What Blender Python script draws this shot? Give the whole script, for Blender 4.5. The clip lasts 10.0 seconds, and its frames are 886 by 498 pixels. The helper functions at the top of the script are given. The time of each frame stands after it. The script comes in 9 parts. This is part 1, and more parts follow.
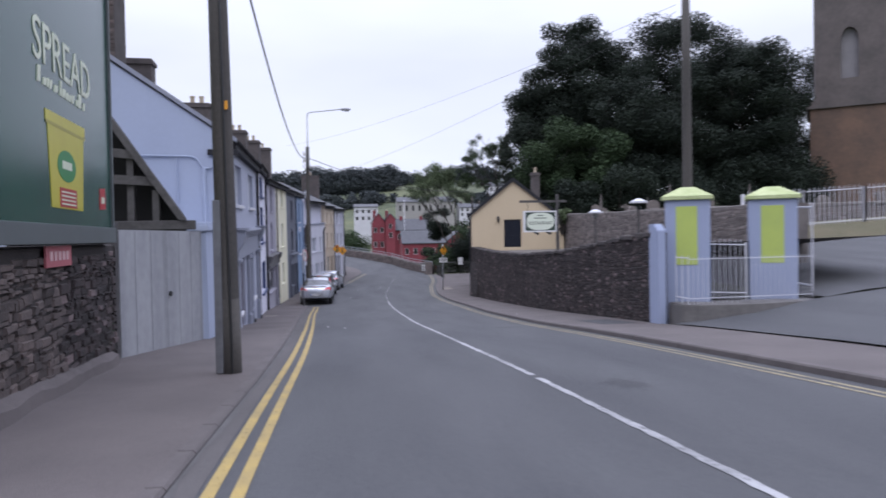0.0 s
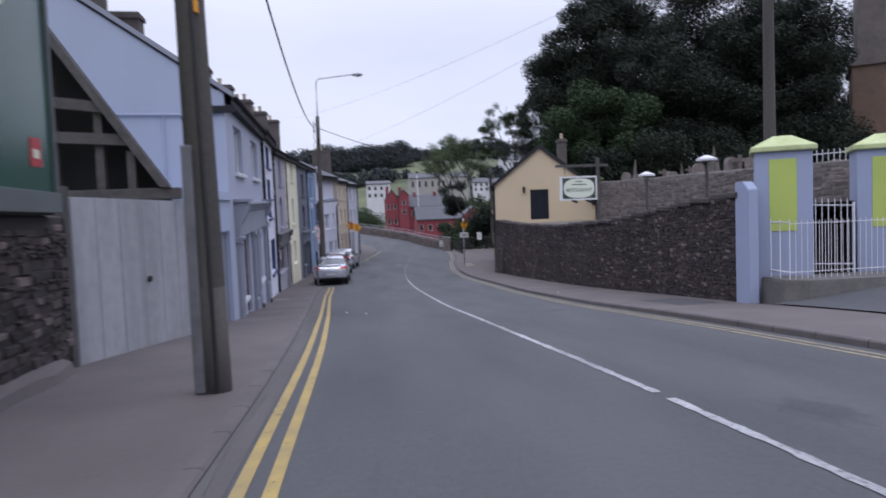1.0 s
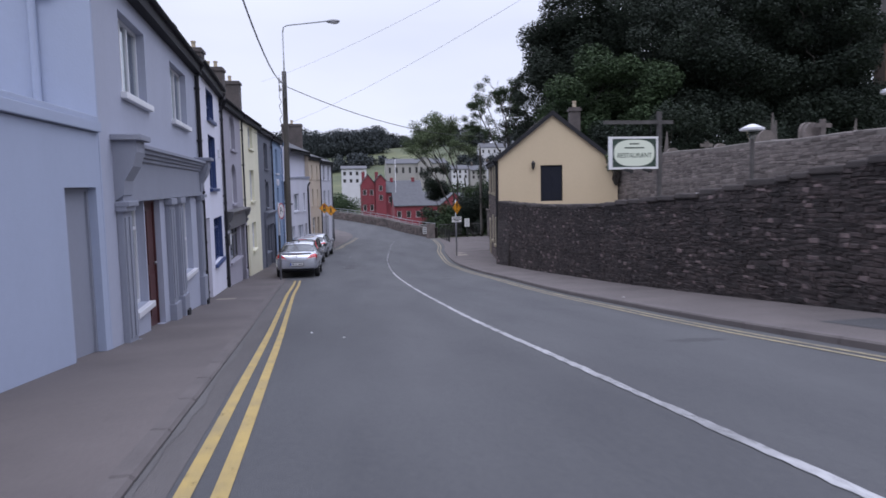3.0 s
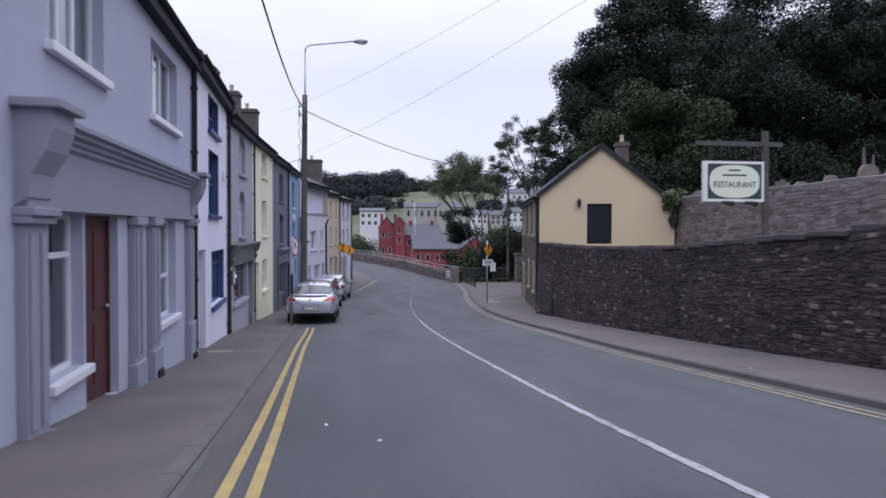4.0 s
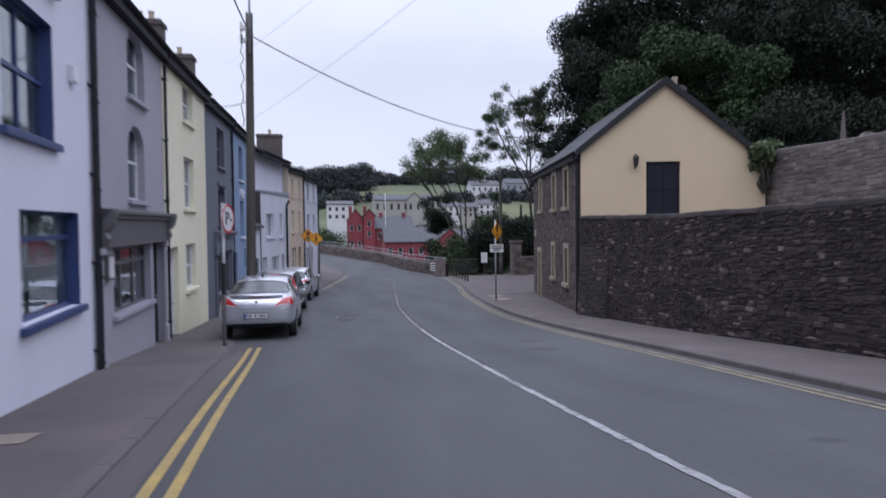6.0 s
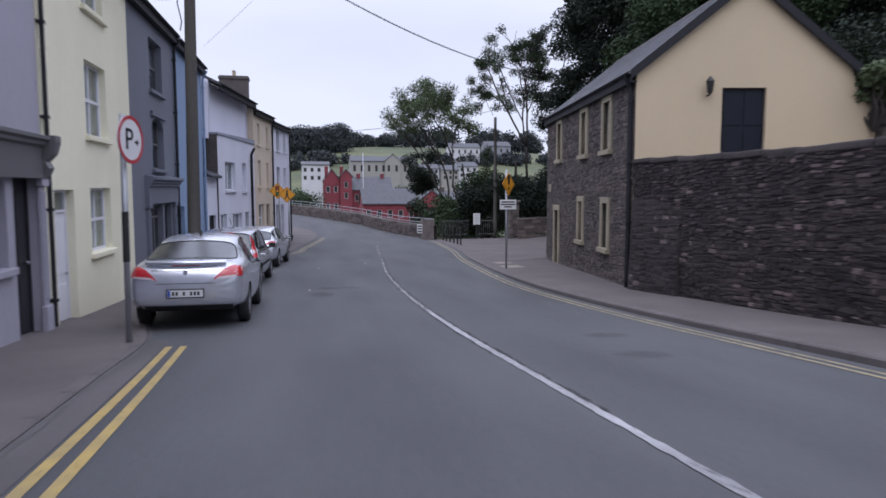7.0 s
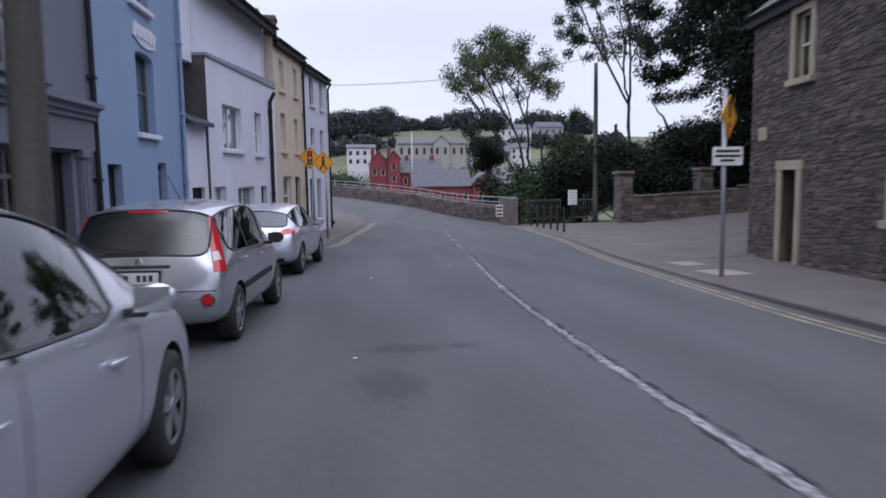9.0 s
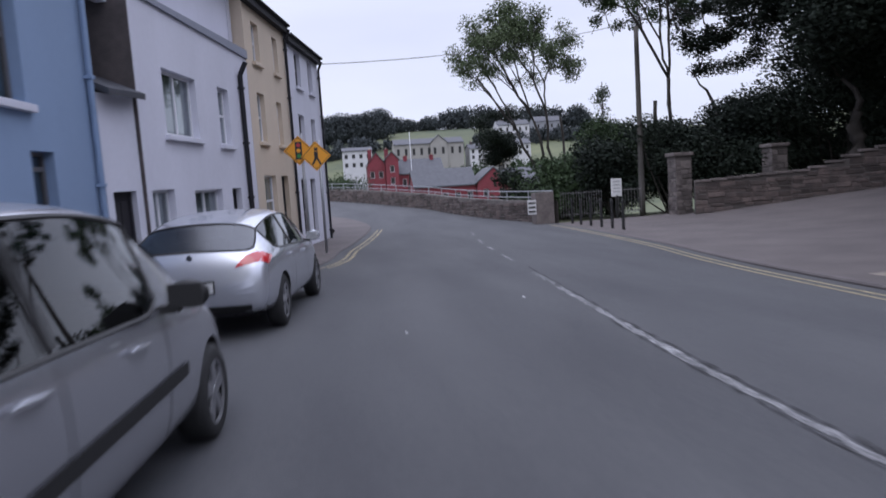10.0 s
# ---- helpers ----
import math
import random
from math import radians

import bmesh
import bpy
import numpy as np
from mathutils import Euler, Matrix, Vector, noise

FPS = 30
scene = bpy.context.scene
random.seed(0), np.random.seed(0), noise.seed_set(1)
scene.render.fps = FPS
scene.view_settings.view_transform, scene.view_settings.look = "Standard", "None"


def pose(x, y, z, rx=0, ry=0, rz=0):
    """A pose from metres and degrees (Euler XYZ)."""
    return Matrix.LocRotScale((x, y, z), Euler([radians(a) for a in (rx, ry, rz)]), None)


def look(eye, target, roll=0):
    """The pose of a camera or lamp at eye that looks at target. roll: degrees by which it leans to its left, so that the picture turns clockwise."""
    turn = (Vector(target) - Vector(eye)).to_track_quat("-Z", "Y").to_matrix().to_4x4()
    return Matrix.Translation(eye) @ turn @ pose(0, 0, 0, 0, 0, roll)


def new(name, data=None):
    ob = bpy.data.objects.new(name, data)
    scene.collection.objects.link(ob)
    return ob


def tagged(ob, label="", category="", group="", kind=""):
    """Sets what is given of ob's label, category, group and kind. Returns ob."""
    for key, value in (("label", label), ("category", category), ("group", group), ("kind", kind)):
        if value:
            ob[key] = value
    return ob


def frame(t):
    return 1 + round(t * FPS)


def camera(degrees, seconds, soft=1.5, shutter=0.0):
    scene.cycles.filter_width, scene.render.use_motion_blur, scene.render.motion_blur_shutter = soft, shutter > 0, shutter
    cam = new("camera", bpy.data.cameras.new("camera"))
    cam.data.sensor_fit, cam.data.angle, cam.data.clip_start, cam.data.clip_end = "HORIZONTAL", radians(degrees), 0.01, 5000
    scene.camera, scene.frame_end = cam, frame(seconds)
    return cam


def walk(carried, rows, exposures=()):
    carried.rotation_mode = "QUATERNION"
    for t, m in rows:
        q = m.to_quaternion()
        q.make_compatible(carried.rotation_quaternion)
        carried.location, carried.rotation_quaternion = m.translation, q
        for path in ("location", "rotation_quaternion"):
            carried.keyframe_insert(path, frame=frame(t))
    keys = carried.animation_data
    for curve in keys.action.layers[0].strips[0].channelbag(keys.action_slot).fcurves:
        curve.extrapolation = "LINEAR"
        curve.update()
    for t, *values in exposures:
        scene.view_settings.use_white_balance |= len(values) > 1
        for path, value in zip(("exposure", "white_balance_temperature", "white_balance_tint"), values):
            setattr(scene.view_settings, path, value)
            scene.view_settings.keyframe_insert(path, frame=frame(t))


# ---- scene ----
cam = camera(66.9, 10.0, soft=1.6, shutter=0.5)
PATH = [
    (0, (0.177, 0.17, 1.417), (0.438, 2.152, 1.378), -1.0),
    (0.5, (0.046, 1.623, 1.324), (0.19, 3.617, 1.295), -1.6),
    (1, (-0.024, 3.113, 1.228), (0.197, 5.098, 1.12), -2.2),
    (1.5, (-0.109, 4.748, 1.076), (0.284, 6.704, 0.938), -0.8),
    (2, (-0.029, 6.629, 0.951), (0.343, 8.587, 0.788), -1.8),
    (3.5, (-0.239, 11.87, 0.629), (0.021, 13.85, 0.529), -0.4),
    (4, (-0.342, 13.889, 0.501), (-0.091, 15.874, 0.492), 0.1),
    (4.5, (-0.384, 15.868, 0.343), (-0.092, 17.844, 0.259), -0.7),
    (5, (-0.477, 18.025, 0.23), (-0.193, 20.004, 0.213), -0.1),
    (5.5, (-0.549, 20.271, 0.123), (-0.257, 22.245, 0.246), -1.2),
    (6, (-0.447, 22.612, -0.09), (-0.101, 24.581, -0.113), -0.7),
    (7.5, (-0.248, 30.875, -0.589), (0.178, 32.824, -0.722), 0.0),
    (8, (-0.185, 33.543, -0.735), (0.225, 35.497, -0.849), 1.0),
    (8.5, (-0.089, 36.316, -0.875), (0.251, 38.281, -1.021), 0.4),
    (9, (-0.135, 39.096, -1.003), (0.145, 41.069, -1.173), -0.8),
    (9.5, (-0.161, 41.834, -1.142), (0.106, 43.801, -1.391), -1.7),
    (10, (-0.281, 44.987, -1.15), (0.0, 46.96, -1.317), -3.6),
]
# the film camera opens up for a moment near the end
EXPOSURES = ((0, 0.12), (0.5, 0.05), (1.0, -0.05), (2.0, -0.04), (3.5, 0.05), (5.0, 0.0), (5.5, -0.08), (6.0, -0.07), (7.5, 0.02), (9.0, 0.02), (9.2, 0.15), (9.4, 0.37), (9.6, 0.40), (9.8, 0.2), (10.0, -0.02))
walk(cam, [(t, look(eye, target, roll)) for t, eye, target, roll in PATH], exposures=EXPOSURES)

# ---------------------------------------------------------------- sky and light
SUN_EL, SUN_ROT = radians(38), radians(200)
world = bpy.data.worlds.new("overcast_sky")
scene.world = world
world.use_nodes = True
wn, wl = world.node_tree.nodes, world.node_tree.links
wn.clear()
w_out = wn.new("ShaderNodeOutputWorld")
w_bg = wn.new("ShaderNodeBackground")
w_sky = wn.new("ShaderNodeTexSky")
w_sky.sky_type, w_sky.sun_disc, w_sky.sun_elevation, w_sky.sun_rotation = "NISHITA", False, SUN_EL, SUN_ROT
w_dim = wn.new("ShaderNodeMix")
w_dim.data_type, w_dim.blend_type = "RGBA", "MULTIPLY"
w_dim.inputs["Factor"].default_value = 1.0
w_dim.inputs["B"].default_value = (0.12, 0.12, 0.12, 1)
w_coord = wn.new("ShaderNodeTexCoord")
w_map = wn.new("ShaderNodeMapping")
w_map.inputs["Scale"].default_value = (1.0, 1.0, 3.5)
w_noise = wn.new("ShaderNodeTexNoise")
w_noise.inputs["Scale"].default_value, w_noise.inputs["Detail"].default_value = 1.6, 4.0
w_ramp = wn.new("ShaderNodeValToRGB")
w_ramp.color_ramp.elements[0].position, w_ramp.color_ramp.elements[0].color = 0.3, (0.655, 0.69, 0.895, 1)
w_ramp.color_ramp.elements[1].position, w_ramp.color_ramp.elements[1].color = 0.7, (0.80, 0.83, 1.03, 1)
w_mix = wn.new("ShaderNodeMix")
w_mix.data_type = "RGBA"
w_mix.inputs["Factor"].default_value = 0.9
wl.new(w_coord.outputs["Generated"], w_map.inputs["Vector"])
wl.new(w_map.outputs["Vector"], w_noise.inputs["Vector"])
wl.new(w_noise.outputs["Fac"], w_ramp.inputs["Fac"])
wl.new(w_sky.outputs["Color"], w_dim.inputs["A"])
wl.new(w_dim.outputs["Result"], w_mix.inputs["A"])
wl.new(w_ramp.outputs["Color"], w_mix.inputs["B"])
wl.new(w_mix.outputs["Result"], w_bg.inputs["Color"])
# an overcast sky is brighter overhead than at the horizon
w_sep, w_grad = wn.new("ShaderNodeSeparateXYZ"), wn.new("ShaderNodeMapRange")
wl.new(w_coord.outputs["Generated"], w_sep.inputs["Vector"])
wl.new(w_sep.outputs["Z"], w_grad.inputs["Value"])
w_grad.inputs["From Min"].default_value, w_grad.inputs["From Max"].default_value = 0.25, 1.0
w_grad.inputs["To Min"].default_value, w_grad.inputs["To Max"].default_value = 1.08, 3.2
wl.new(w_grad.outputs["Result"], w_bg.inputs["Strength"])
wl.new(w_bg.outputs["Background"], w_out.inputs["Surface"])

sun = new("sun", bpy.data.lights.new("sun", "SUN"))
sun.data.energy, sun.data.angle, sun.data.color = 0.5, radians(40), (1.0, 0.97, 0.93)
sun.matrix_world = look((0, 0, 60), (10, 26, 20))

# ---------------------------------------------------------------- materials
def surface(name, colour, second=None, rough=0.8, grain=40.0, stain=1.2, amount=0.5, bump=0.15, bump_scale=60.0,
            metal=0.0, random_piece=0.0, coat=0.0, spec=0.5, streak=0.0, island=False, stretch=1.0, pale=0.0):
    """Two-scale procedural surface: large stains and fine grain between two colours, with a bump."""
    m = bpy.data.materials.new(name)
    m.use_nodes = True
    n, l = m.node_tree.nodes, m.node_tree.links
    b = n["Principled BSDF"]
    second = second or tuple(c * 0.72 for c in colour)
    geo = n.new("ShaderNodeNewGeometry")
    big, fine = n.new("ShaderNodeTexNoise"), n.new("ShaderNodeTexNoise")
    for tex, sc, det in ((big, stain, 6.0), (fine, grain, 3.0)):
        tex.inputs["Scale"].default_value, tex.inputs["Detail"].default_value = sc, det
    if streak or stretch != 1.0:
        mp = n.new("ShaderNodeMapping")
        mp.inputs["Scale"].default_value = (1.0, stretch, streak or 1.0)
        l.new(geo.outputs["Position"], mp.inputs["Vector"])
        l.new(mp.outputs["Vector"], big.inputs["Vector"])
    else:
        l.new(geo.outputs["Position"], big.inputs["Vector"])
    l.new(geo.outputs["Position"], fine.inputs["Vector"])
    add = n.new("ShaderNodeMath")
    add.operation = "MULTIPLY_ADD"
    l.new(fine.outputs["Fac"], add.inputs[0])
    add.inputs[1].default_value = 0.45
    l.new(big.outputs["Fac"], add.inputs[2])
    ramp = n.new("ShaderNodeMapRange")
    ramp.inputs["From Min"].default_value, ramp.inputs["From Max"].default_value = 0.5, 0.95
    ramp.inputs["To Max"].default_value = amount
    l.new(add.outputs[0], ramp.inputs["Value"])
    mix = n.new("ShaderNodeMix")
    mix.data_type = "RGBA"
    mix.inputs["A"].default_value, mix.inputs["B"].default_value = (*colour, 1), (*second, 1)
    l.new(ramp.outputs["Result"], mix.inputs["Factor"])
    last = mix.outputs["Result"]
    if random_piece:
        hsv = n.new("ShaderNodeHueSaturation")
        val = n.new("ShaderNodeMapRange")
        val.inputs["To Min"].default_value, val.inputs["To Max"].default_value = 1 - random_piece, 1 + random_piece
        if island:
            chance = geo.outputs["Random Per Island"]
        else:
            chance = n.new("ShaderNodeObjectInfo").outputs["Random"]
        l.new(chance, val.inputs["Value"])
        if pale:
            # a few pieces of a much paler stone
            few, lift = n.new("ShaderNodeMath"), n.new("ShaderNodeMath")
            few.operation, lift.operation = "GREATER_THAN", "MULTIPLY_ADD"
            few.inputs[1].default_value, lift.inputs[1].default_value = 0.94, pale
            l.new(chance, few.inputs[0])
            l.new(few.outputs[0], lift.inputs[0])
            l.new(val.outputs["Result"], lift.inputs[2])
            l.new(lift.outputs[0], hsv.inputs["Value"])
        else:
            l.new(val.outputs["Result"], hsv.inputs["Value"])
        l.new(last, hsv.inputs["Color"])
        last = hsv.outputs["Color"]
    l.new(last, b.inputs["Base Color"])
    b.inputs["Roughness"].default_value, b.inputs["Metallic"].default_value = rough, metal
    b.inputs["Coat Weight"].default_value, b.inputs["Specular IOR Level"].default_value = coat, spec
    if bump:
        bt = n.new("ShaderNodeTexNoise")
        bt.inputs["Scale"].default_value, bt.inputs["Detail"].default_value = bump_scale, 4.0
        l.new(geo.outputs["Position"], bt.inputs["Vector"])
        bn = n.new("ShaderNodeBump")
        bn.inputs["Strength"].default_value, bn.inputs["Distance"].default_value = bump, 0.02
        l.new(bt.outputs["Fac"], bn.inputs["Height"])
        l.new(bn.outputs["Normal"], b.inputs["Normal"])
    return m


def glass(name, tint=(0.9, 0.95, 0.95), darkness=0.25, rough=0.02, ior=1.7):
    """Window glass: clear or tinted, with a Fresnel gloss."""
    m = bpy.data.materials.new(name)
    m.use_nodes = True
    n, l = m.node_tree.nodes, m.node_tree.links
    n.clear()
    out, mix, fr = n.new("ShaderNodeOutputMaterial"), n.new("ShaderNodeMixShader"), n.new("ShaderNodeLayerWeight")
    steep, gain = n.new("ShaderNodeMath"), n.new("ShaderNodeMath")
    steep.operation, gain.operation = "POWER", "MULTIPLY_ADD"
    base = ((ior - 1) / (ior + 1)) ** 2
    tr, gl = n.new("ShaderNodeBsdfTransparent"), n.new("ShaderNodeBsdfGlossy")
    fr.inputs["Blend"].default_value = 0.5
    l.new(fr.outputs["Facing"], steep.inputs[0])
    steep.inputs[1].default_value = 4.0
    l.new(steep.outputs[0], gain.inputs[0])
    gain.inputs[1].default_value, gain.inputs[2].default_value = 1 - base, base
    tr.inputs["Color"].default_value = (*[c * (1 - darkness) for c in tint], 1)
    gl.inputs["Color"].default_value, gl.inputs["Roughness"].default_value = (0.95, 0.97, 1, 1), rough
    l.new(gain.outputs[0], mix.inputs["Fac"])
    l.new(tr.outputs["BSDF"], mix.inputs[1])
    l.new(gl.outputs["BSDF"], mix.inputs[2])
    l.new(mix.outputs["Shader"], out.inputs["Surface"])
    return m


def render_paint(name, c, dirt=0.75, rough=0.85, amount=0.45):
    return surface(name, c, tuple(v * dirt for v in c), rough, grain=9, stain=0.9, amount=amount, bump=0.12, bump_scale=45, streak=0.35)


ASPHALT = surface("asphalt", (0.088, 0.089, 0.094), (0.050, 0.051, 0.057), 0.88, grain=22, stain=0.8, stretch=0.22, amount=0.9, bump=0.5, bump_scale=140)
PAVING = surface("footpath_concrete", (0.126, 0.108, 0.105), (0.075, 0.065, 0.064), 0.9, grain=30, stain=0.7, amount=0.8, bump=0.35, bump_scale=90)
KERB = surface("kerb_stone", (0.122, 0.106, 0.104), (0.08, 0.07, 0.069), 0.88, grain=25, stain=1.5, amount=0.8, bump=0.3)
PATCH = surface("asphalt_patch", (0.065, 0.065, 0.07), (0.05, 0.05, 0.055), 0.9, grain=90, stain=1.0, bump=0.5, bump_scale=120)
YELLOW_LINE = surface("yellow_road_paint", (0.42, 0.30, 0.095), (0.22, 0.18, 0.10), 0.8, grain=60, stain=3, amount=0.75, bump=0.2)
PALE_LINE = surface("faded_yellow_road_paint", (0.36, 0.30, 0.17), (0.16, 0.145, 0.11), 0.8, grain=50, stain=2.5, amount=0.95, bump=0.2)
WHITE_LINE = surface("white_road_paint", (0.40, 0.40, 0.41), (0.15, 0.15, 0.155), 0.8, grain=13, stain=1.0, amount=0.9, bump=0.2)
WORN_LINE = surface("worn_white_road_paint", (0.38, 0.38, 0.39), (0.14, 0.14, 0.145), 0.85, grain=13, stain=0.9, amount=1.0, bump=0.2)


def flaked(m, scale, start, end):
    """Lets worn paint flake away, so that the road shows through."""
    n, l = m.node_tree.nodes, m.node_tree.links
    geo, no, mr = n.new("ShaderNodeNewGeometry"), n.new("ShaderNodeTexNoise"), n.new("ShaderNodeMapRange")
    tr, mx = n.new("ShaderNodeBsdfTransparent"), n.new("ShaderNodeMixShader")
    no.inputs["Scale"].default_value, no.inputs["Detail"].default_value, no.inputs["Roughness"].default_value = scale, 6.0, 0.7
    mr.inputs["From Min"].default_value, mr.inputs["From Max"].default_value = start, end
    l.new(geo.outputs["Position"], no.inputs["Vector"])
    l.new(no.outputs["Fac"], mr.inputs["Value"])
    l.new(mr.outputs["Result"], mx.inputs["Fac"])
    l.new(n["Principled BSDF"].outputs["BSDF"], mx.inputs[1])
    l.new(tr.outputs["BSDF"], mx.inputs[2])
    l.new(mx.outputs["Shader"], n["Material Output"].inputs["Surface"])
    return m


flaked(WHITE_LINE, 20.0, 0.52, 0.76)
flaked(WORN_LINE, 20.0, 0.42, 0.66)
flaked(PALE_LINE, 14.0, 0.52, 0.75)
flaked(YELLOW_LINE, 16.0, 0.58, 0.80)
CRACK = flaked(surface("road_joint_crack", (0.028, 0.028, 0.03), (0.05, 0.05, 0.052), 0.95, grain=30, stain=3, bump=0.5), 6.0, 0.42, 0.56)
GRASS = surface("grass", (0.07, 0.10, 0.035), (0.10, 0.11, 0.05), 0.95, grain=15, stain=0.15, amount=0.9, bump=0.4, bump_scale=20)
FIELD = surface("far_fields", (0.125, 0.135, 0.066), (0.040, 0.055, 0.030), 0.95, grain=0.25, stain=0.025, amount=1.0, bump=0)
MORTAR = surface("dark_mortar", (0.042, 0.035, 0.034), (0.028, 0.025, 0.025), 0.95, grain=20, stain=2, amount=0.8, bump=0.5, bump_scale=30)
STONE = surface("rubble_stone", (0.050, 0.037, 0.036), (0.020, 0.016, 0.0165), 0.92, grain=11, stain=1.1, amount=1.0, bump=0.6, bump_scale=25, random_piece=0.58, island=True, pale=2.2)
STONE_PIECE = surface("rubble_stone_single", (0.050, 0.037, 0.036), (0.020, 0.016, 0.0165), 0.92, grain=11, stain=1.1, amount=1.0, bump=0.6, bump_scale=25, random_piece=0.58, pale=2.2)
PALE_STONE = surface("pale_rubble_stone", (0.155, 0.132, 0.125), (0.075, 0.064, 0.061), 0.9, grain=14, stain=2.5, amount=0.9, bump=0.5, bump_scale=25, random_piece=0.4, island=True)
PALE_MORTAR = surface("pale_mortar", (0.16, 0.143, 0.135), (0.085, 0.075, 0.071), 0.95, grain=20, stain=2, amount=0.8, bump=0.4)
BROWN_STONE = surface("brown_house_stone", (0.112, 0.086, 0.078), (0.05, 0.041, 0.039), 0.9, grain=14, stain=2.5, amount=0.9, bump=0.5, bump_scale=25, random_piece=0.45, island=True)
BROWN_MORTAR = surface("brown_mortar", (0.095, 0.083, 0.077), (0.06, 0.053, 0.05), 0.95, grain=20, stain=2, amount=0.8, bump=0.4)
CHURCH_STONE = surface("church_sandstone", (0.16, 0.10, 0.072), (0.085, 0.062, 0.052), 0.9, grain=3, stain=0.5, amount=0.9, bump=0.5, bump_scale=6)
CHURCH_GREY = surface("church_grey_stone", (0.125, 0.105, 0.10), (0.07, 0.062, 0.06), 0.9, grain=3, stain=0.5, amount=0.9, bump=0.5, bump_scale=6)
DRESSED = surface("dressed_stone", (0.27, 0.235, 0.19), (0.19, 0.165, 0.14), 0.85, grain=20, stain=2, amount=0.7, bump=0.2)
SANDSTONE = surface("yellow_sandstone", (0.36, 0.315, 0.225), (0.25, 0.215, 0.16), 0.85, grain=20, stain=2, amount=0.8, bump=0.25)
CREAM = render_paint("cream_gable_render", (0.53, 0.43, 0.295), 0.85)
R_BLUE = render_paint("pale_blue_render", (0.36, 0.405, 0.52), 0.85)
R_SHOP = render_paint("blue_grey_render", (0.385, 0.405, 0.49), 0.82)
R_SHOPDARK = render_paint("grey_shopfront_paint", (0.255, 0.268, 0.32), 0.8)
R_WHITE = render_paint("white_render", (0.68, 0.68, 0.77), 0.85)
R_MAUVE = render_paint("grey_mauve_render", (0.36, 0.345, 0.40), 0.72)
R_LEMON = render_paint("lemon_render", (0.78, 0.74, 0.56), 0.8)
R_SLATE = render_paint("slate_grey_render", (0.15, 0.16, 0.195), 0.75)
R_SKY = render_paint("sky_blue_render", (0.225, 0.31, 0.45), 0.85)
R_GREYWHITE = render_paint("grey_white_render", (0.63, 0.63, 0.70), 0.8)
R_PEACH = render_paint("peach_render", (0.60, 0.50, 0.39), 0.8)
R_LAVENDER = render_paint("lavender_gate_render", (0.28, 0.32, 0.44), 0.85)
LIME = surface("lime_green_paint", (0.40, 0.48, 0.11), (0.31, 0.38, 0.11), 0.7, grain=10, stain=2, bump=0.1)
LIME_CAP = surface("pale_green_cap", (0.50, 0.54, 0.30), (0.30, 0.36, 0.15), 0.8, grain=10, stain=2, amount=0.9, bump=0.2)
SLATE = surface("roof_slate", (0.075, 0.078, 0.09), (0.045, 0.046, 0.055), 0.6, grain=8, stain=1.5, amount=0.8, bump=0.2, random_piece=0.25, island=True)
DARK_TRIM = surface("black_gutter_paint", (0.02, 0.02, 0.024), (0.03, 0.03, 0.034), 0.7, bump=0.05, spec=0.2)
WHITE_UPVC = surface("white_window_frame", (0.70, 0.70, 0.73), (0.6, 0.6, 0.63), 0.35, bump=0.02)
CREAM_FRAME = surface("cream_window_frame", (0.50, 0.46, 0.36), (0.42, 0.38, 0.30), 0.45, bump=0.02)
GREY_FRAME = surface("grey_window_frame", (0.12, 0.115, 0.12), (0.08, 0.08, 0.085), 0.5, bump=0.05)
BLUE_FRAME = surface("royal_blue_paint", (0.035, 0.06, 0.17), (0.025, 0.045, 0.13), 0.45, bump=0.05)
RED_DOOR = surface("mahogany_door", (0.078, 0.022, 0.022), (0.048, 0.015, 0.015), 0.45, grain=30, stain=2, bump=0.08)
DARK_DOOR = surface("near_black_door", (0.018, 0.017, 0.022), (0.03, 0.028, 0.03), 0.5, bump=0.05)
BLIND = surface("pale_blind", (0.62, 0.62, 0.64), (0.48, 0.48, 0.5), 0.9, grain=6, stain=1.5, amount=0.9, bump=0.1)
# dimness of unlit rooms, put into the colour of a sheet
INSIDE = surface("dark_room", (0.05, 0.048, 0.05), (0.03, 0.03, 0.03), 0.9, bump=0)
PANE = glass("window_glass", darkness=0.2, ior=1.48)
WOOD_POLE = surface("weathered_pole", (0.082, 0.074, 0.066), (0.043, 0.040, 0.037), 0.85, grain=18, stain=2.5, amount=0.9, bump=0.35, bump_scale=40, streak=0.12)
OLD_WOOD = surface("old_grey_timber", (0.085, 0.08, 0.078), (0.045, 0.042, 0.042), 0.9, grain=12, stain=3, amount=0.9, bump=0.35)
# near black: the gloom inside the open shed, put into the colour
DARK_VOID = surface("shed_inner_shade", (0.010, 0.0095, 0.010), (0.006, 0.006, 0.006), 0.95, bump=0.2)
GALV = surface("galvanised_steel", (0.36, 0.37, 0.39), (0.26, 0.27, 0.29), 0.45, grain=12, stain=4, amount=0.7, bump=0.05, metal=0.6)
GATE_SHEET = surface("painted_gate_sheet", (0.36, 0.365, 0.38), (0.22, 0.225, 0.24), 0.55, grain=6, stain=1.4, amount=0.85, bump=0.15, streak=0.2)
WHITE_METAL = surface("white_painted_iron", (0.62, 0.62, 0.66), (0.42, 0.42, 0.45), 0.5, bump=0.05)
CONCRETE = surface("old_concrete", (0.16, 0.15, 0.145), (0.09, 0.085, 0.082), 0.9, grain=14, stain=2, amount=0.85, bump=0.35)
SIGN_WHITE = surface("sign_white", (0.66, 0.66, 0.66), (0.55, 0.55, 0.55), 0.45, bump=0.02)
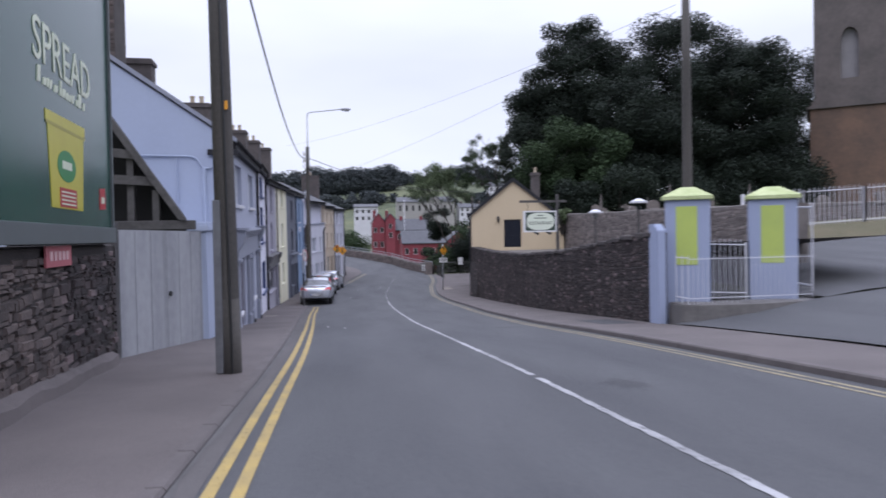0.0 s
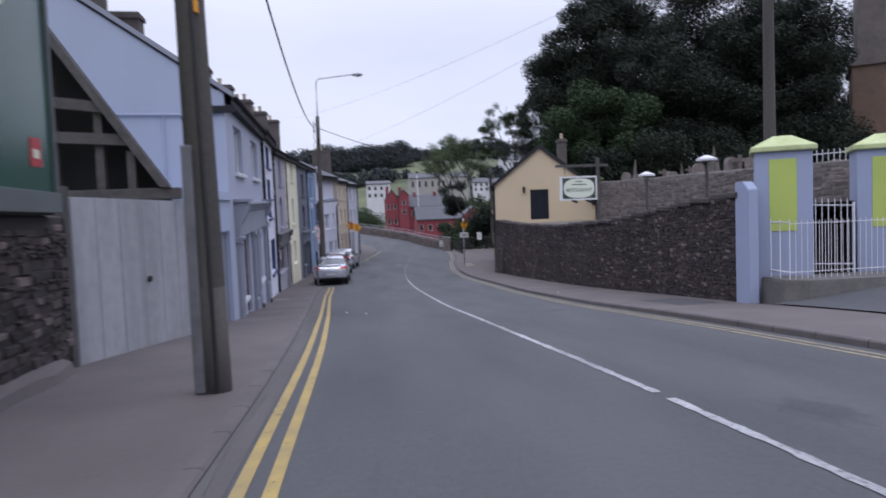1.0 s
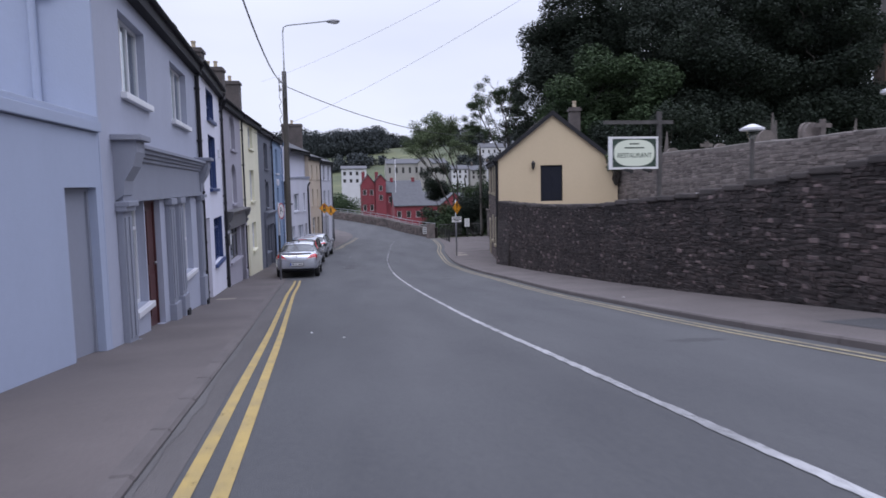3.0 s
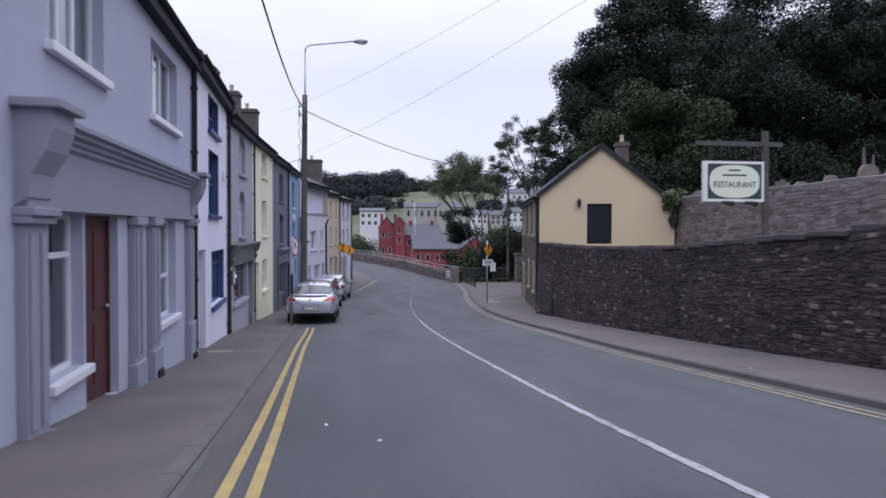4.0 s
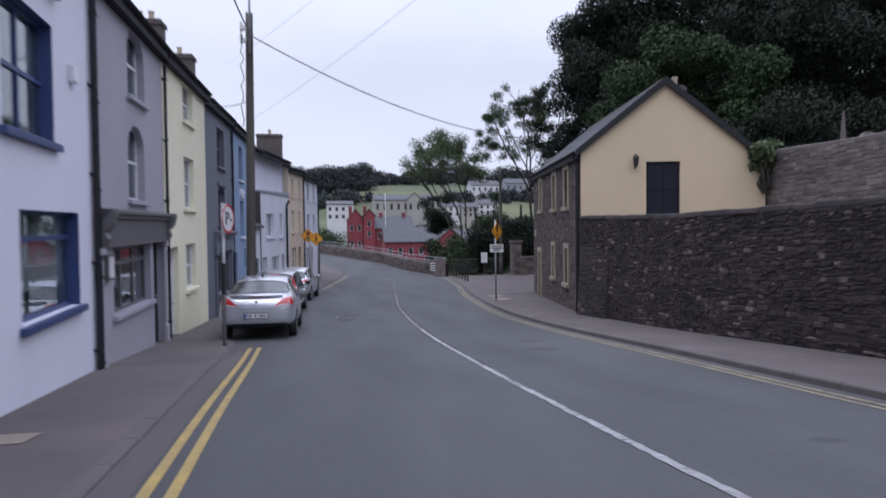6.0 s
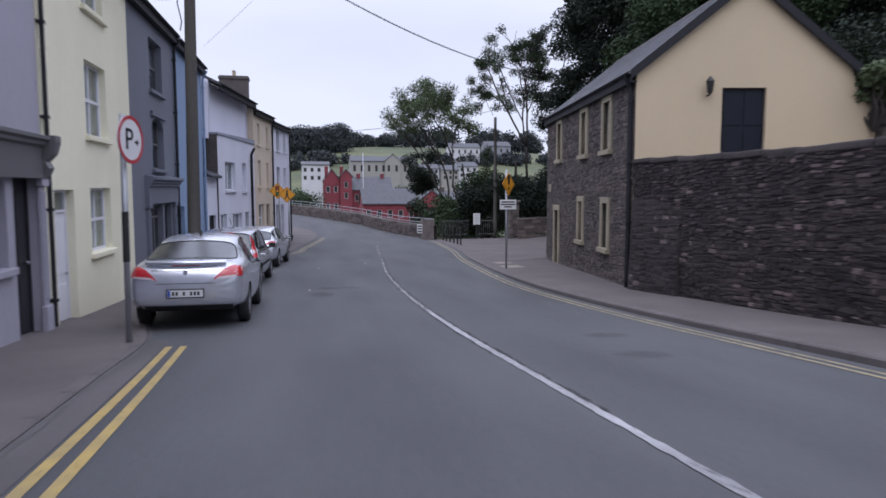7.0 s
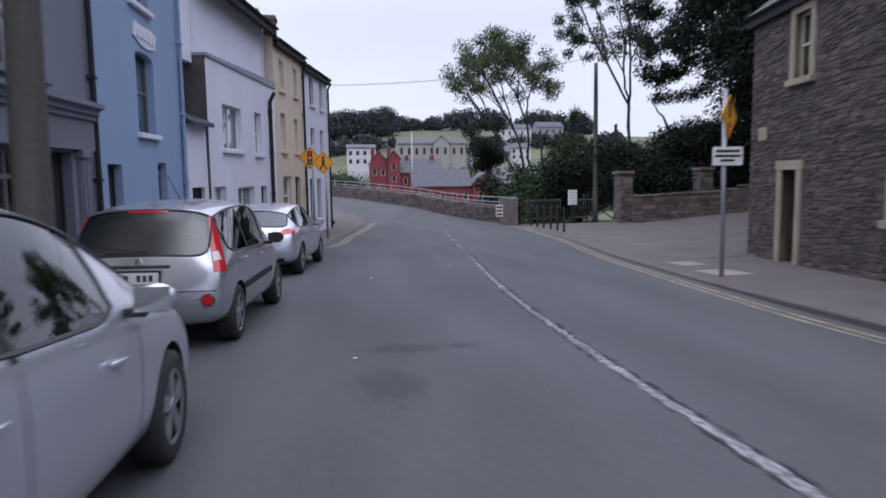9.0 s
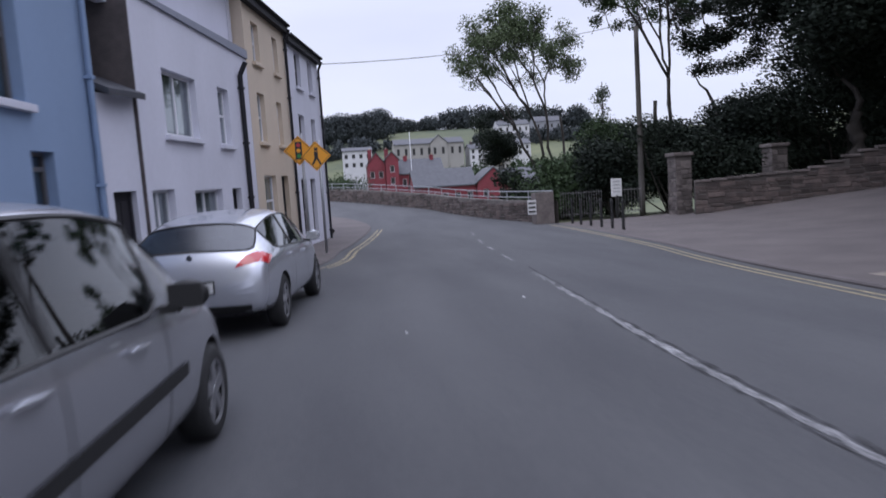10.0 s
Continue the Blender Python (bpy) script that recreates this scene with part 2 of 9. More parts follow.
SIGN_RED = surface("sign_red", (0.42, 0.03, 0.045), (0.34, 0.03, 0.04), 0.45, bump=0.02)
SIGN_BLACK = surface("sign_black", (0.015, 0.015, 0.016), (0.02, 0.02, 0.02), 0.5, bump=0.02)
SIGN_AMBER = surface("sign_amber", (0.75, 0.33, 0.02), (0.65, 0.27, 0.02), 0.5, bump=0.02)
SIGN_GREEN = surface("sign_dark_green", (0.02, 0.045, 0.03), (0.025, 0.04, 0.03), 0.5, bump=0.02)
SIGN_CREAM = surface("sign_cream", (0.62, 0.66, 0.55), (0.55, 0.6, 0.5), 0.5, bump=0.02)
GABLE_DOOR = surface("blue_black_door", (0.010, 0.012, 0.020), (0.016, 0.018, 0.028), 0.45, grain=20, stain=3, bump=0.05, spec=0.2)
BARK = surface("bark", (0.05, 0.043, 0.038), (0.03, 0.027, 0.024), 0.95, grain=12, stain=3, amount=0.8, bump=0.5)
LEAF_DARK = surface("dark_leaves", (0.012, 0.018, 0.0135), (0.022, 0.031, 0.021), 0.7, grain=0.9, stain=0.22, amount=1.0, bump=0, random_piece=0.4, island=True, spec=0.2)
LEAF_MID = surface("green_leaves", (0.026, 0.044, 0.021), (0.042, 0.064, 0.030), 0.7, grain=0.9, stain=0.3, amount=1.0, bump=0, random_piece=0.4, island=True, spec=0.15)
LEAF_LIGHT = surface("light_leaves", (0.065, 0.090, 0.045), (0.095, 0.12, 0.065), 0.7, grain=0.9, stain=0.3, amount=1.0, bump=0, random_piece=0.4, island=True, spec=0.15)
# blue haze of distance is mixed into this leaf colour
LEAF_FAR = surface("far_wood_leaves_hazed", (0.023, 0.031, 0.036), (0.034, 0.043, 0.044), 0.8, grain=0.1, stain=0.03, amount=1.0, bump=0, random_piece=0.3, island=True)
RED_RENDER = surface("red_render", (0.21, 0.036, 0.05), (0.14, 0.03, 0.038), 0.8, grain=2, stain=0.5, amount=0.7, bump=0.1)
FAR_WHITE = surface("far_white_render", (0.56, 0.56, 0.58), (0.42, 0.42, 0.44), 0.8, grain=1, stain=0.3, bump=0)
FAR_BEIGE = surface("far_beige_render", (0.31, 0.30, 0.28), (0.24, 0.23, 0.22), 0.8, grain=1, stain=0.3, bump=0)
FAR_GREY = surface("far_grey_render", (0.26, 0.27, 0.29), (0.2, 0.21, 0.23), 0.8, grain=1, stain=0.3, bump=0)
BRICK = surface("chimney_render", (0.10, 0.085, 0.082), (0.06, 0.052, 0.052), 0.9, grain=8, stain=2, amount=0.9, bump=0.4, bump_scale=30)
CLAY = surface("clay_pot", (0.42, 0.36, 0.27), (0.30, 0.22, 0.16), 0.85, grain=8, stain=3, bump=0.1)

# ---------------------------------------------------------------- building helpers
def thing(name, m=None, label="", category="", group="", kind=""):
    """An Empty that carries the parts of one thing."""
    ob = new(name)
    ob.empty_display_size = 0.2
    if m is not None:
        ob.matrix_basis = m
    return tagged(ob, label, category, group, kind)


def mesh_from(bm, name, smooth=False):
    me = bpy.data.meshes.new(name)
    bmesh.ops.recalc_face_normals(bm, faces=bm.faces)
    if smooth:
        for f in bm.faces:
            f.smooth = True
    bm.to_mesh(me)
    bm.free()
    return me


def part(name, bm, material, parent=None, label="", smooth=False, m=None):
    """Links a bmesh as one mesh object, under a thing or a part where one is given."""
    me = mesh_from(bm, name, smooth)
    me.materials.append(material)
    ob = new(name, me)
    if parent is not None:
        ob.parent = parent
    if m is not None:
        ob.matrix_basis = m
    return tagged(ob, label)


def structure(name, bm, material, label, category, smooth=False, kind="structure"):
    return tagged(part(name, bm, material, None, label, smooth), category=category, kind=kind)


def box(bm, x0, x1, y0, y1, z0, z1, m=None, bevel=0.0):
    vs = [bm.verts.new((x, y, z)) for z in (z0, z1) for x, y in ((x0, y0), (x1, y0), (x1, y1), (x0, y1))]
    fs = [bm.faces.new([vs[i] for i in q]) for q in ((3, 2, 1, 0), (4, 5, 6, 7), (0, 1, 5, 4), (1, 2, 6, 5), (2, 3, 7, 6), (3, 0, 4, 7))]
    if bevel:
        edges = list({e for f in fs for e in f.edges})
        made = bmesh.ops.bevel(bm, geom=edges, offset=bevel, segments=2, affect="EDGES", profile=0.6)
        vs = list({v for f in made["faces"] for v in f.verts} | {v for v in vs if v.is_valid})
    if m is not None:
        bmesh.ops.transform(bm, matrix=m, verts=[v for v in vs if v.is_valid])
    return bm


def tube_path(bm, pts, radii, seg=8):
    """One unbroken round bar through points, with a radius at each."""
    pts = [Vector(p) for p in pts]
    rings = []
    for i, p in enumerate(pts):
        q = (pts[min(i + 1, len(pts) - 1)] - pts[max(i - 1, 0)]).to_track_quat("Z", "Y")
        r = radii[i] if isinstance(radii, (list, tuple)) else radii
        rings.append([bm.verts.new(p + q @ Vector((r * math.cos(a), r * math.sin(a), 0))) for a in (2 * math.pi * k / seg for k in range(seg))])
    for r0, r1 in zip(rings, rings[1:]):
        for i in range(seg):
            bm.faces.new((r0[i], r0[(i + 1) % seg], r1[(i + 1) % seg], r1[i]))
    bm.faces.new(rings[0][::-1])
    bm.faces.new(rings[-1])
    return bm


def tube(bm, p0, p1, r0, r1=None, seg=12, caps=True):
    """A tapered round bar from p0 to p1."""
    p0, p1 = Vector(p0), Vector(p1)
    r1 = r0 if r1 is None else r1
    q = (p1 - p0).to_track_quat("Z", "Y")
    rings = []
    for p, r in ((p0, r0), (p1, r1)):
        rings.append([bm.verts.new(p + q @ Vector((r * math.cos(a), r * math.sin(a), 0))) for a in (2 * math.pi * i / seg for i in range(seg))])
    for i in range(seg):
        bm.faces.new((rings[0][i], rings[0][(i + 1) % seg], rings[1][(i + 1) % seg], rings[1][i]))
    if caps:
        bm.faces.new(rings[0][::-1])
        bm.faces.new(rings[1])
    return bm


def prism(bm, pts, depth, m=None):
    """Extrudes a polygon, given in x and z, along y from depth[0] to depth[1]."""
    a = [bm.verts.new((x, depth[0], z)) for x, z in pts]
    b = [bm.verts.new((x, depth[1], z)) for x, z in pts]
    bm.faces.new(a)
    bm.faces.new(b[::-1])
    k = len(pts)
    for i in range(k):
        bm.faces.new((a[i], b[i], b[(i + 1) % k], a[(i + 1) % k]))
    if m is not None:
        bmesh.ops.transform(bm, matrix=m, verts=a + b)
    return bm


def lettering(text, size, material, parent, m, name="lettering", thick=0.004, squeeze=1.0):
    """Raised letters in Blender's own font, as a mesh."""
    cu = bpy.data.curves.new(name, "FONT")
    cu.body, cu.size, cu.extrude, cu.align_x, cu.align_y = text, size, thick, "CENTER", "CENTER"
    tmp = bpy.data.objects.new(name, cu)
    scene.collection.objects.link(tmp)
    me = bpy.data.meshes.new_from_object(tmp.evaluated_get(bpy.context.evaluated_depsgraph_get()))
    bpy.data.objects.remove(tmp)
    me.name = name
    me.materials.clear()
    me.materials.append(material)
    ob = new(name, me)
    ob.parent = parent
    ob.matrix_basis = m @ Matrix.Diagonal((squeeze, 1, 1, 1))
    return ob


# the lie of the street: height of the roadway along y
STREET_Y = (-60, -37, -18.6, 0, 9.3, 15.8, 22, 28.5, 34.5, 38.3, 43.4, 51, 60, 78, 99, 120, 200)
STREET_Z = (3.3, 2.04, 1.04, 0.02, -0.47, -0.89, -1.39, -1.86, -2.2, -2.4, -2.58, -2.68, -2.74, -2.62, -1.3, -0.83, -0.5)


def smooth_line(xs, ys):
    """A smooth curve through a few points."""
    xs, ys = np.array(xs, float), np.array(ys, float)
    d = np.gradient(ys, xs)

    def at(x):
        x = min(max(x, xs[0]), xs[-1])
        i = int(min(max(np.searchsorted(xs, x) - 1, 0), len(xs) - 2))
        h = xs[i + 1] - xs[i]
        s = (x - xs[i]) / h
        return float((1 + 2 * s) * (1 - s) ** 2 * ys[i] + s * (1 - s) ** 2 * h * d[i] + s * s * (3 - 2 * s) * ys[i + 1] + s * s * (s - 1) * h * d[i + 1])
    return at


street = smooth_line(STREET_Y, STREET_Z)


def road_height(x, y):
    """The roadway falls away gently towards its far kerb."""
    return street(y) - 0.014 * min(max(x - 2.2, 0.0), 3.6) * min(max((70 - y) / 15, 0.0), 1.0)


# ---------------------------------------------------------------- ground, road, footpaths
kerb_left = smooth_line((-60, -20, 0, 6, 9.2, 15.5, 19, 26, 31, 36, 38.6, 40.5, 43, 56, 58.5, 61, 66, 73.5, 77, 81, 87, 93, 98, 104),
                        (1.0, -0.3, -0.95, -1.08, -1.13, -1.36, -1.56, -1.98, -2.24, -2.42, -2.52, -2.95, -3.2, -3.05, -2.5, -1.2, -0.45, 0.55, 0.9, 0.7, -2.0, -10, -26, -60))
kerb_right = smooth_line((-60, -20, 0, 7, 12.3, 18, 23, 29, 36, 43, 46, 52, 57, 60.5, 65, 70.6, 72.5, 79, 86.8, 100, 110, 125),
                         (9.2, 7.3, 6.45, 6.1, 5.77, 5.47, 5.62, 5.78, 5.92, 5.86, 5.9, 6.4, 6.95, 7.52, 8.0, 8.38, 8.4, 7.0, 4.83, -1.3, -9, -30))
facade = smooth_line((-60, 0, 6.5, 12.1, 16.3, 19.45, 28.58, 34.54, 39.86, 45.46, 50.56, 56.05, 57.0, 63.52, 67.69, 72.6, 73.5, 78, 86, 92, 97, 104),
                     (-2.5, -3.2, -3.2, -4.06, -3.2, -3.21, -3.79, -4.22, -4.29, -4.23, -4.1, -4.0, -3.56, -2.54, -1.82, -0.94, -0.75, -0.6, -3.5, -12, -28, -62))


def hill(x, y):
    """Height of the open country round the street."""
    r = math.hypot(x, y - 40)
    ahead = max(0.0, min(1.0, (y - 80) / 25))
    low = street(min(max(y, -60), 80)) - 0.35
    valley = -7.0 + 3.0 * math.sin(x * 0.021 + 0.4) * min(1, r / 300)
    z = low * (1 - ahead) + valley * ahead
    s = max(0.0, min(1.0, (r - 130) / 330))
    s = s * s * (3 - 2 * s)
    z += s * (42 + 5 * math.sin(x * 0.008 + 1.2) + 4 * math.sin(y * 0.011))
    return z


def sheet(bm, columns, ys, height):
    """A sheet of quads between column curves, each a function of y."""
    rows = [[bm.verts.new((c(y), y, height(c(y), y))) for c in columns] for y in ys]
    for r0, r1 in zip(rows, rows[1:]):
        for i in range(len(columns) - 1):
            bm.faces.new((r0[i], r0[i + 1], r1[i + 1], r1[i]))
    return bm


def spaced(a, b, step):
    n = max(1, int(round((b - a) / step)))
    return [a + (b - a) * i / n for i in range(n + 1)]


def between(f, g, s):
    return lambda y: f(y) * (1 - s) + g(y) * s


def offset(f, d):
    return lambda y: f(y) + d


bm = bmesh.new()
gx = [-1600, -1000, -700] + spaced(-520, -80, 44) + spaced(-70, 70, 7) + spaced(90, 520, 43) + [700, 1000, 1600]
gy = [-600, -300, -150] + spaced(-80, 140, 6) + spaced(150, 640, 20) + [800, 1100, 1700]
sheet(bm, [(lambda y, v=v: v) for v in gx], gy, hill)
structure("ground", bm, FIELD, "rolling green fields and valley ground beyond the town", "ground", smooth=True)

bm = bmesh.new()
sheet(bm, [between(offset(kerb_left, -0.05), offset(kerb_right, 0.05), i / 10) for i in range(11)], spaced(-58, 104, 1.0), road_height)
structure("road", bm, ASPHALT, "worn grey asphalt roadway running downhill between kerbs", "road", smooth=True)


def path_lift(y):
    """Height of the right kerb over the street line; it drops at the church lane."""
    s = min(max((y - 46) / 6, 0.0), 1.0)
    return 0.05 - 0.05 * s * s * (3 - 2 * s)


def path_height(x, y):
    """Right footpath and the lane beside the stone house, which climbs away from the street."""
    return street(y) + path_lift(y) + 0.01 * max(0, x - kerb_right(y)) + 0.11 * max(0, x - 13.5)


def raised_path(name, inner, outer, y0, y1, lift, label, height=None):
    """A footpath with its kerb face towards the roadway; inner is the road side."""
    bm = bmesh.new()
    ys = spaced(y0, y1, 0.8)
    side = 1 if outer(y0) > inner(y0) else -1
    cols = [offset(inner, side * 0.14)] + [between(offset(inner, side * 0.14), outer, s) for s in (0.15, 0.3, 0.45, 0.6, 0.8, 1.0)]
    sheet(bm, cols, ys, height or (lambda x, y: street(y) + lift(y) + 0.01 * abs(x - inner(y))))
    structure(name, bm, PAVING, label, "pavement", smooth=True)
    # kerb stones, each its own piece
    kerb = thing(name.replace("pavement", "kerb"), None, "row of worn grey kerb stones along the footpath edge", "kerb", kind="structure")
    y = y0
    while y < y1 - 0.3:
        y2 = min(y + 0.9 + random.uniform(-0.05, 0.1), y1)
        bm = bmesh.new()
        pts = []
        for yy in (y + 0.008, y2 - 0.008):
            x = inner(yy)
            z = street(yy)
            up = z + lift(yy)
            pts.append([(x + side * 0.0, yy, z - 0.25), (x + side * 0.012, yy, up - 0.02), (x + side * 0.035, yy, up + 0.003), (x + side * 0.15, yy, up + 0.004), (x + side * 0.15, yy, z - 0.25)])
        va, vb = [[bm.verts.new(p) for p in q] for q in pts]
        for i in range(5):
            bm.faces.new((va[i], vb[i], vb[(i + 1) % 5], va[(i + 1) % 5]))
        bm.faces.new(va[::-1])
        bm.faces.new(vb)
        part("kerb_stone", bm, KERB, kerb)
        y = y2


def right_limit(y):
    """Outer edge of the right footpath: wall, stone house, then the low wall by the gate."""
    return float(np.interp(y, (-60, 10, 14, 15.9, 21, 30, 42.8, 43.5, 54.6, 54.8, 64, 67.5, 69.2, 70.6, 76), (9.5, 8.2, 7.8, 7.5, 7.85, 7.95, 7.8, 7.9, 10.1, 30, 30, 20.5, 17.2, 14.5, 12)))


raised_path("pavement_left", kerb_left, offset(facade, -0.3), -58, 103, lambda y: 0.035, "narrow grey concrete footpath below the terrace fronts")
raised_path("pavement_right", kerb_right, right_limit, -58, 72.4, path_lift, "grey concrete footpath beside the stone wall", path_height)


def stripe(bm, centre, width, y0, y1, lift=0.006, step=0.6, ragged=0.0):
    """A painted stripe; ragged frays its edges."""
    rg = random.Random(int(y0 * 10) + 7)
    if ragged:
        step = 0.12
    jit = lambda: rg.uniform(-ragged, ragged) if ragged else 0.0
    sheet(bm, [lambda y: centre(y) - width / 2 + jit(), lambda y: centre(y) + width / 2 + jit()], spaced(y0, y1, step), lambda x, y: road_height(x, y) + lift)


yellow_left = smooth_line((-60, -20, 0, 6, 13, 17.8, 26.8, 30.2, 35.3, 38.4), (0.9, -0.1, -0.68, -0.81, -0.96, -1.17, -1.65, -1.82, -1.98, -2.11))
# brown silted strip between the yellow lines and the footpath
bm = bmesh.new()
sheet(bm, [offset(kerb_left, 0.004), lambda y: min(kerb_left(y) + 0.42, yellow_left(y) - 0.08)], spaced(-55, 38.3, 0.8), lambda x, y: street(y) + 0.004)
structure("road_margin", bm, surface("silted_road_margin", (0.108, 0.098, 0.097), (0.066, 0.061, 0.061), 0.9, grain=30, stain=1.1, stretch=0.3, amount=0.9, bump=0.4, bump_scale=90), "brownish silted strip of road along the kerb", "road", smooth=True)
bm = bmesh.new()
sheet(bm, [offset(kerb_left, 0.0), lambda y: kerb_left(y) + 0.05 + 0.02 * math.sin(y * 2.1) + 0.012 * math.sin(y * 7.3)], spaced(-55, 60, 0.4), lambda x, y: street(y) + 0.008)
structure("gutter", bm, surface("gutter_dirt", (0.085, 0.08, 0.08), (0.105, 0.1, 0.1), 0.95, grain=20, stain=2.5, amount=1.0, bump=0.5), "dark line of dirt in the gutter", "gutter", smooth=True)
for shift in (0.0, 0.19):
    bm = bmesh.new()
    stripe(bm, offset(yellow_left, shift), 0.09, -55, 37.75)
    structure("yellow_line", bm, YELLOW_LINE, "worn yellow no-parking line painted along the kerb", "road marking")
for d0 in (0.23, 0.41):
    bm = bmesh.new()
    stripe(bm, offset(kerb_right, -d0 - 0.03), 0.07, -20, 71.5)
    structure("yellow_line", bm, PALE_LINE, "faded pale yellow no-parking line along the kerb", "road marking")
    bm = bmesh.new()
    stripe(bm, offset(kerb_left, d0 + 0.1), 0.085, 60.8, 76)
    structure("yellow_line", bm, PALE_LINE, "worn yellow no-parking line painted along the kerb", "road marking")
centre = smooth_line((-40, 0, 3.75, 9.1, 15, 22.3, 26, 35, 44, 49.3, 57, 65.8, 72), (3.4, 2.84, 2.68, 2.45, 2.17, 2.08, 2.1, 2.06, 2.2, 2.42, 3.12, 3.9, 4.7))
for y0, y1 in ((-40, -10), (-9.6, 8.5), (8.75, 41), (41.06, 57), (59.5, 61.0), (62.5, 63.5), (65, 66.5), (69, 70.5)):
    bm = bmesh.new()
    stripe(bm, centre, 0.088 if y0 < 41 else 0.085, y0, y1, ragged=0.012 if y0 < 41 else 0.03)
    structure("white_centre_line", bm, WHITE_LINE if y0 < 41 else WORN_LINE, "worn white centre line painted on the asphalt", "road marking")

bm = bmesh.new()
stripe(bm, offset(centre, 0.075), 0.035, 33, 58, lift=0.009, ragged=0.022)
structure("road_joint", bm, CRACK, "dark crumbling joint in the asphalt beside the centre line", "road joint")
bm = bmesh.new()
stripe(bm, offset(centre, -0.07), 0.02, 36, 52, lift=0.009, ragged=0.016)
structure("road_joint", bm, CRACK, "dark crumbling joint in the asphalt beside the centre line", "road joint")

# ---------------------------------------------------------------- houses
def front_frame(a, b):
    """Local frame of a house front: x along it from a to b, y into the house, z up."""
    a, b = Vector((*a, 0)), Vector((*b, 0))
    d = (b - a).normalized()
    return Matrix.Translation(a) @ Matrix(((d.x, -d.y, 0, 0), (d.y, d.x, 0, 0), (0, 0, 1, 0), (0, 0, 0, 1))), (b - a).length


COURSE_RISE = 0.026


def house_frame(a, b):
    """As front_frame, for a house: its courses climb a little along the street against the datum."""
    m, length = front_frame(a, b)
    return m @ Matrix.Rotation(-math.atan(COURSE_RISE * (b[1] - a[1]) / length), 4, "Y"), length


def wall_with_holes(bm, length, z0, z1, holes, thick=0.3, u0=0.0):
    """A wall in the plane y = 0, thick into +y, with rectangular openings through it."""
    us = sorted({u0, length, *[h[0] for h in holes], *[h[1] for h in holes]})
    zs = sorted({z0, z1, *[h[2] for h in holes], *[h[3] for h in holes]})

    def open_at(u, z):
        return any(h[0] < u < h[1] and h[2] < z < h[3] for h in holes)

    for i in range(len(us) - 1):
        for j in range(len(zs) - 1):
            if open_at((us[i] + us[i + 1]) / 2, (zs[j] + zs[j + 1]) / 2):
                continue
            for y, flip in ((0, 1), (thick, -1)):
                q = [bm.verts.new(p) for p in ((us[i], y, zs[j]), (us[i + 1], y, zs[j]), (us[i + 1], y, zs[j + 1]), (us[i], y, zs[j + 1]))]
                bm.faces.new(q[::flip])
    for u_0, u_1, z_0, z_1 in [h[:4] for h in holes] + [(u0, length, z0, z1)]:
        c = ((u_0, z_0), (u_1, z_0), (u_1, z_1), (u_0, z_1))
        for k in range(4):
            (ua, za), (ub, zb) = c[k], c[(k + 1) % 4]
            bm.faces.new([bm.verts.new(p) for p in ((ua, 0, za), (ub, 0, zb), (ub, thick, zb), (ua, thick, za))])
    bmesh.ops.remove_doubles(bm, verts=bm.verts, dist=1e-4)
    return bm


def arch_spandrels(bm, u0, u1, z1, rise, depth=0.14):
    """Fills the top corners of an opening so that its head is round."""
    c, r = (u0 + u1) / 2, (u1 - u0) / 2
    for side in (-1, 1):
        pts = [(c + side * r, z1), (c, z1)] + [(c + side * r * math.sin(t), z1 - rise * (1 - math.cos(t))) for t in (math.pi / 2 * i / 7 for i in range(1, 8))]
        prism(bm, pts if side < 0 else pts[::-1], (0.002, depth))


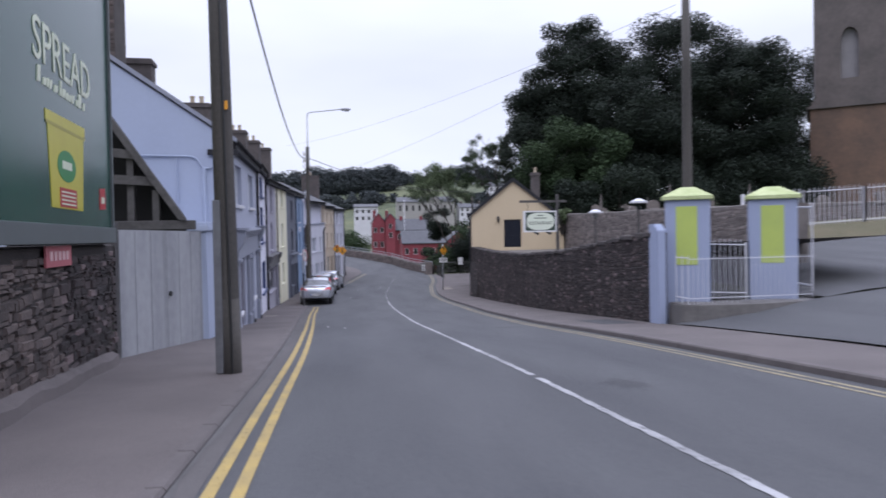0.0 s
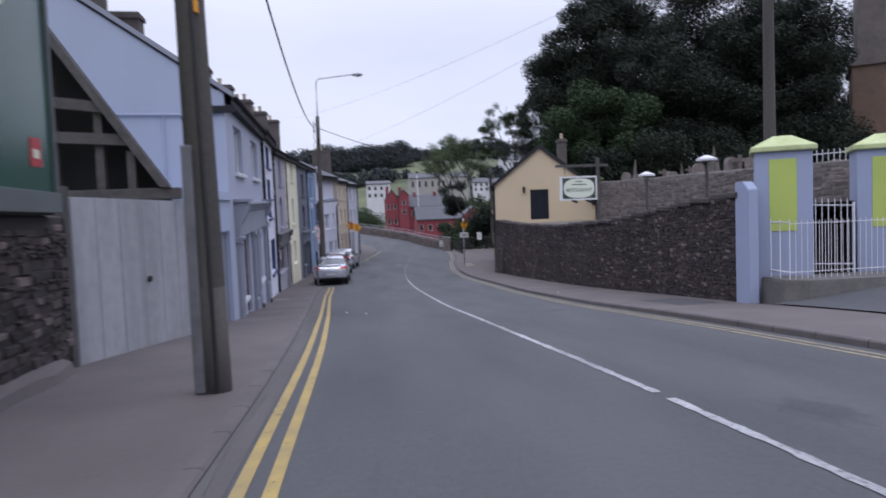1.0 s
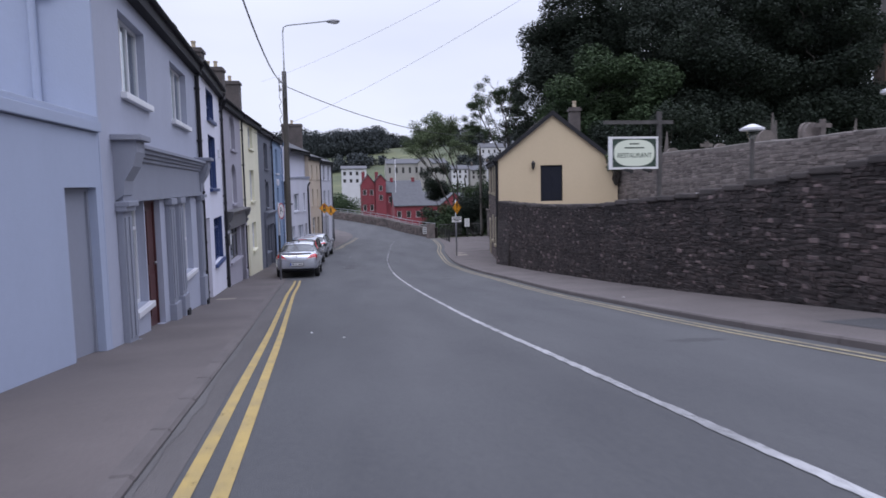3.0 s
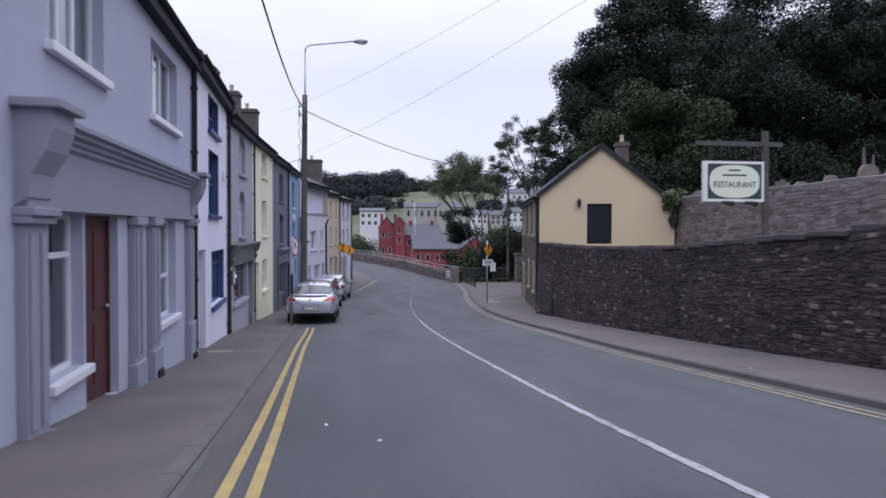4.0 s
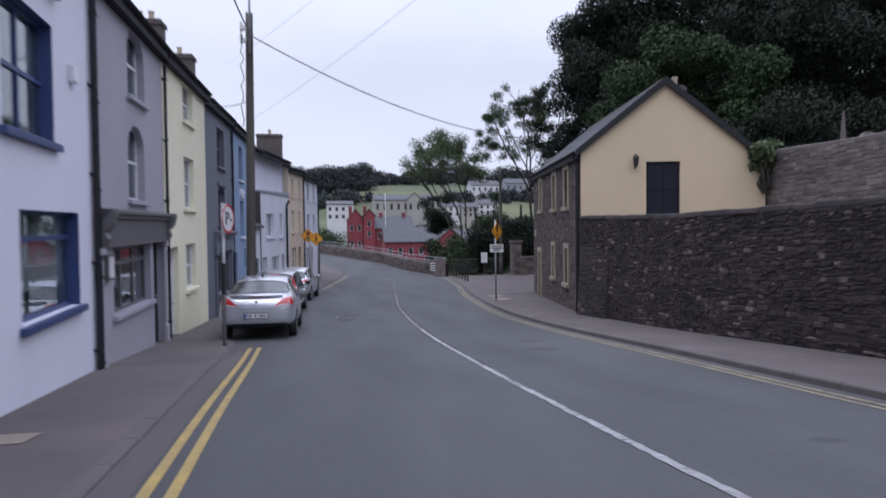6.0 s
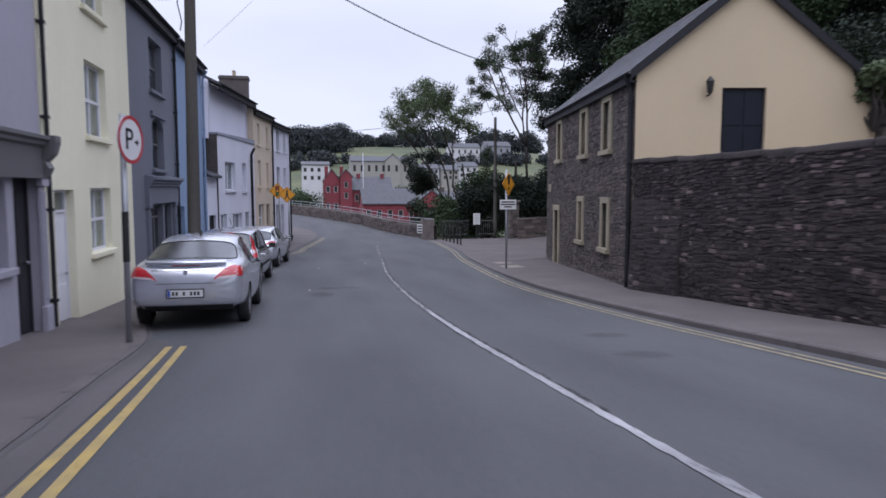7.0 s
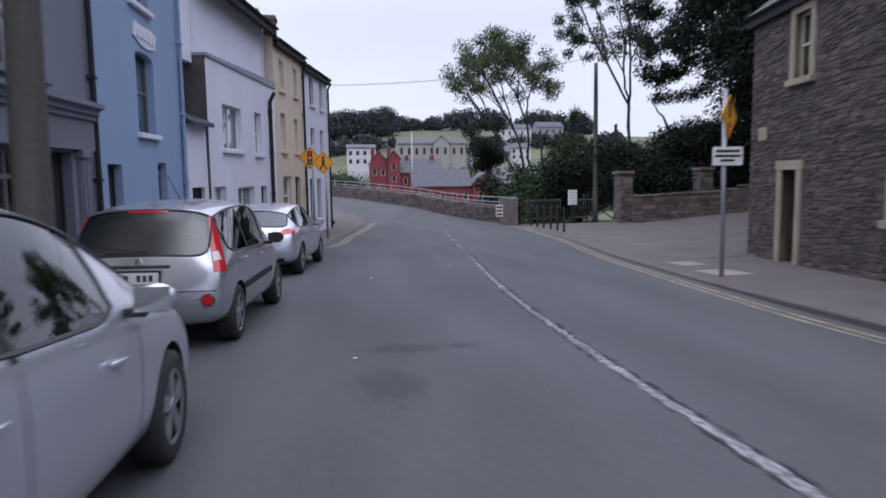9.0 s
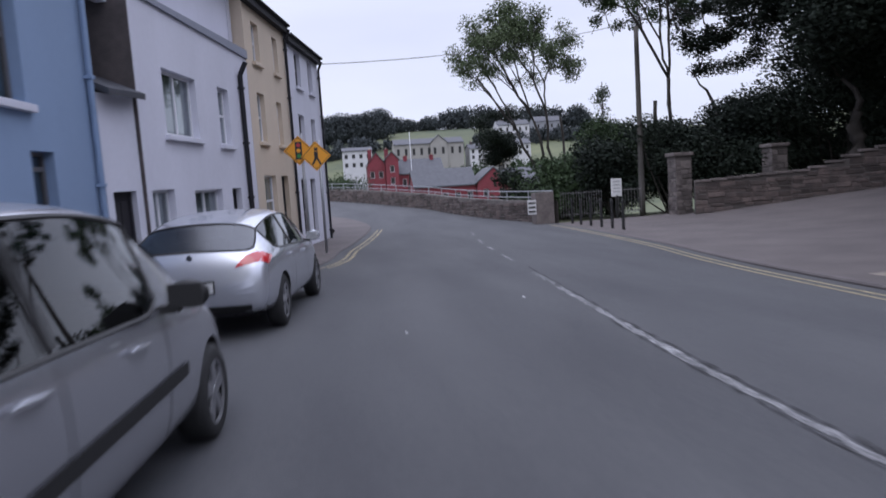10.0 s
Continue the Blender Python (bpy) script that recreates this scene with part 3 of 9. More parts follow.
def add_window(house, u0, u1, z0, z1, frame_mat, style="sash", sill=None, sill_mat=None, recess=0.13, blind=0.0, label="", arch=0.0):
    """A window in an opening: frame with its bars, panes, sill, and a blind behind where one hangs."""
    w = part("window", bmesh.new(), frame_mat, house, label)
    t = 0.055
    y0, y1 = recess, recess + 0.06
    us, zs = [u0 + t, u1 - t], [z0 + t, z1 - t]
    bars_u = {"sash_bars": (0.5,), "cross": (0.34,), "casement": (0.36, 0.62), "shop": (0.33, 0.66), "mullion": (0.5,)}.get(style, ())
    bars_z = {"sash": (0.52,), "cross": (0.42,), "sash_bars": (0.5,), "top_light": (0.74,), "shop": (0.76,)}.get(style, ())
    half = 0.018 if style == "sash_bars" else 0.03
    cuts_u = [us[0]] + [v for b in bars_u for v in (u0 + (u1 - u0) * b - half, u0 + (u1 - u0) * b + half)] + [us[1]]
    cuts_z = [zs[0]] + [v for b in bars_z for v in (z0 + (z1 - z0) * b - 0.03, z0 + (z1 - z0) * b + 0.03)] + [zs[1]]
    lights = [(cuts_u[a], cuts_u[a + 1], cuts_z[b], cuts_z[b + 1]) for a in range(0, len(cuts_u), 2) for b in range(0, len(cuts_z), 2)]
    bm = bmesh.new()
    wall_with_holes(bm, u1, z0, z1, lights, thick=y1 - y0, u0=u0)
    bmesh.ops.translate(bm, verts=bm.verts, vec=(0, y0, 0))
    bm.to_mesh(w.data)
    bm.free()
    for a, b, c, d in lights:
        bm = bmesh.new()
        box(bm, a, b, y0 + 0.03, y0 + 0.036, c, d)
        part("pane", bm, PANE, w).visible_shadow = False
    if sill_mat is not None:
        bm = bmesh.new()
        box(bm, u0 - 0.1, u1 + 0.1, -0.09, recess + 0.02, z0 - 0.1, z0 - 0.002, bevel=0.012)
        part("sill", bm, sill_mat, w)
    if blind:
        bm = bmesh.new()
        k = 16
        top, low = z1 - t, z1 - (z1 - z0) * blind
        prev = None
        for i in range(k + 1):
            u = u0 + t + (u1 - u0 - 2 * t) * i / k
            y = y1 + 0.06 + 0.015 * math.sin(i * 1.9)
            q = [bm.verts.new((u, y, low)), bm.verts.new((u, y, top))]
            if prev:
                bm.faces.new((prev[0], q[0], q[1], prev[1]))
            prev = q
        part("curtain", bm, BLIND, w, "pale net curtain, doubling as pane gleam at the stone house", smooth=True)
    return w


def add_door(house, u0, u1, z0, z1, mat, recess=0.16, panels=True, knob=True, fan=0.0, frame_mat=None, label=""):
    """A panelled door leaf in its frame."""
    d = part("door", bmesh.new(), mat, house, label)
    bm = bmesh.new()
    top = z1 - fan
    box(bm, u0 + 0.05, u1 - 0.05, recess + 0.01, recess + 0.055, z0, top - 0.05)
    if panels:
        for a, b in ((0.08, 0.46), (0.54, 0.92)):
            for c, e in ((0.10, 0.42), (0.50, 0.92)):
                ua, ub = u0 + 0.08 + (u1 - u0 - 0.16) * a, u0 + 0.08 + (u1 - u0 - 0.16) * b
                za, zb = z0 + (top - z0) * c, z0 + (top - z0) * e
                box(bm, ua, ub, recess - 0.004, recess + 0.012, za, zb, bevel=0.006)
    bm.to_mesh(d.data)
    bm.free()
    bm = bmesh.new()
    box(bm, u0, u0 + 0.05, recess - 0.02, recess + 0.08, z0, z1)
    box(bm, u1 - 0.05, u1, recess - 0.02, recess + 0.08, z0, z1)
    box(bm, u0 + 0.05, u1 - 0.05, recess - 0.02, recess + 0.08, top - 0.05, top)
    if fan:
        box(bm, u0 + 0.05, u1 - 0.05, recess - 0.02, recess + 0.08, z1 - 0.05, z1)
    part("door_frame", bm, frame_mat or mat, d)
    if fan:
        bm = bmesh.new()
        box(bm, u0 + 0.05, u1 - 0.05, recess + 0.02, recess + 0.028, top, z1 - 0.05)
        part("fanlight", bm, PANE, d).visible_shadow = False
    if knob:
        bm = bmesh.new()
        bmesh.ops.create_uvsphere(bm, u_segments=10, v_segments=6, radius=0.03, matrix=Matrix.Translation((u1 - 0.16, recess - 0.03, z0 + (top - z0) * 0.5)))
        part("knob", bm, GALV, d, "small metal door knob", smooth=True)
    return d


ALONG = Matrix(((0, 1, 0, 0), (1, 0, 0, 0), (0, 0, 1, 0), (0, 0, 0, 1)))


def moulding(house, name, u0, u1, profile, mat, label=""):
    """A run of moulding: a profile in (y, z) drawn along the front."""
    bm = bmesh.new()
    prism(bm, profile, (u0, u1), ALONG)
    return part(name, bm, mat, house, label)


def pilaster(house, u, w, z0, z1, mat, proud=0.09, base=0.45):
    bm = bmesh.new()
    box(bm, u - w, u + w, -proud, 0.0, z0, z1, bevel=0.012)
    p = part("pilaster", bm, mat, house)
    bm = bmesh.new()
    box(bm, u - w - 0.04, u + w + 0.04, -proud - 0.04, 0.0, z0, z0 + base, bevel=0.01)
    part("pilaster_base", bm, mat, p)
    bm = bmesh.new()
    box(bm, u - w - 0.05, u + w + 0.05, -proud - 0.06, 0.0, z1 - 0.12, z1, bevel=0.015)
    part("capital", bm, mat, p)
    for k in (-0.5, 0.5):
        bm = bmesh.new()
        box(bm, u + k * w - w * 0.3, u + k * w + w * 0.3, -proud - 0.022, -proud, z0 + base + 0.1, z1 - 0.2, bevel=0.01)
        part("flute", bm, mat, p)
    return p


def slated_slope(bm, p0, p1, p2, p3, rows, cols):
    """Overlapping rows of slates on the slope from p0-p1 (eaves) up to p3-p2 (ridge)."""
    p0, p1, p2, p3 = (Vector(p) for p in (p0, p1, p2, p3))
    nrm = (p1 - p0).cross(p3 - p0).normalized()
    verts, faces = [], []
    for r in range(rows):
        s0, s1 = r / rows, min(1.0, (r + 1.25) / rows)
        for c in range(cols):
            sh = 0.5 if r % 2 else 0.0
            t0, t1 = max(0, (c + sh - 0.485) / cols), min(1, (c + sh + 0.485) / cols)
            if t1 <= t0:
                continue
            def at(s, t, h):
                return p0.lerp(p1, t).lerp(p3.lerp(p2, t), s) + nrm * h
            j = random.uniform(0, 0.004)
            lo = 0.022 + j
            q = [at(s0, t0, lo), at(s0, t1, lo), at(s1, t1, 0.006), at(s1, t0, 0.006), at(s0, t0, lo - 0.014), at(s0, t1, lo - 0.014)]
            vs = [bm.verts.new(v) for v in q]
            bm.faces.new((vs[0], vs[1], vs[2], vs[3]))
            bm.faces.new((vs[4], vs[5], vs[1], vs[0]))
    return bm


def pitched_roof(house, length, depth, eave, ridge, over=0.25, ends=(0.0, 0.0), mat=None, cols=0, fascia=DARK_TRIM, slates=True):
    """A pitched roof over local x 0..length, y 0..depth, with slates, ridge tiles, gutter."""
    mat = mat or SLATE
    u0, u1 = -ends[0], length + ends[1]
    mid = depth / 2
    slope = (ridge - eave) / mid
    low = eave - slope * over
    bm = bmesh.new()
    for a, b in ((-over, mid), (depth + over, mid)):
        t = 0.09
        q = [(u0, a, low), (u1, a, low), (u1, b, ridge), (u0, b, ridge)]
        va = [bm.verts.new(p) for p in q]
        vb = [bm.verts.new((p[0], p[1], p[2] - t)) for p in q]
        bm.faces.new(va)
        bm.faces.new(vb[::-1])
        for i in range(4):
            bm.faces.new((va[i], vb[i], vb[(i + 1) % 4], va[(i + 1) % 4]))
    roof = part("roof", bm, mat, house)
    if slates:
        run = math.hypot(mid + over, ridge - low)
        rows, cols = max(6, int(run / 0.32)), max(6, int((u1 - u0) / 0.34))
        bm = bmesh.new()
        slated_slope(bm, (u0, -over, low), (u1, -over, low), (u1, mid, ridge), (u0, mid, ridge), rows, cols)
        part("slating", bm, mat, roof)["kind"] = "stuff"
    bm = bmesh.new()
    x = u0
    while x < u1 - 0.1:
        x2 = min(x + 0.45, u1)
        prism(bm, [(-0.11, ridge - 0.06), (0, ridge + 0.05), (0.11, ridge - 0.06), (0, ridge - 0.02)], (0, x2 - x - 0.01),
              Matrix.Translation((x, mid, 0)) @ Matrix(((0, 1, 0, 0), (1, 0, 0, 0), (0, 0, 1, 0), (0, 0, 0, 1))))
        x = x2
    part("ridge_capping", bm, BRICK, roof)
    # half-round gutter on the fascia
    bm = bmesh.new()
    k, gy, gz, gr = 7, -over - 0.03, low - 0.02, 0.06
    rings = [[bm.verts.new((x, gy + gr * math.cos(math.pi + math.pi * i / k), gz + gr * math.sin(math.pi + math.pi * i / k))) for i in range(k + 1)] for x in (u0, u1)]
    for i in range(k):
        bm.faces.new((rings[0][i], rings[0][i + 1], rings[1][i + 1], rings[1][i]))
    box(bm, u0, u1, -over + 0.005, -over + 0.03, low - 0.27, low - 0.015)
    box(bm, u0, u1, -over + 0.03, 0.0, low - 0.27, low - 0.245)
    part("gutter", bm, fascia, roof)
    return roof


def side_walls(bm, length, depth, z0, eave, ridge, thick=0.25, front=0.3):
    for x in (0, length - thick):
        prism(bm, [(front, z0), (depth, z0), (depth, eave - 0.1), (depth / 2, ridge - 0.1), (front, eave - 0.1 + front * (ridge - eave) / (depth / 2))], (x, x + thick),
              Matrix(((0, 1, 0, 0), (1, 0, 0, 0), (0, 0, 1, 0), (0, 0, 0, 1))))
    box(bm, thick, length - thick, depth - thick, depth, z0, eave - 0.1)


def chimney(house, x, y, z0, z1, wx=0.75, wy=1.25, pots=2, mat=None):
    bm = bmesh.new()
    box(bm, x - wx / 2, x + wx / 2, y - wy / 2, y + wy / 2, z0, z1)
    box(bm, x - wx / 2 - 0.06, x + wx / 2 + 0.06, y - wy / 2 - 0.06, y + wy / 2 + 0.06, z1 - 0.22, z1 - 0.08)
    c = part("chimney", bm, mat or BRICK, house)
    for i in range(pots):
        bm = bmesh.new()
        py = y + (i - (pots - 1) / 2) * 0.42
        tube(bm, (x, py, z1), (x, py, z1 + 0.32), 0.11, 0.09, 10)
        tube(bm, (x, py, z1 + 0.28), (x, py, z1 + 0.36), 0.12, 0.12, 10)
        part("chimney_pot", bm, CLAY, c)
    return c


def downpipe(house, u, z0, z1, mat=DARK_TRIM, r=0.045, y=-0.07):
    bm = bmesh.new()
    tube(bm, (u, y, z0), (u, y, z1 - 0.35), r, r, 10)
    tube(bm, (u, y, z1 - 0.35), (u, y - 0.16, z1 - 0.05), r, r, 10)
    for z in spaced(z0 + 0.4, z1 - 0.7, 1.5):
        box(bm, u - r - 0.02, u + r + 0.02, y - r - 0.008, 0.0, z, z + 0.05)
    part("downpipe", bm, mat, house)


def terrace_house(a, b, eave, ridge, wall_mat, holes, label, depth=7.5, floor=-4.0, chim=(), front_to=None, roof=True, slates=True, arches=()):
    m, length = house_frame(a, b)
    h = thing("terraced_house", m, label, "house", "houses of the terrace")
    bm = bmesh.new()
    wall_with_holes(bm, length, floor, (front_to or eave) - 0.02, holes)
    for u0, u1, z1, rise in arches:
        arch_spandrels(bm, u0, u1, z1, rise)
    side_walls(bm, length, depth, floor, eave, ridge)
    part("wall", bm, wall_mat, h)
    # dark sheet behind the openings stands in for room shade
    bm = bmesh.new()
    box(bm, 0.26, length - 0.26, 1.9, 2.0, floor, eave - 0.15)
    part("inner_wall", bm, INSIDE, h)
    if roof:
        pitched_roof(h, length, depth, eave, ridge, over=0.18, slates=slates)
    for x, z1, pots in chim:
        chimney(h, x, depth * 0.4, eave, z1, pots=pots)
    return h, length


# pale blue gabled house with the grey shop front
C_HOLES = [(1.35, 3.1, 2.42, 3.62), (5.5, 7.5, 2.42, 3.62), (1.32, 2.3, -0.88, 0.78), (2.36, 3.63, -1.5, 0.78), (5.85, 7.32, -0.93, 0.78)]
house_c, LC = terrace_house((-3.21, 19.45), (-3.79, 28.56), 4.3, 7.15, R_SHOP, C_HOLES,
                            "pale blue-grey gabled house with a grey shop front", depth=8.4)
chimney(house_c, 8.12, 4.6, 5.5, 8.1, wx=0.65, wy=2.0, pots=0)
for u0, u1 in ((1.35, 3.1), (5.5, 7.5)):
    add_window(house_c, u0, u1, 2.42, 3.62, WHITE_UPVC, "casement", sill_mat=WHITE_UPVC, blind=1.0)
add_window(house_c, 1.32, 2.3, -0.88, 0.78, WHITE_UPVC, "top_light", sill_mat=WHITE_UPVC, blind=0.0)
add_window(house_c, 5.85, 7.32, -0.93, 0.78, WHITE_UPVC, "cross", sill_mat=WHITE_UPVC, blind=0.75)
add_door(house_c, 2.36, 3.63, -1.5, 0.78, RED_DOOR, recess=0.12, label="dark mahogany panelled front door")
moulding(house_c, "shop_fascia", 0.6, 8.75, [(0.0, 0.8), (-0.1, 0.8), (-0.1, 1.38), (-0.14, 1.41), (-0.14, 1.45), (-0.18, 1.47), (-0.18, 1.51), (-0.23, 1.53), (-0.23, 1.57), (-0.28, 1.59), (-0.28, 1.64), (0.0, 1.69)], R_SHOPDARK, "moulded grey shop fascia")
for u in (0.82, 4.35, 5.38, 8.45):
    pilaster(house_c, u, 0.24, -2.0, 0.79, R_SHOPDARK, base=0.75)
    if u > 5:
        bm = bmesh.new()
        box(bm, u - 0.15, u + 0.15, -0.17, 0.0, -2.1, street(19.45 + u) + 0.17 - COURSE_RISE * u, bevel=0.01)
        part("black_foot", bm, DARK_TRIM, house_c)
for u in (0.82, 8.55):
    bm = bmesh.new()
    prism(bm, [(0, 0.82), (-0.12, 0.9), (-0.14, 1.1), (-0.26, 1.3), (-0.32, 1.5), (-0.32, 1.66), (0, 1.66)], (u - 0.26, u + 0.26), ALONG)
    box(bm, u - 0.33, u + 0.33, -0.4, 0, 1.66, 1.74, bevel=0.012)
    box(bm, u - 0.3, u + 0.3, -0.19, 0, 0.74, 0.815, bevel=0.012)
    part("console_bracket", bm, R_SHOPDARK, house_c)
downpipe(house_c, 8.95, -2.2, 4.2, r=0.055)
# the bright gable, rendered a clearer blue than the front
bm = bmesh.new()
prism(bm, [(0.0, -3.5), (8.4, -3.5), (8.4, 4.15), (4.2, 7.03), (0.0, 4.15)], (-0.05, 0.0), Matrix(((0, 1, 0, 0), (1, 0, 0, 0), (0, 0, 1, 0), (0, 0, 0, 1))))
part("gable_wall", bm, R_BLUE, house_c, "clean pale blue rendered gable")
bm = bmesh.new()
for s in (-1, 1):
    prism(bm, [(4.2 + s * 4.4, 4.1), (4.2 + s * 4.4, 4.22), (4.2, 7.25), (4.2, 7.11)], (-0.12, 0.05), Matrix(((0, 1, 0, 0), (1, 0, 0, 0), (0, 0, 1, 0), (0, 0, 0, 1))))
part("barge_board", bm, R_SHOPDARK, house_c)
bm = bmesh.new()
box(bm, -0.14, -0.052, -0.24, 0.56, 3.74, 3.9, bevel=0.01)
part("eave_return", bm, DARK_TRIM, house_c, "dark boxed eave returned on the gable")
bm = bmesh.new()
tube(bm, (-0.09, 0.66, 1.86), (-0.09, 0.66, 3.38), 0.05, 0.05, 10)
tube_path(bm, [(-0.09, 0.66, 3.36), (-0.09, 0.74, 3.46), (-0.09, 0.86, 3.65), (-0.09, 1.0, 3.71), (-0.09, 3.6, 3.74)], 0.024, 8)
tube(bm, (-0.09, 1.37, 1.86), (-0.09, 1.37, 3.7), 0.018, 0.018, 8)
tube_path(bm, [(-0.09, 0.66, 3.38), (-0.09, 0.5, 3.39), (-0.09, 0.4, 3.46), (-0.09, 0.35, 3.8)], 0.024, 8)
part("waste_pipe", bm, R_BLUE, house_c)

# single-storey front annex with a grey door beside the yard gate
m, la = house_frame((-3.2, 16.2), (-3.21, 19.43))
annex = thing("front_annex", m, "low pale blue rendered annex with a plain grey door", "annex")
bm = bmesh.new()
wall_with_holes(bm, la, -3.5, 1.62, [(2.0, 3.0, -1.25, 0.93)])
box(bm, 0.0, 0.25, 0.3, 5.5, -3.5, 1.62)
box(bm, 0.25, la, 5.2, 5.5, -3.5, 1.62)
part("wall", bm, R_BLUE, annex)
bm = bmesh.new()
box(bm, -0.06, la - 0.06, -0.06, 5.5, 1.63, 1.76, bevel=0.012)
box(bm, -0.02, la - 0.06, -0.03, 5.5, 1.76, 1.83, bevel=0.012)
part("parapet_coping", bm, R_BLUE, annex)
add_door(annex, 2.0, 3.0, -1.25, 0.93, R_SHOPDARK, recess=0.12, panels=False, knob=False, label="plain grey painted door")

# white house with royal blue windows
D_HOLES = [(0.62, 1.65, -2.3, 0.37), (2.65, 5.12, -1.12, 0.28), (2.2, 4.05, 1.2, 2.8), (2.2, 4.05, 3.28, 4.15)]
house_d, LD = terrace_house((-3.79, 28.6), (-4.22, 34.52), 4.68, 6.9, R_WHITE, D_HOLES, "white rendered house with royal blue windows", chim=((5.5, 7.8, 2),))
add_door(house_d, 0.62, 1.65, -2.3, 0.37, RED_DOOR, recess=0.2, frame_mat=R_WHITE, label="dark brown panelled front door")
for (u0, u1, z0, z1), st in zip(D_HOLES[1:], ("top_light", "sash_bars", "sash_bars")):
    add_window(house_d, u0, u1, z0, z1, BLUE_FRAME, st, sill_mat=BLUE_FRAME, blind=0.75 if z0 < 0 else 0.5, label="royal blue sash window")
    bm = bmesh.new()
    box(bm, u0, u0 + 0.012, 0.003, 0.128, z0, z1)
    box(bm, u1 - 0.012, u1, 0.003, 0.128, z0, z1)
    box(bm, u0, u1, 0.003, 0.128, z1 - 0.012, z1)
    part("window_reveal", bm, BLUE_FRAME, house_d)
downpipe(house_d, 5.88, -2.4, 4.5, r=0.035)
bm = bmesh.new()
box(bm, 4.75, 4.98, -0.09, 0.0, 2.2, 2.46, bevel=0.02)
part("alarm_box", bm, WHITE_UPVC, house_d, "small white alarm box")

# grey-mauve house with round-headed windows over a dark shop front
E_HOLES = [(2.3, 3.62, 2.84, 4.22), (2.22, 3.5, 0.76, 2.28), (1.05, 3.85, -1.4, -0.17), (4.1, 5.05, -2.75, -0.12)]
house_e, LE = terrace_house((-4.22, 34.56), (-4.29, 39.84), 4.58, 6.6, R_MAUVE, E_HOLES, "grey-mauve house with arched windows above a dark shop front",
                            chim=((4.95, 8.1, 1),), arches=((2.3, 3.62, 4.22, 0.5), (2.22, 3.5, 2.28, 0.5)))
for u0, u1, z0, z1 in E_HOLES[:2]:
    add_window(house_e, u0, u1, z0, z1, WHITE_UPVC, "sash", sill_mat=R_MAUVE, recess=0.15, blind=0.25)
add_window(house_e, 1.05, 3.85, -1.4, -0.17, GREY_FRAME, "shop", sill_mat=R_MAUVE)
add_door(house_e, 4.1, 5.05, -2.75, -0.12, DARK_DOOR, label="dark painted shop door")
moulding(house_e, "shop_fascia", 0.05, 5.25, [(0, -0.14), (-0.12, -0.14), (-0.12, 0.34), (-0.18, 0.37), (-0.18, 0.42), (-0.24, 0.45), (-0.24, 0.5), (0, 0.56)], GREY_FRAME, "dark moulded shop fascia")
for u in (0.18, 5.12):
    pilaster(house_e, u, 0.1, -2.6, -0.14, R_MAUVE, proud=0.05)
    bm = bmesh.new()
    prism(bm, [(0, -0.12), (-0.14, -0.1), (-0.2, 0.02), (-0.15, 0.12), (-0.26, 0.24), (-0.31, 0.42), (-0.31, 0.52), (0, 0.52)], (u - 0.13, u + 0.13), ALONG)
    part("console_bracket", bm, GREY_FRAME, house_e, "dark scrolled bracket")
bm = bmesh.new()
box(bm, 0.4, 0.78, -0.1, 0.0, -0.72, -0.26, bevel=0.015)
part("notice_case", bm, GREY_FRAME, house_e, "small dark menu case on the wall")
bm = bmesh.new()
box(bm, 0.45, 0.73, -0.105, -0.1, -0.67, -0.31)
part("notice_sheet", bm, BLIND, house_e)
downpipe(house_e, 0.06, -2.5, 4.4, r=0.035)

# lemon house
F_HOLES = [(2.3, 3.66, 3.3, 4.38), (2.3, 3.66, 0.86, 2.3), (2.35, 3.7, -1.42, -0.15), (0.42, 1.42, -2.8, -0.18)]
house_f, LF = terrace_house((-4.29, 39.88), (-4.23, 45.44), 4.72, 6.7, R_LEMON, F_HOLES, "pale lemon rendered house with white sash windows", chim=((5.2, 8.3, 2),))
for u0, u1, z0, z1 in F_HOLES[:3]:
    add_window(house_f, u0, u1, z0, z1, WHITE_UPVC, "sash_bars", sill_mat=R_LEMON, blind=0.9)
add_door(house_f, 0.42, 1.42, -2.8, -0.18, WHITE_UPVC, fan=0.35, label="white panelled front door")
downpipe(house_f, 0.06, -2.4, 4.6, r=0.035)

# slate-grey house with a shop front
G_HOLES = [(2.12, 3.5, 0.52, 1.92), (2.05, 3.55, 2.64, 4.02), (1.55, 3.1, -1.9, -0.46), (3.3, 4.2, -2.9, -0.46)]
house_g, LG = terrace_house((-4.23, 45.48), (-4.1, 50.54), 4.78, 6.7, R_SLATE, G_HOLES, "dark slate-grey house with an old shop front",
                            chim=((4.7, 8.4, 2),), arches=((2.12, 3.5, 1.92, 0.3),))
for u0, u1, z0, z1 in G_HOLES[:2]:
    add_window(house_g, u0, u1, z0, z1, GREY_FRAME, "sash_bars", sill_mat=R_SLATE, recess=0.16, blind=0.6)
bm = bmesh.new()
box(bm, 2.0, 3.62, -0.07, 0.0, 1.94, 2.06)
part("hood_moulding", bm, R_SLATE, house_g)
add_window(house_g, 1.55, 3.1, -1.9, -0.46, GREY_FRAME, "shop", sill_mat=R_SLATE)
add_door(house_g, 3.3, 4.2, -2.9, -0.46, DARK_DOOR, label="dark shop door")
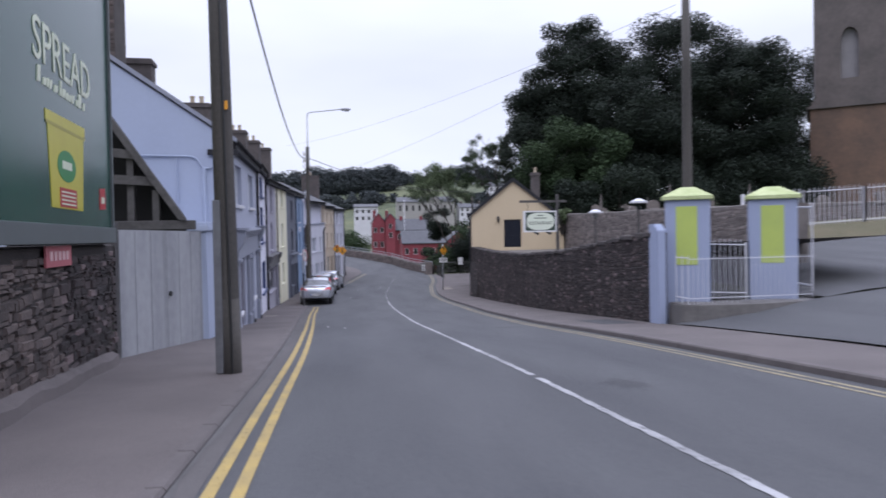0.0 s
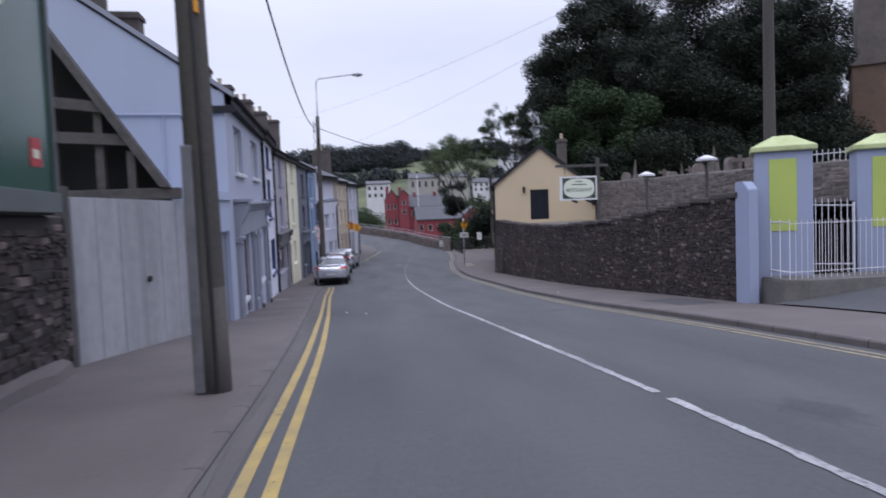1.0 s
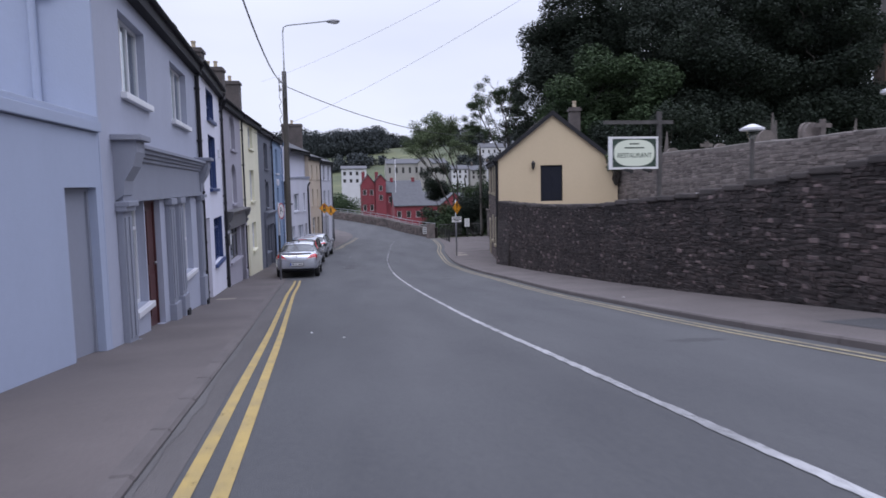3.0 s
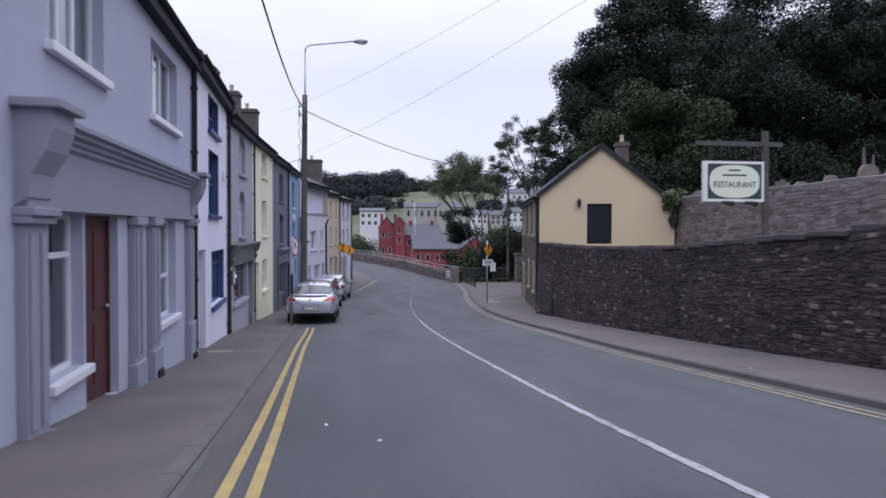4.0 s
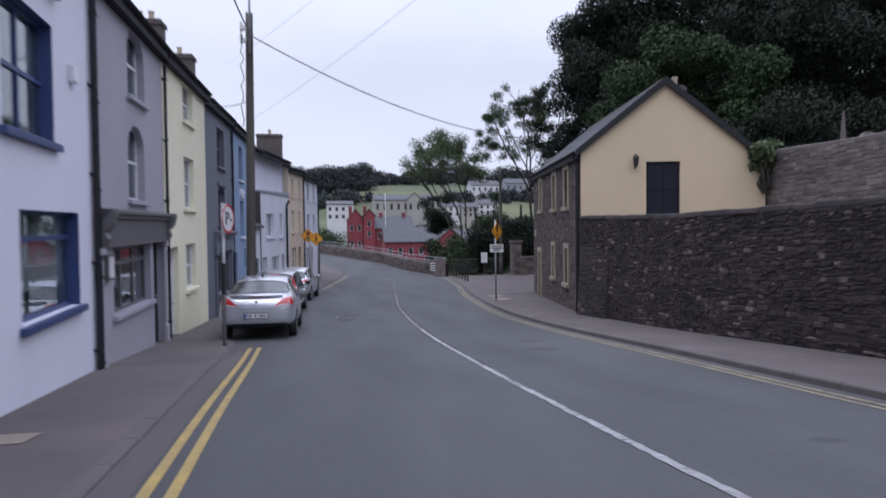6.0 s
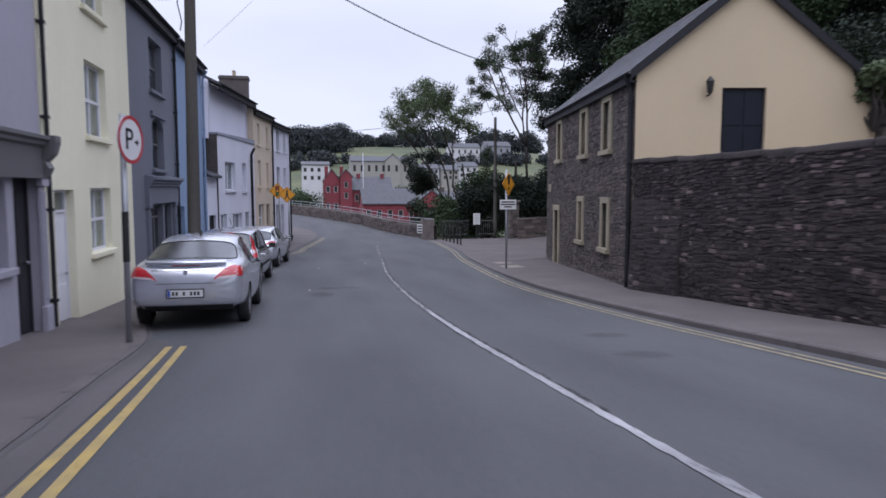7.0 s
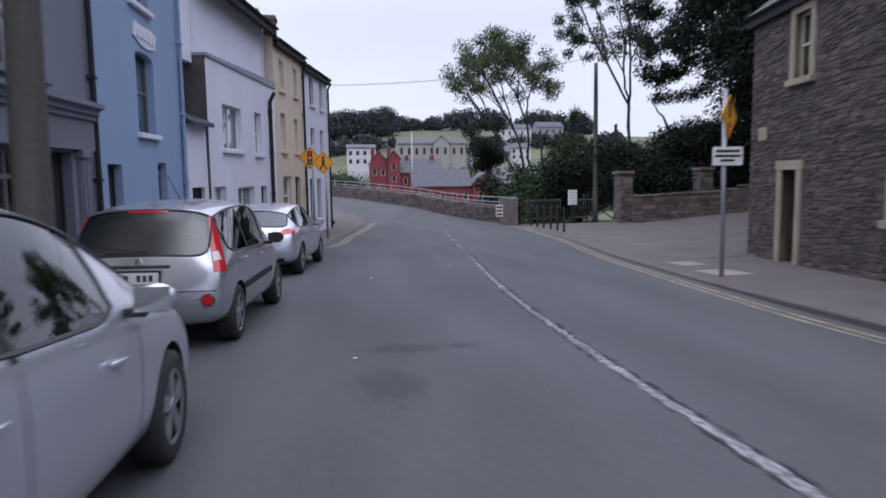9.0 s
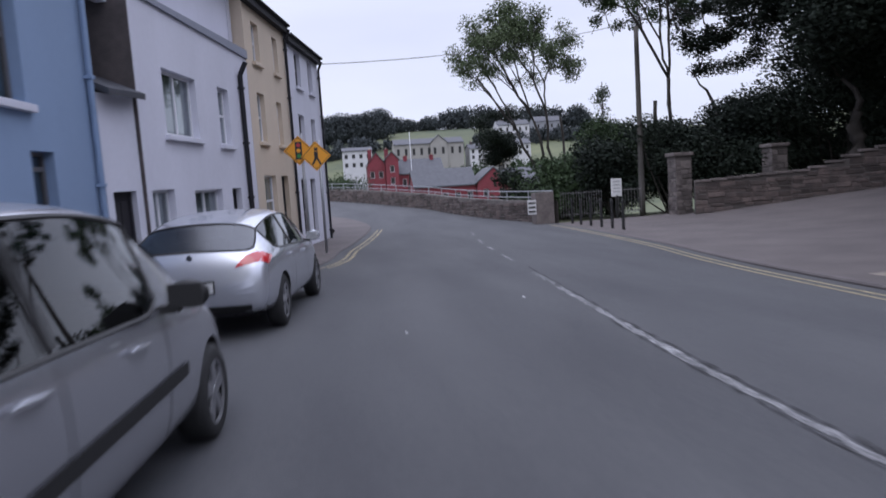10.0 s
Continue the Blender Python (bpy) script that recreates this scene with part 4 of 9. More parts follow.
moulding(house_g, "shop_fascia", 1.15, 4.85, [(0, -0.42), (-0.1, -0.42), (-0.1, 0.02), (-0.15, 0.04), (-0.15, 0.1), (-0.2, 0.12), (-0.2, 0.18), (-0.28, 0.22), (-0.28, 0.29), (0, 0.33)], R_SLATE, "dark grey moulded shop fascia")
for u in (1.3, 4.5):
    pilaster(house_g, u, 0.12, -2.9, -0.42, R_SLATE, proud=0.06)
downpipe(house_g, 5.0, -2.9, 4.6)

# sky blue house
H_HOLES = [(2.1, 3.3, 2.62, 4.1), (2.28, 3.4, 0.16, 1.74), (0.5, 1.2, -2.9, -0.47), (3.35, 4.0, -1.25, -0.4)]
house_h, LH = terrace_house((-4.1, 50.58), (-4.0, 56.03), 4.88, 6.8, R_SKY, H_HOLES, "sky blue rendered house with dark sash windows", chim=((5.2, 8.6, 1),), arches=((2.1, 3.3, 4.1, 0.1), (2.28, 3.4, 1.74, 0.1)))
for u0, u1, z0, z1 in H_HOLES[:2]:
    add_window(house_h, u0, u1, z0, z1, GREY_FRAME, "sash", sill_mat=R_GREYWHITE, recess=0.15, blind=0.8)
add_window(house_h, 3.35, 4.0, -1.25, -0.4, GREY_FRAME, "top_light", sill_mat=None)
add_door(house_h, 0.5, 1.2, -2.9, -0.47, DARK_DOOR, label="dark brown front door")
downpipe(house_h, 5.38, -2.9, 4.7, mat=R_SKY)
bm = bmesh.new()
prism(bm, [(2.2, 1.98), (2.62, 1.86), (3.1, 1.84), (3.55, 1.92), (3.62, 2.2), (3.3, 2.26), (2.7, 2.24), (2.25, 2.26)], (-0.03, 0.0))
for k in range(6):
    box(bm, 2.34 + k * 0.2, 2.46 + k * 0.2, -0.055, -0.03, 1.98, 2.14 + 0.03 * (k % 2), bevel=0.008)
part("plaster_ornament", bm, R_GREYWHITE, house_h, "worn whitish plaster ornament above the window")

# little lean-to between the blue and the white house
m, li = house_frame((-3.92, 56.08), (-3.62, 56.92))
leanto = thing("lean_to_porch", m, "small grey lean-to porch with a dark slate roof", "porch")
bm = bmesh.new()
wall_with_holes(bm, li, -3.5, 0.72, [(0.15, 0.72, -2.9, -0.82)], thick=0.25)
part("wall", bm, R_GREYWHITE, leanto)
add_door(leanto, 0.15, 0.72, -2.9, -0.82, DARK_DOOR, recess=0.12)
bm = bmesh.new()
prism(bm, [(-0.25, 0.66), (-0.25, 0.76), (1.3, 1.45), (1.3, 1.3)], (0.0, li), Matrix(((0, 1, 0, 0), (1, 0, 0, 0), (0, 0, 1, 0), (0, 0, 0, 1))))
part("roof", bm, SLATE, leanto)
bm = bmesh.new()
box(bm, 0.02, li - 0.02, 1.3, 1.5, -3.5, 4.0)
part("back_wall", bm, BRICK, leanto)

# long white house, its upper wall set back above a coping
J_HOLES = [(1.1, 2.75, 0.2, 1.42), (4.1, 4.85, 0.16, 1.46), (0.2, 1.15, -1.85, -0.8), (2.15, 3.8, -1.85, -0.85), (4.5, 5.2, -2.9, -0.85)]
house_j, LJ = terrace_house((-3.56, 56.96), (-2.54, 63.5), 4.62, 6.4, R_GREYWHITE, J_HOLES, "long white rendered house with a dark coping line", front_to=2.5)
bm = bmesh.new()
box(bm, -0.9, LJ, 0.32, 0.5, 2.3, 4.55)
part("upper_wall", bm, R_WHITE, house_j)
bm = bmesh.new()
prism(bm, [(-0.05, 2.481), (LJ, 2.481), (LJ, 2.7), (-0.05, 2.56)], (-0.05, 0.319))
part("coping", bm, R_SHOPDARK, house_j)
# thin dark brown sheet over the near side wall
bm = bmesh.new()
box(bm, -0.03, -0.004, 0.0, 1.2, -3.5, 2.5)
part("side_cladding", bm, BRICK, house_j, "dark brown side wall")
for (u0, u1, z0, z1), st in zip(J_HOLES[:4], ("mullion", "sash", "mullion", "mullion")):
    add_window(house_j, u0, u1, z0, z1, WHITE_UPVC, st, sill_mat=R_GREYWHITE, blind=0.9)
add_door(house_j, 4.5, 5.2, -2.9, -0.85, DARK_DOOR)
downpipe(house_j, 5.75, -2.9, 2.3, r=0.06)

# peach house and the white end house
K_HOLES = [(0.7, 1.35, 2.72, 3.8), (2.75, 3.3, 2.72, 3.8), (0.7, 1.4, 0.55, 1.9), (2.65, 3.2, 0.55, 1.85), (0.7, 1.9, -1.9, -0.38), (2.5, 3.3, -2.7, -0.4)]
house_k, LK = terrace_house((-2.54, 63.54), (-1.82, 67.66), 4.5, 6.1, R_PEACH, K_HOLES, "narrow peach-coloured rendered house")
for u0, u1, z0, z1 in K_HOLES[:5]:
    add_window(house_k, u0, u1, z0, z1, WHITE_UPVC, "sash", sill_mat=R_PEACH, blind=0.8)
add_door(house_k, 2.5, 3.3, -2.7, -0.4, DARK_DOOR)
downpipe(house_k, 4.1, -2.9, 4.3)
L_HOLES = [(1.25, 2.05, 2.78, 3.98), (3.2, 3.9, 2.78, 3.98), (1.2, 2.0, 0.62, 1.82), (3.1, 3.8, 0.62, 1.82), (0.8, 1.6, -2.7, -0.4), (2.2, 3.0, -2.7, -0.4)]
house_l, LL = terrace_house((-1.82, 67.7), (-0.94, 72.58), 4.4, 5.9, R_GREYWHITE, L_HOLES, "white rendered house at the end of the terrace")
for u0, u1, z0, z1 in L_HOLES[:4]:
    add_window(house_l, u0, u1, z0, z1, GREY_FRAME, "sash", sill_mat=R_GREYWHITE, blind=0.6)
for u0, u1, z0, z1 in L_HOLES[4:]:
    add_door(house_l, u0, u1, z0, z1, DARK_DOOR)
downpipe(house_l, 4.85, -2.9, 4.2)

# house behind the end of the terrace, of which only the broad chimney shows above the roofs
rear = thing("rear_house", Matrix.Translation((-6.6, 74.2, 0)), "grey house behind the terrace with one broad chimney", "house")
bm = bmesh.new()
box(bm, 0, 3.2, 0, 5.5, -3.5, 5.0)
prism(bm, [(0, 5.0), (3.2, 5.0), (1.6, 6.6)], (0, 5.5))
part("wall", bm, R_GREYWHITE, rear)
bm = bmesh.new()
for k in (-1, 1):
    prism(bm, [(1.6 + k * 1.8, 4.85), (1.6 + k * 1.8, 4.97), (1.6, 6.74), (1.6, 6.6)], (-0.1, 5.6))
part("roof", bm, SLATE, rear)
chimney(rear, 2.0, 2.4, 4.8, 8.4, wx=1.9, wy=0.8, pots=2)

# ---------------------------------------------------------------- rubble masonry
def rubble_stones(length, low, high, holes=(), seed=1, course=(0.07, 0.17), run=(0.14, 0.5), gap=0.014, proud=0.035, ragged=1.0):
    """Irregular courses of stones on a wall in local x, z (front towards -y). Yields (vertices of) each stone."""
    rnd = random.Random(seed)
    z_min = min(low(x) for x in spaced(0, length, 1.0)) - 0.1
    z_max = max(high(x) for x in spaced(0, length, 1.0))
    z = z_min
    while z < z_max:
        h = rnd.uniform(*course)
        x = rnd.uniform(-0.3, 0)
        while x < length:
            w = rnd.uniform(*run) * (0.7 + 2.2 * h)
            x0, x1 = max(x, 0.0), min(x + w, length)
            zc, xc = z + h / 2, (x0 + x1) / 2
            x += w
            if x1 - x0 < 0.06 or zc < low(xc) or z + h > high(xc):
                continue
            if any(a - 0.02 < x1 and x0 < b + 0.02 and c - 0.02 < z + h and z < d + 0.02 for a, b, c, d in holes):
                continue
            p = rnd.uniform(0.15, 1.0) * proud
            j = lambda s: rnd.uniform(-s, s)
            dz = (0.03 * math.sin(xc * 1.7 + z * 3) + 0.025 * math.sin(xc * 4.3 + z * 7) + rnd.uniform(-0.012, 0.012)) * ragged
            back = [(x0 + gap / 2, 0, z + gap / 2 + dz), (x1 - gap / 2, 0, z + gap / 2 + dz), (x1 - gap / 2, 0, z + h - gap / 2 + dz), (x0 + gap / 2, 0, z + h - gap / 2 + dz)]
            back = [(a + j(0.02) * ragged, b, c + j(min(0.014, h * 0.16)) * ragged) for a, b, c in back]
            cx, cz = (x0 + x1) / 2, z + h / 2 + dz
            front = [(cx + (a - cx) * 0.86 + j(0.008), -p + j(0.008), cz + (c - cz) * 0.74 + j(0.006)) for a, b, c in back]
            yield back + front
        z += h


STONE_FACES = ((4, 5, 6, 7), (0, 1, 5, 4), (1, 2, 6, 5), (2, 3, 7, 6), (3, 0, 4, 7))


def rubble_face(owner, m, length, low, high, mat, single=None, pick=None, **kw):
    """Covers a wall with stones: those that pick() chooses are parts, the others one joined mesh."""
    verts, faces = [], []
    singles = 0
    for st in rubble_stones(length, low, high, **kw):
        xc = (st[0][0] + st[1][0]) / 2
        if single is not None and singles < 290 and pick(xc, st[0][2]):
            me = bpy.data.meshes.new("stone")
            me.from_pydata(st, [], STONE_FACES)
            me.materials.append(single)
            ob = new("stone", me)
            ob.parent, ob.matrix_basis = owner, m
            singles += 1
        else:
            k = len(verts)
            verts.extend(st)
            faces.extend(tuple(k + i for i in f) for f in STONE_FACES)
    me = bpy.data.meshes.new("stonework")
    me.from_pydata(verts, [], faces)
    me.materials.append(mat)
    ob = new("stonework", me)
    ob.parent, ob.matrix_basis = owner, m
    ob["kind"] = "stuff"
    return ob


def wall_body(bm, length, low, high, thick, step=0.5):
    """A wall whose top and foot follow curves; front at y = 0."""
    xs = spaced(0, length, step)
    rows = []
    for x in xs:
        a, b = low(x) - 0.6, high(x)
        rows.append([bm.verts.new(p) for p in ((x, 0, a), (x, 0, b), (x, 0.05, b + 0.03), (x, thick - 0.05, b + 0.03), (x, thick, b), (x, thick, a))])
    for r0, r1 in zip(rows, rows[1:]):
        for i in range(5):
            bm.faces.new((r0[i], r0[i + 1], r1[i + 1], r1[i]))
    bm.faces.new(rows[0])
    bm.faces.new(rows[-1][::-1])


# ---------------------------------------------------------------- right side: churchyard wall
COPING = surface("weathered_coping", (0.075, 0.063, 0.06), (0.04, 0.035, 0.035), 0.95, grain=14, stain=1.5, amount=1.0, bump=0.5, random_piece=0.2)
WALL_PTS = [(7.74, 43.3), (7.92, 38), (7.98, 30), (7.8, 21), (7.5, 16.0)]
wall_top = smooth_line((15, 17.2, 21.3, 24.6, 28, 30, 34, 39, 44), (1.42, 1.31, 1.0, 0.74, 0.6, 0.51, 0.45, 0.48, 0.66))
bank = thing("wall_churchyard", None, "high dark rubble-stone retaining wall along the footpath", "stone wall", kind="structure")
for k, (a, b) in enumerate(zip(WALL_PTS, WALL_PTS[1:])):
    m, ln = front_frame(a, b)
    y_at = lambda x, a=a, b=b, ln=ln: a[1] + (b[1] - a[1]) * x / ln
    lo = lambda x, f=y_at: street(f(x)) + 0.0
    hi = lambda x, f=y_at: wall_top(f(x))
    bm = bmesh.new()
    wall_body(bm, ln, lo, hi, 0.5)
    part("wall_core", bm, MORTAR, bank, m=m)
    rubble_face(bank, m, ln, lo, hi, STONE, STONE_PIECE if k == 2 else None, lambda x, z: 0.5 < x < 2.2, seed=10 + k, course=(0.03, 0.10), run=(0.09, 0.34), proud=0.032, gap=0.01)
    # rough coping stones
    x = 0.0
    rnd = random.Random(40 + k)
    while x < ln:
        w = min(rnd.uniform(0.5, 1.1), ln - x + 0.01)
        z = hi(x + w / 2)
        bm = bmesh.new()
        box(bm, x + 0.01, x + w - 0.01, -0.03 - rnd.uniform(0, 0.02), 0.5, z - 0.06, z + rnd.uniform(0.05, 0.08), Matrix.Rotation(rnd.uniform(-0.01, 0.01), 4, "Z"), bevel=0.03)
        part("coping_stone", bm, COPING, bank, m=m)
        x += w

# thickened, patched foot of the wall beside the house, leaning back into it
m, ln = front_frame((7.64, 43.2), (7.78, 41.3))
foot = thing("wall_pier", m, "patched thickened foot of the high rubble wall", "stone pier", kind="structure")
pier_top = lambda x: -0.32 - 0.16 * (x / ln) ** 2
bm = bmesh.new()
rows = [[bm.verts.new(p) for p in ((x, -0.1, -2.7), (x, 0.03, pier_top(x)), (x, 0.3, pier_top(x)), (x, 0.3, -2.7))] for x in spaced(0, ln, 0.2)]
for r0, r1 in zip(rows, rows[1:]):
    for i in range(4):
        bm.faces.new((r0[i], r1[i], r1[(i + 1) % 4], r0[(i + 1) % 4]))
bm.faces.new(rows[0])
bm.faces.new(rows[-1][::-1])
part("wall_core", bm, MORTAR, foot)
rubble_face(foot, Matrix.Translation((0, -0.1, -2.7)) @ Matrix.Rotation(-math.atan(0.13 / 2.3), 4, "X"), ln, lambda x: 0.02, lambda x: 2.7 + pier_top(x), STONE, STONE_PIECE, lambda x, z: True, seed=51, course=(0.06, 0.15), run=(0.12, 0.4), proud=0.02, gap=0.03)

# yard behind the wall and the raised churchyard
def churchyard_height(x, y):
    """Raised grass that runs down to the lane beyond the stone house."""
    s = max(0.0, min(1.0, (y - 54) / 6))
    s = s * s * (3 - 2 * s)
    up = 2.5 - 0.018 * max(0.0, 43.5 - y) + 0.03 * (x - 14.7) + (0.07 * math.sin(x * 0.7 + y * 0.5) if x > 15 else 0)
    return up * (1 - s) + (path_height(x, y) - 0.05) * s


bm = bmesh.new()
sheet(bm, [(lambda y, v=v: v) for v in (8.3, 10, 12, 14.6)], spaced(16.3, 43.4, 1.5), lambda x, y: wall_top(y) - 0.25 + 0.02 * (x - 8))
structure("yard_ground", bm, surface("yard_gravel", (0.18, 0.165, 0.15), (0.11, 0.10, 0.09), 0.95, grain=30, stain=1, amount=0.9, bump=0.5), "grey gravel yard behind the high wall", "ground", smooth=True)
bm = bmesh.new()
sheet(bm, [(lambda y, v=v: v) for v in (14.7, 17, 20, 25, 32, 45, 70, 110)], spaced(31.3, 62, 2), lambda x, y: churchyard_height(x, y))
structure("churchyard_ground", bm, GRASS, "rough grass of the raised churchyard", "ground", smooth=True)
CY_A, CY_B = (13.72, 42.7), (14.3, 20.2)
m, ln = front_frame(CY_A, CY_B)
upper = thing("wall_upper", None, "grey rubble wall retaining the churchyard", "stone wall", kind="structure")
lo = lambda x: wall_top(43.5 - x * 23.3 / 23.3) - 0.35
hi = lambda x: 2.68 - 0.018 * x + 0.02 * math.sin(x * 1.3)
bm = bmesh.new()
wall_body(bm, ln, lo, hi, 0.5)
part("wall_core", bm, PALE_MORTAR, upper, m=m)
rubble_face(upper, m, ln, lo, hi, PALE_STONE, seed=77, course=(0.08, 0.2), run=(0.18, 0.55), proud=0.02, gap=0.02)

m, ln = front_frame((14.45, 31.2), (40, 31.6))
end_wall = thing("wall_end", None, "grey rubble wall closing the churchyard towards the entrance", "stone wall", kind="structure")
bm = bmesh.new()
wall_body(bm, ln, lambda x: 0.6, lambda x: 2.55 + 0.02 * x, 0.5)
part("wall_core", bm, PALE_MORTAR, end_wall, m=m)
rubble_face(end_wall, m, ln, lambda x: 0.6, lambda x: 2.55 + 0.02 * x, PALE_STONE, seed=78, course=(0.08, 0.2), run=(0.18, 0.55), proud=0.02, gap=0.02)

# ---------------------------------------------------------------- stone house with the cream gable
SA, SB = (9.74, 54.5), (7.74, 43.35)
m, ls = house_frame(SA, SB)
stone_house = thing("stone_house", m, "brown rubble-stone house with a cream rendered gable", "house")
S_OPEN = [(8.57, 9.25, 1.32, 2.66), (5.91, 6.59, 1.32, 2.66), (2.1, 2.77, 1.32, 2.66), (8.6, 9.17, -1.44, -0.17), (5.67, 6.23, -1.44, -0.17), (1.72, 2.4, -2.7, -0.58)]
bm = bmesh.new()
wall_with_holes(bm, ls, -4, 3.2, S_OPEN, thick=0.45)
side_d, s_ridge, s_eave = 5.5, 5.36, 3.2
box(bm, 0.0, 0.4, 0.45, side_d, -4, s_eave)
box(bm, 0.4, ls - 0.3, side_d - 0.4, side_d, -4, s_eave)
part("wall", bm, BROWN_MORTAR, stone_house)
# the same dark sheet for the unlit rooms in here
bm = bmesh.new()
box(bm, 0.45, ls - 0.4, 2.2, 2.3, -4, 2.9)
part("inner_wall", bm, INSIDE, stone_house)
bm = bmesh.new()
swap = Matrix(((0, 1, 0, 0), (1, 0, 0, 0), (0, 0, 1, 0), (0, 0, 0, 1)))
D0, D1, DZ0, DZ1 = 2.14, 3.24, 0.9, 2.7
rake = lambda y: s_eave - 0.1 + (s_ridge - s_eave) * (1 - abs(y - side_d / 2) / (side_d / 2))
outline = [(0.02, -3.0), (side_d + 0.5, -3.0), (side_d + 0.5, 2.5), (side_d, 2.75), (side_d, rake(side_d)), (side_d / 2, rake(side_d / 2)), (0.02, rake(0.02))]
opening = [(D0, DZ0), (D1, DZ0), (D1, DZ1), (D0, DZ1)]
loops = [[[bm.verts.new((x, y, z)) for y, z in ring] for ring in (outline, opening)] for x in (ls - 0.3, ls + 0.02)]
for outer, inner in loops:
    # two halves meet above and below the door opening
    bm.faces.new([outer[0], outer[1], outer[2], outer[3], outer[4], outer[5], inner[2], inner[1], inner[0]])
    bm.faces.new([outer[5], outer[6], outer[0], inner[0], inner[3], inner[2]])
for k in (0, 1):
    va, vb = loops[0][k], loops[1][k]
    for i in range(len(va)):
        bm.faces.new((va[i], vb[i], vb[(i + 1) % len(va)], va[(i + 1) % len(va)]))
bmesh.ops.recalc_face_normals(bm, faces=bm.faces)
part("gable_wall", bm, CREAM, stone_house, "smooth cream rendered gable")
gable_door = part("gable_door", bmesh.new(), GABLE_DOOR, stone_house, "dark panelled gable door with glazed upper half")
bm = bmesh.new()
prism(bm, [(D0, DZ0), (D1, DZ0), (D1, DZ1), (D0, DZ1)], (ls - 0.12, ls - 0.08), swap)
for a, b, c, d in ((D0 + 0.08, D0 + 0.5, 1.0, 1.65), (D1 - 0.5, D1 - 0.08, 1.0, 1.65), (D0 + 0.08, D0 + 0.5, 1.8, 2.6), (D1 - 0.5, D1 - 0.08, 1.8, 2.6)):
    prism(bm, [(a, c), (b, c), (b, d), (a, d)], (ls - 0.08, ls - 0.06), swap)
bm.to_mesh(gable_door.data)
bm.free()
pitched_roof(stone_house, ls, side_d, s_eave, s_ridge, over=0.15, ends=(0.1, 0.15))
bm = bmesh.new()
slope = (s_ridge - s_eave) / (side_d / 2)
for s in (-1, 1):
    e = side_d / 2 + s * (side_d / 2 + 0.15)
    prism(bm, [(e, s_eave - slope * 0.15 - 0.2), (e, s_eave - slope * 0.15 + 0.03), (side_d / 2, s_ridge + 0.06), (side_d / 2, s_ridge - 0.2)], (ls + 0.1, ls + 0.17), swap)
part("barge_board", bm, DARK_TRIM, stone_house)
chimney(stone_house, ls - 4.5, 4.6, 2.5, 6.0, wx=0.5, wy=0.6, pots=1)
# long pale curtains here stand in for sky reflected in the panes
for u0, u1, z0, z1 in S_OPEN[:5]:
    w = add_window(stone_house, u0, u1, z0, z1, CREAM_FRAME, "sash", recess=0.1, blind=0.8)
    for nm, a, b, c, e, f in (("jamb_stone", u0 - 0.17, u0, -0.05, z0, z1), ("jamb_stone", u1, u1 + 0.17, -0.05, z0, z1),
                              ("lintel", u0 - 0.17, u1 + 0.17, -0.05, z1, z1 + 0.17), ("stone_sill", u0 - 0.22, u1 + 0.22, -0.12, z0 - 0.13, z0)):
        bm = bmesh.new()
        box(bm, a, b, c, 0.2, e, f, bevel=0.008)
        part(nm, bm, SANDSTONE, w)
u0, u1, z0, z1 = S_OPEN[5]
d = add_door(stone_house, u0, u1, z0 - 0.1, z1, DARK_DOOR, recess=0.25, label="dark boarded front door")
for nm, a, b, c, e, f in (("jamb_stone", u0 - 0.2, u0, -0.05, z0 - 0.3, z1), ("jamb_stone", u1, u1 + 0.2, -0.05, z0 - 0.3, z1), ("lintel", u0 - 0.25, u1 + 0.25, -0.06, z1, z1 + 0.2)):
    bm = bmesh.new()
    box(bm, a, b, c, 0.25, e, f, bevel=0.008)
    part(nm, bm, SANDSTONE, d)
downpipe(stone_house, ls - 0.12, -2.5, 3.05, r=0.06)
bm = bmesh.new()
box(bm, 0.45, 0.9, -0.03, 0, 0.12, 0.42)
part("wall_plaque", bm, SANDSTONE, stone_house)
rubble_face(stone_house, Matrix(), ls - 0.02, lambda x: -2.8, lambda x: 3.17, BROWN_STONE, seed=5,
            holes=[(a - 0.22, b + 0.22, c - 0.16, e + 0.2) for a, b, c, e in S_OPEN], course=(0.04, 0.13), run=(0.12, 0.42), proud=0.026, gap=0.01)
lamp = part("wall_lantern", bmesh.new(), SIGN_BLACK, stone_house)
bm = bmesh.new()
for z0, z1, r0, r1 in ((2.52, 2.58, 0.03, 0.07), (2.58, 2.82, 0.07, 0.1), (2.82, 2.94, 0.11, 0.02)):
    tube(bm, (ls + 0.2, 1.76, z0), (ls + 0.2, 1.76, z1), r0, r1, 8)
tube(bm, (ls + 0.02, 1.76, 2.5), (ls + 0.2, 1.76, 2.5), 0.02, 0.02, 6)
bm.to_mesh(lamp.data)
bm.free()

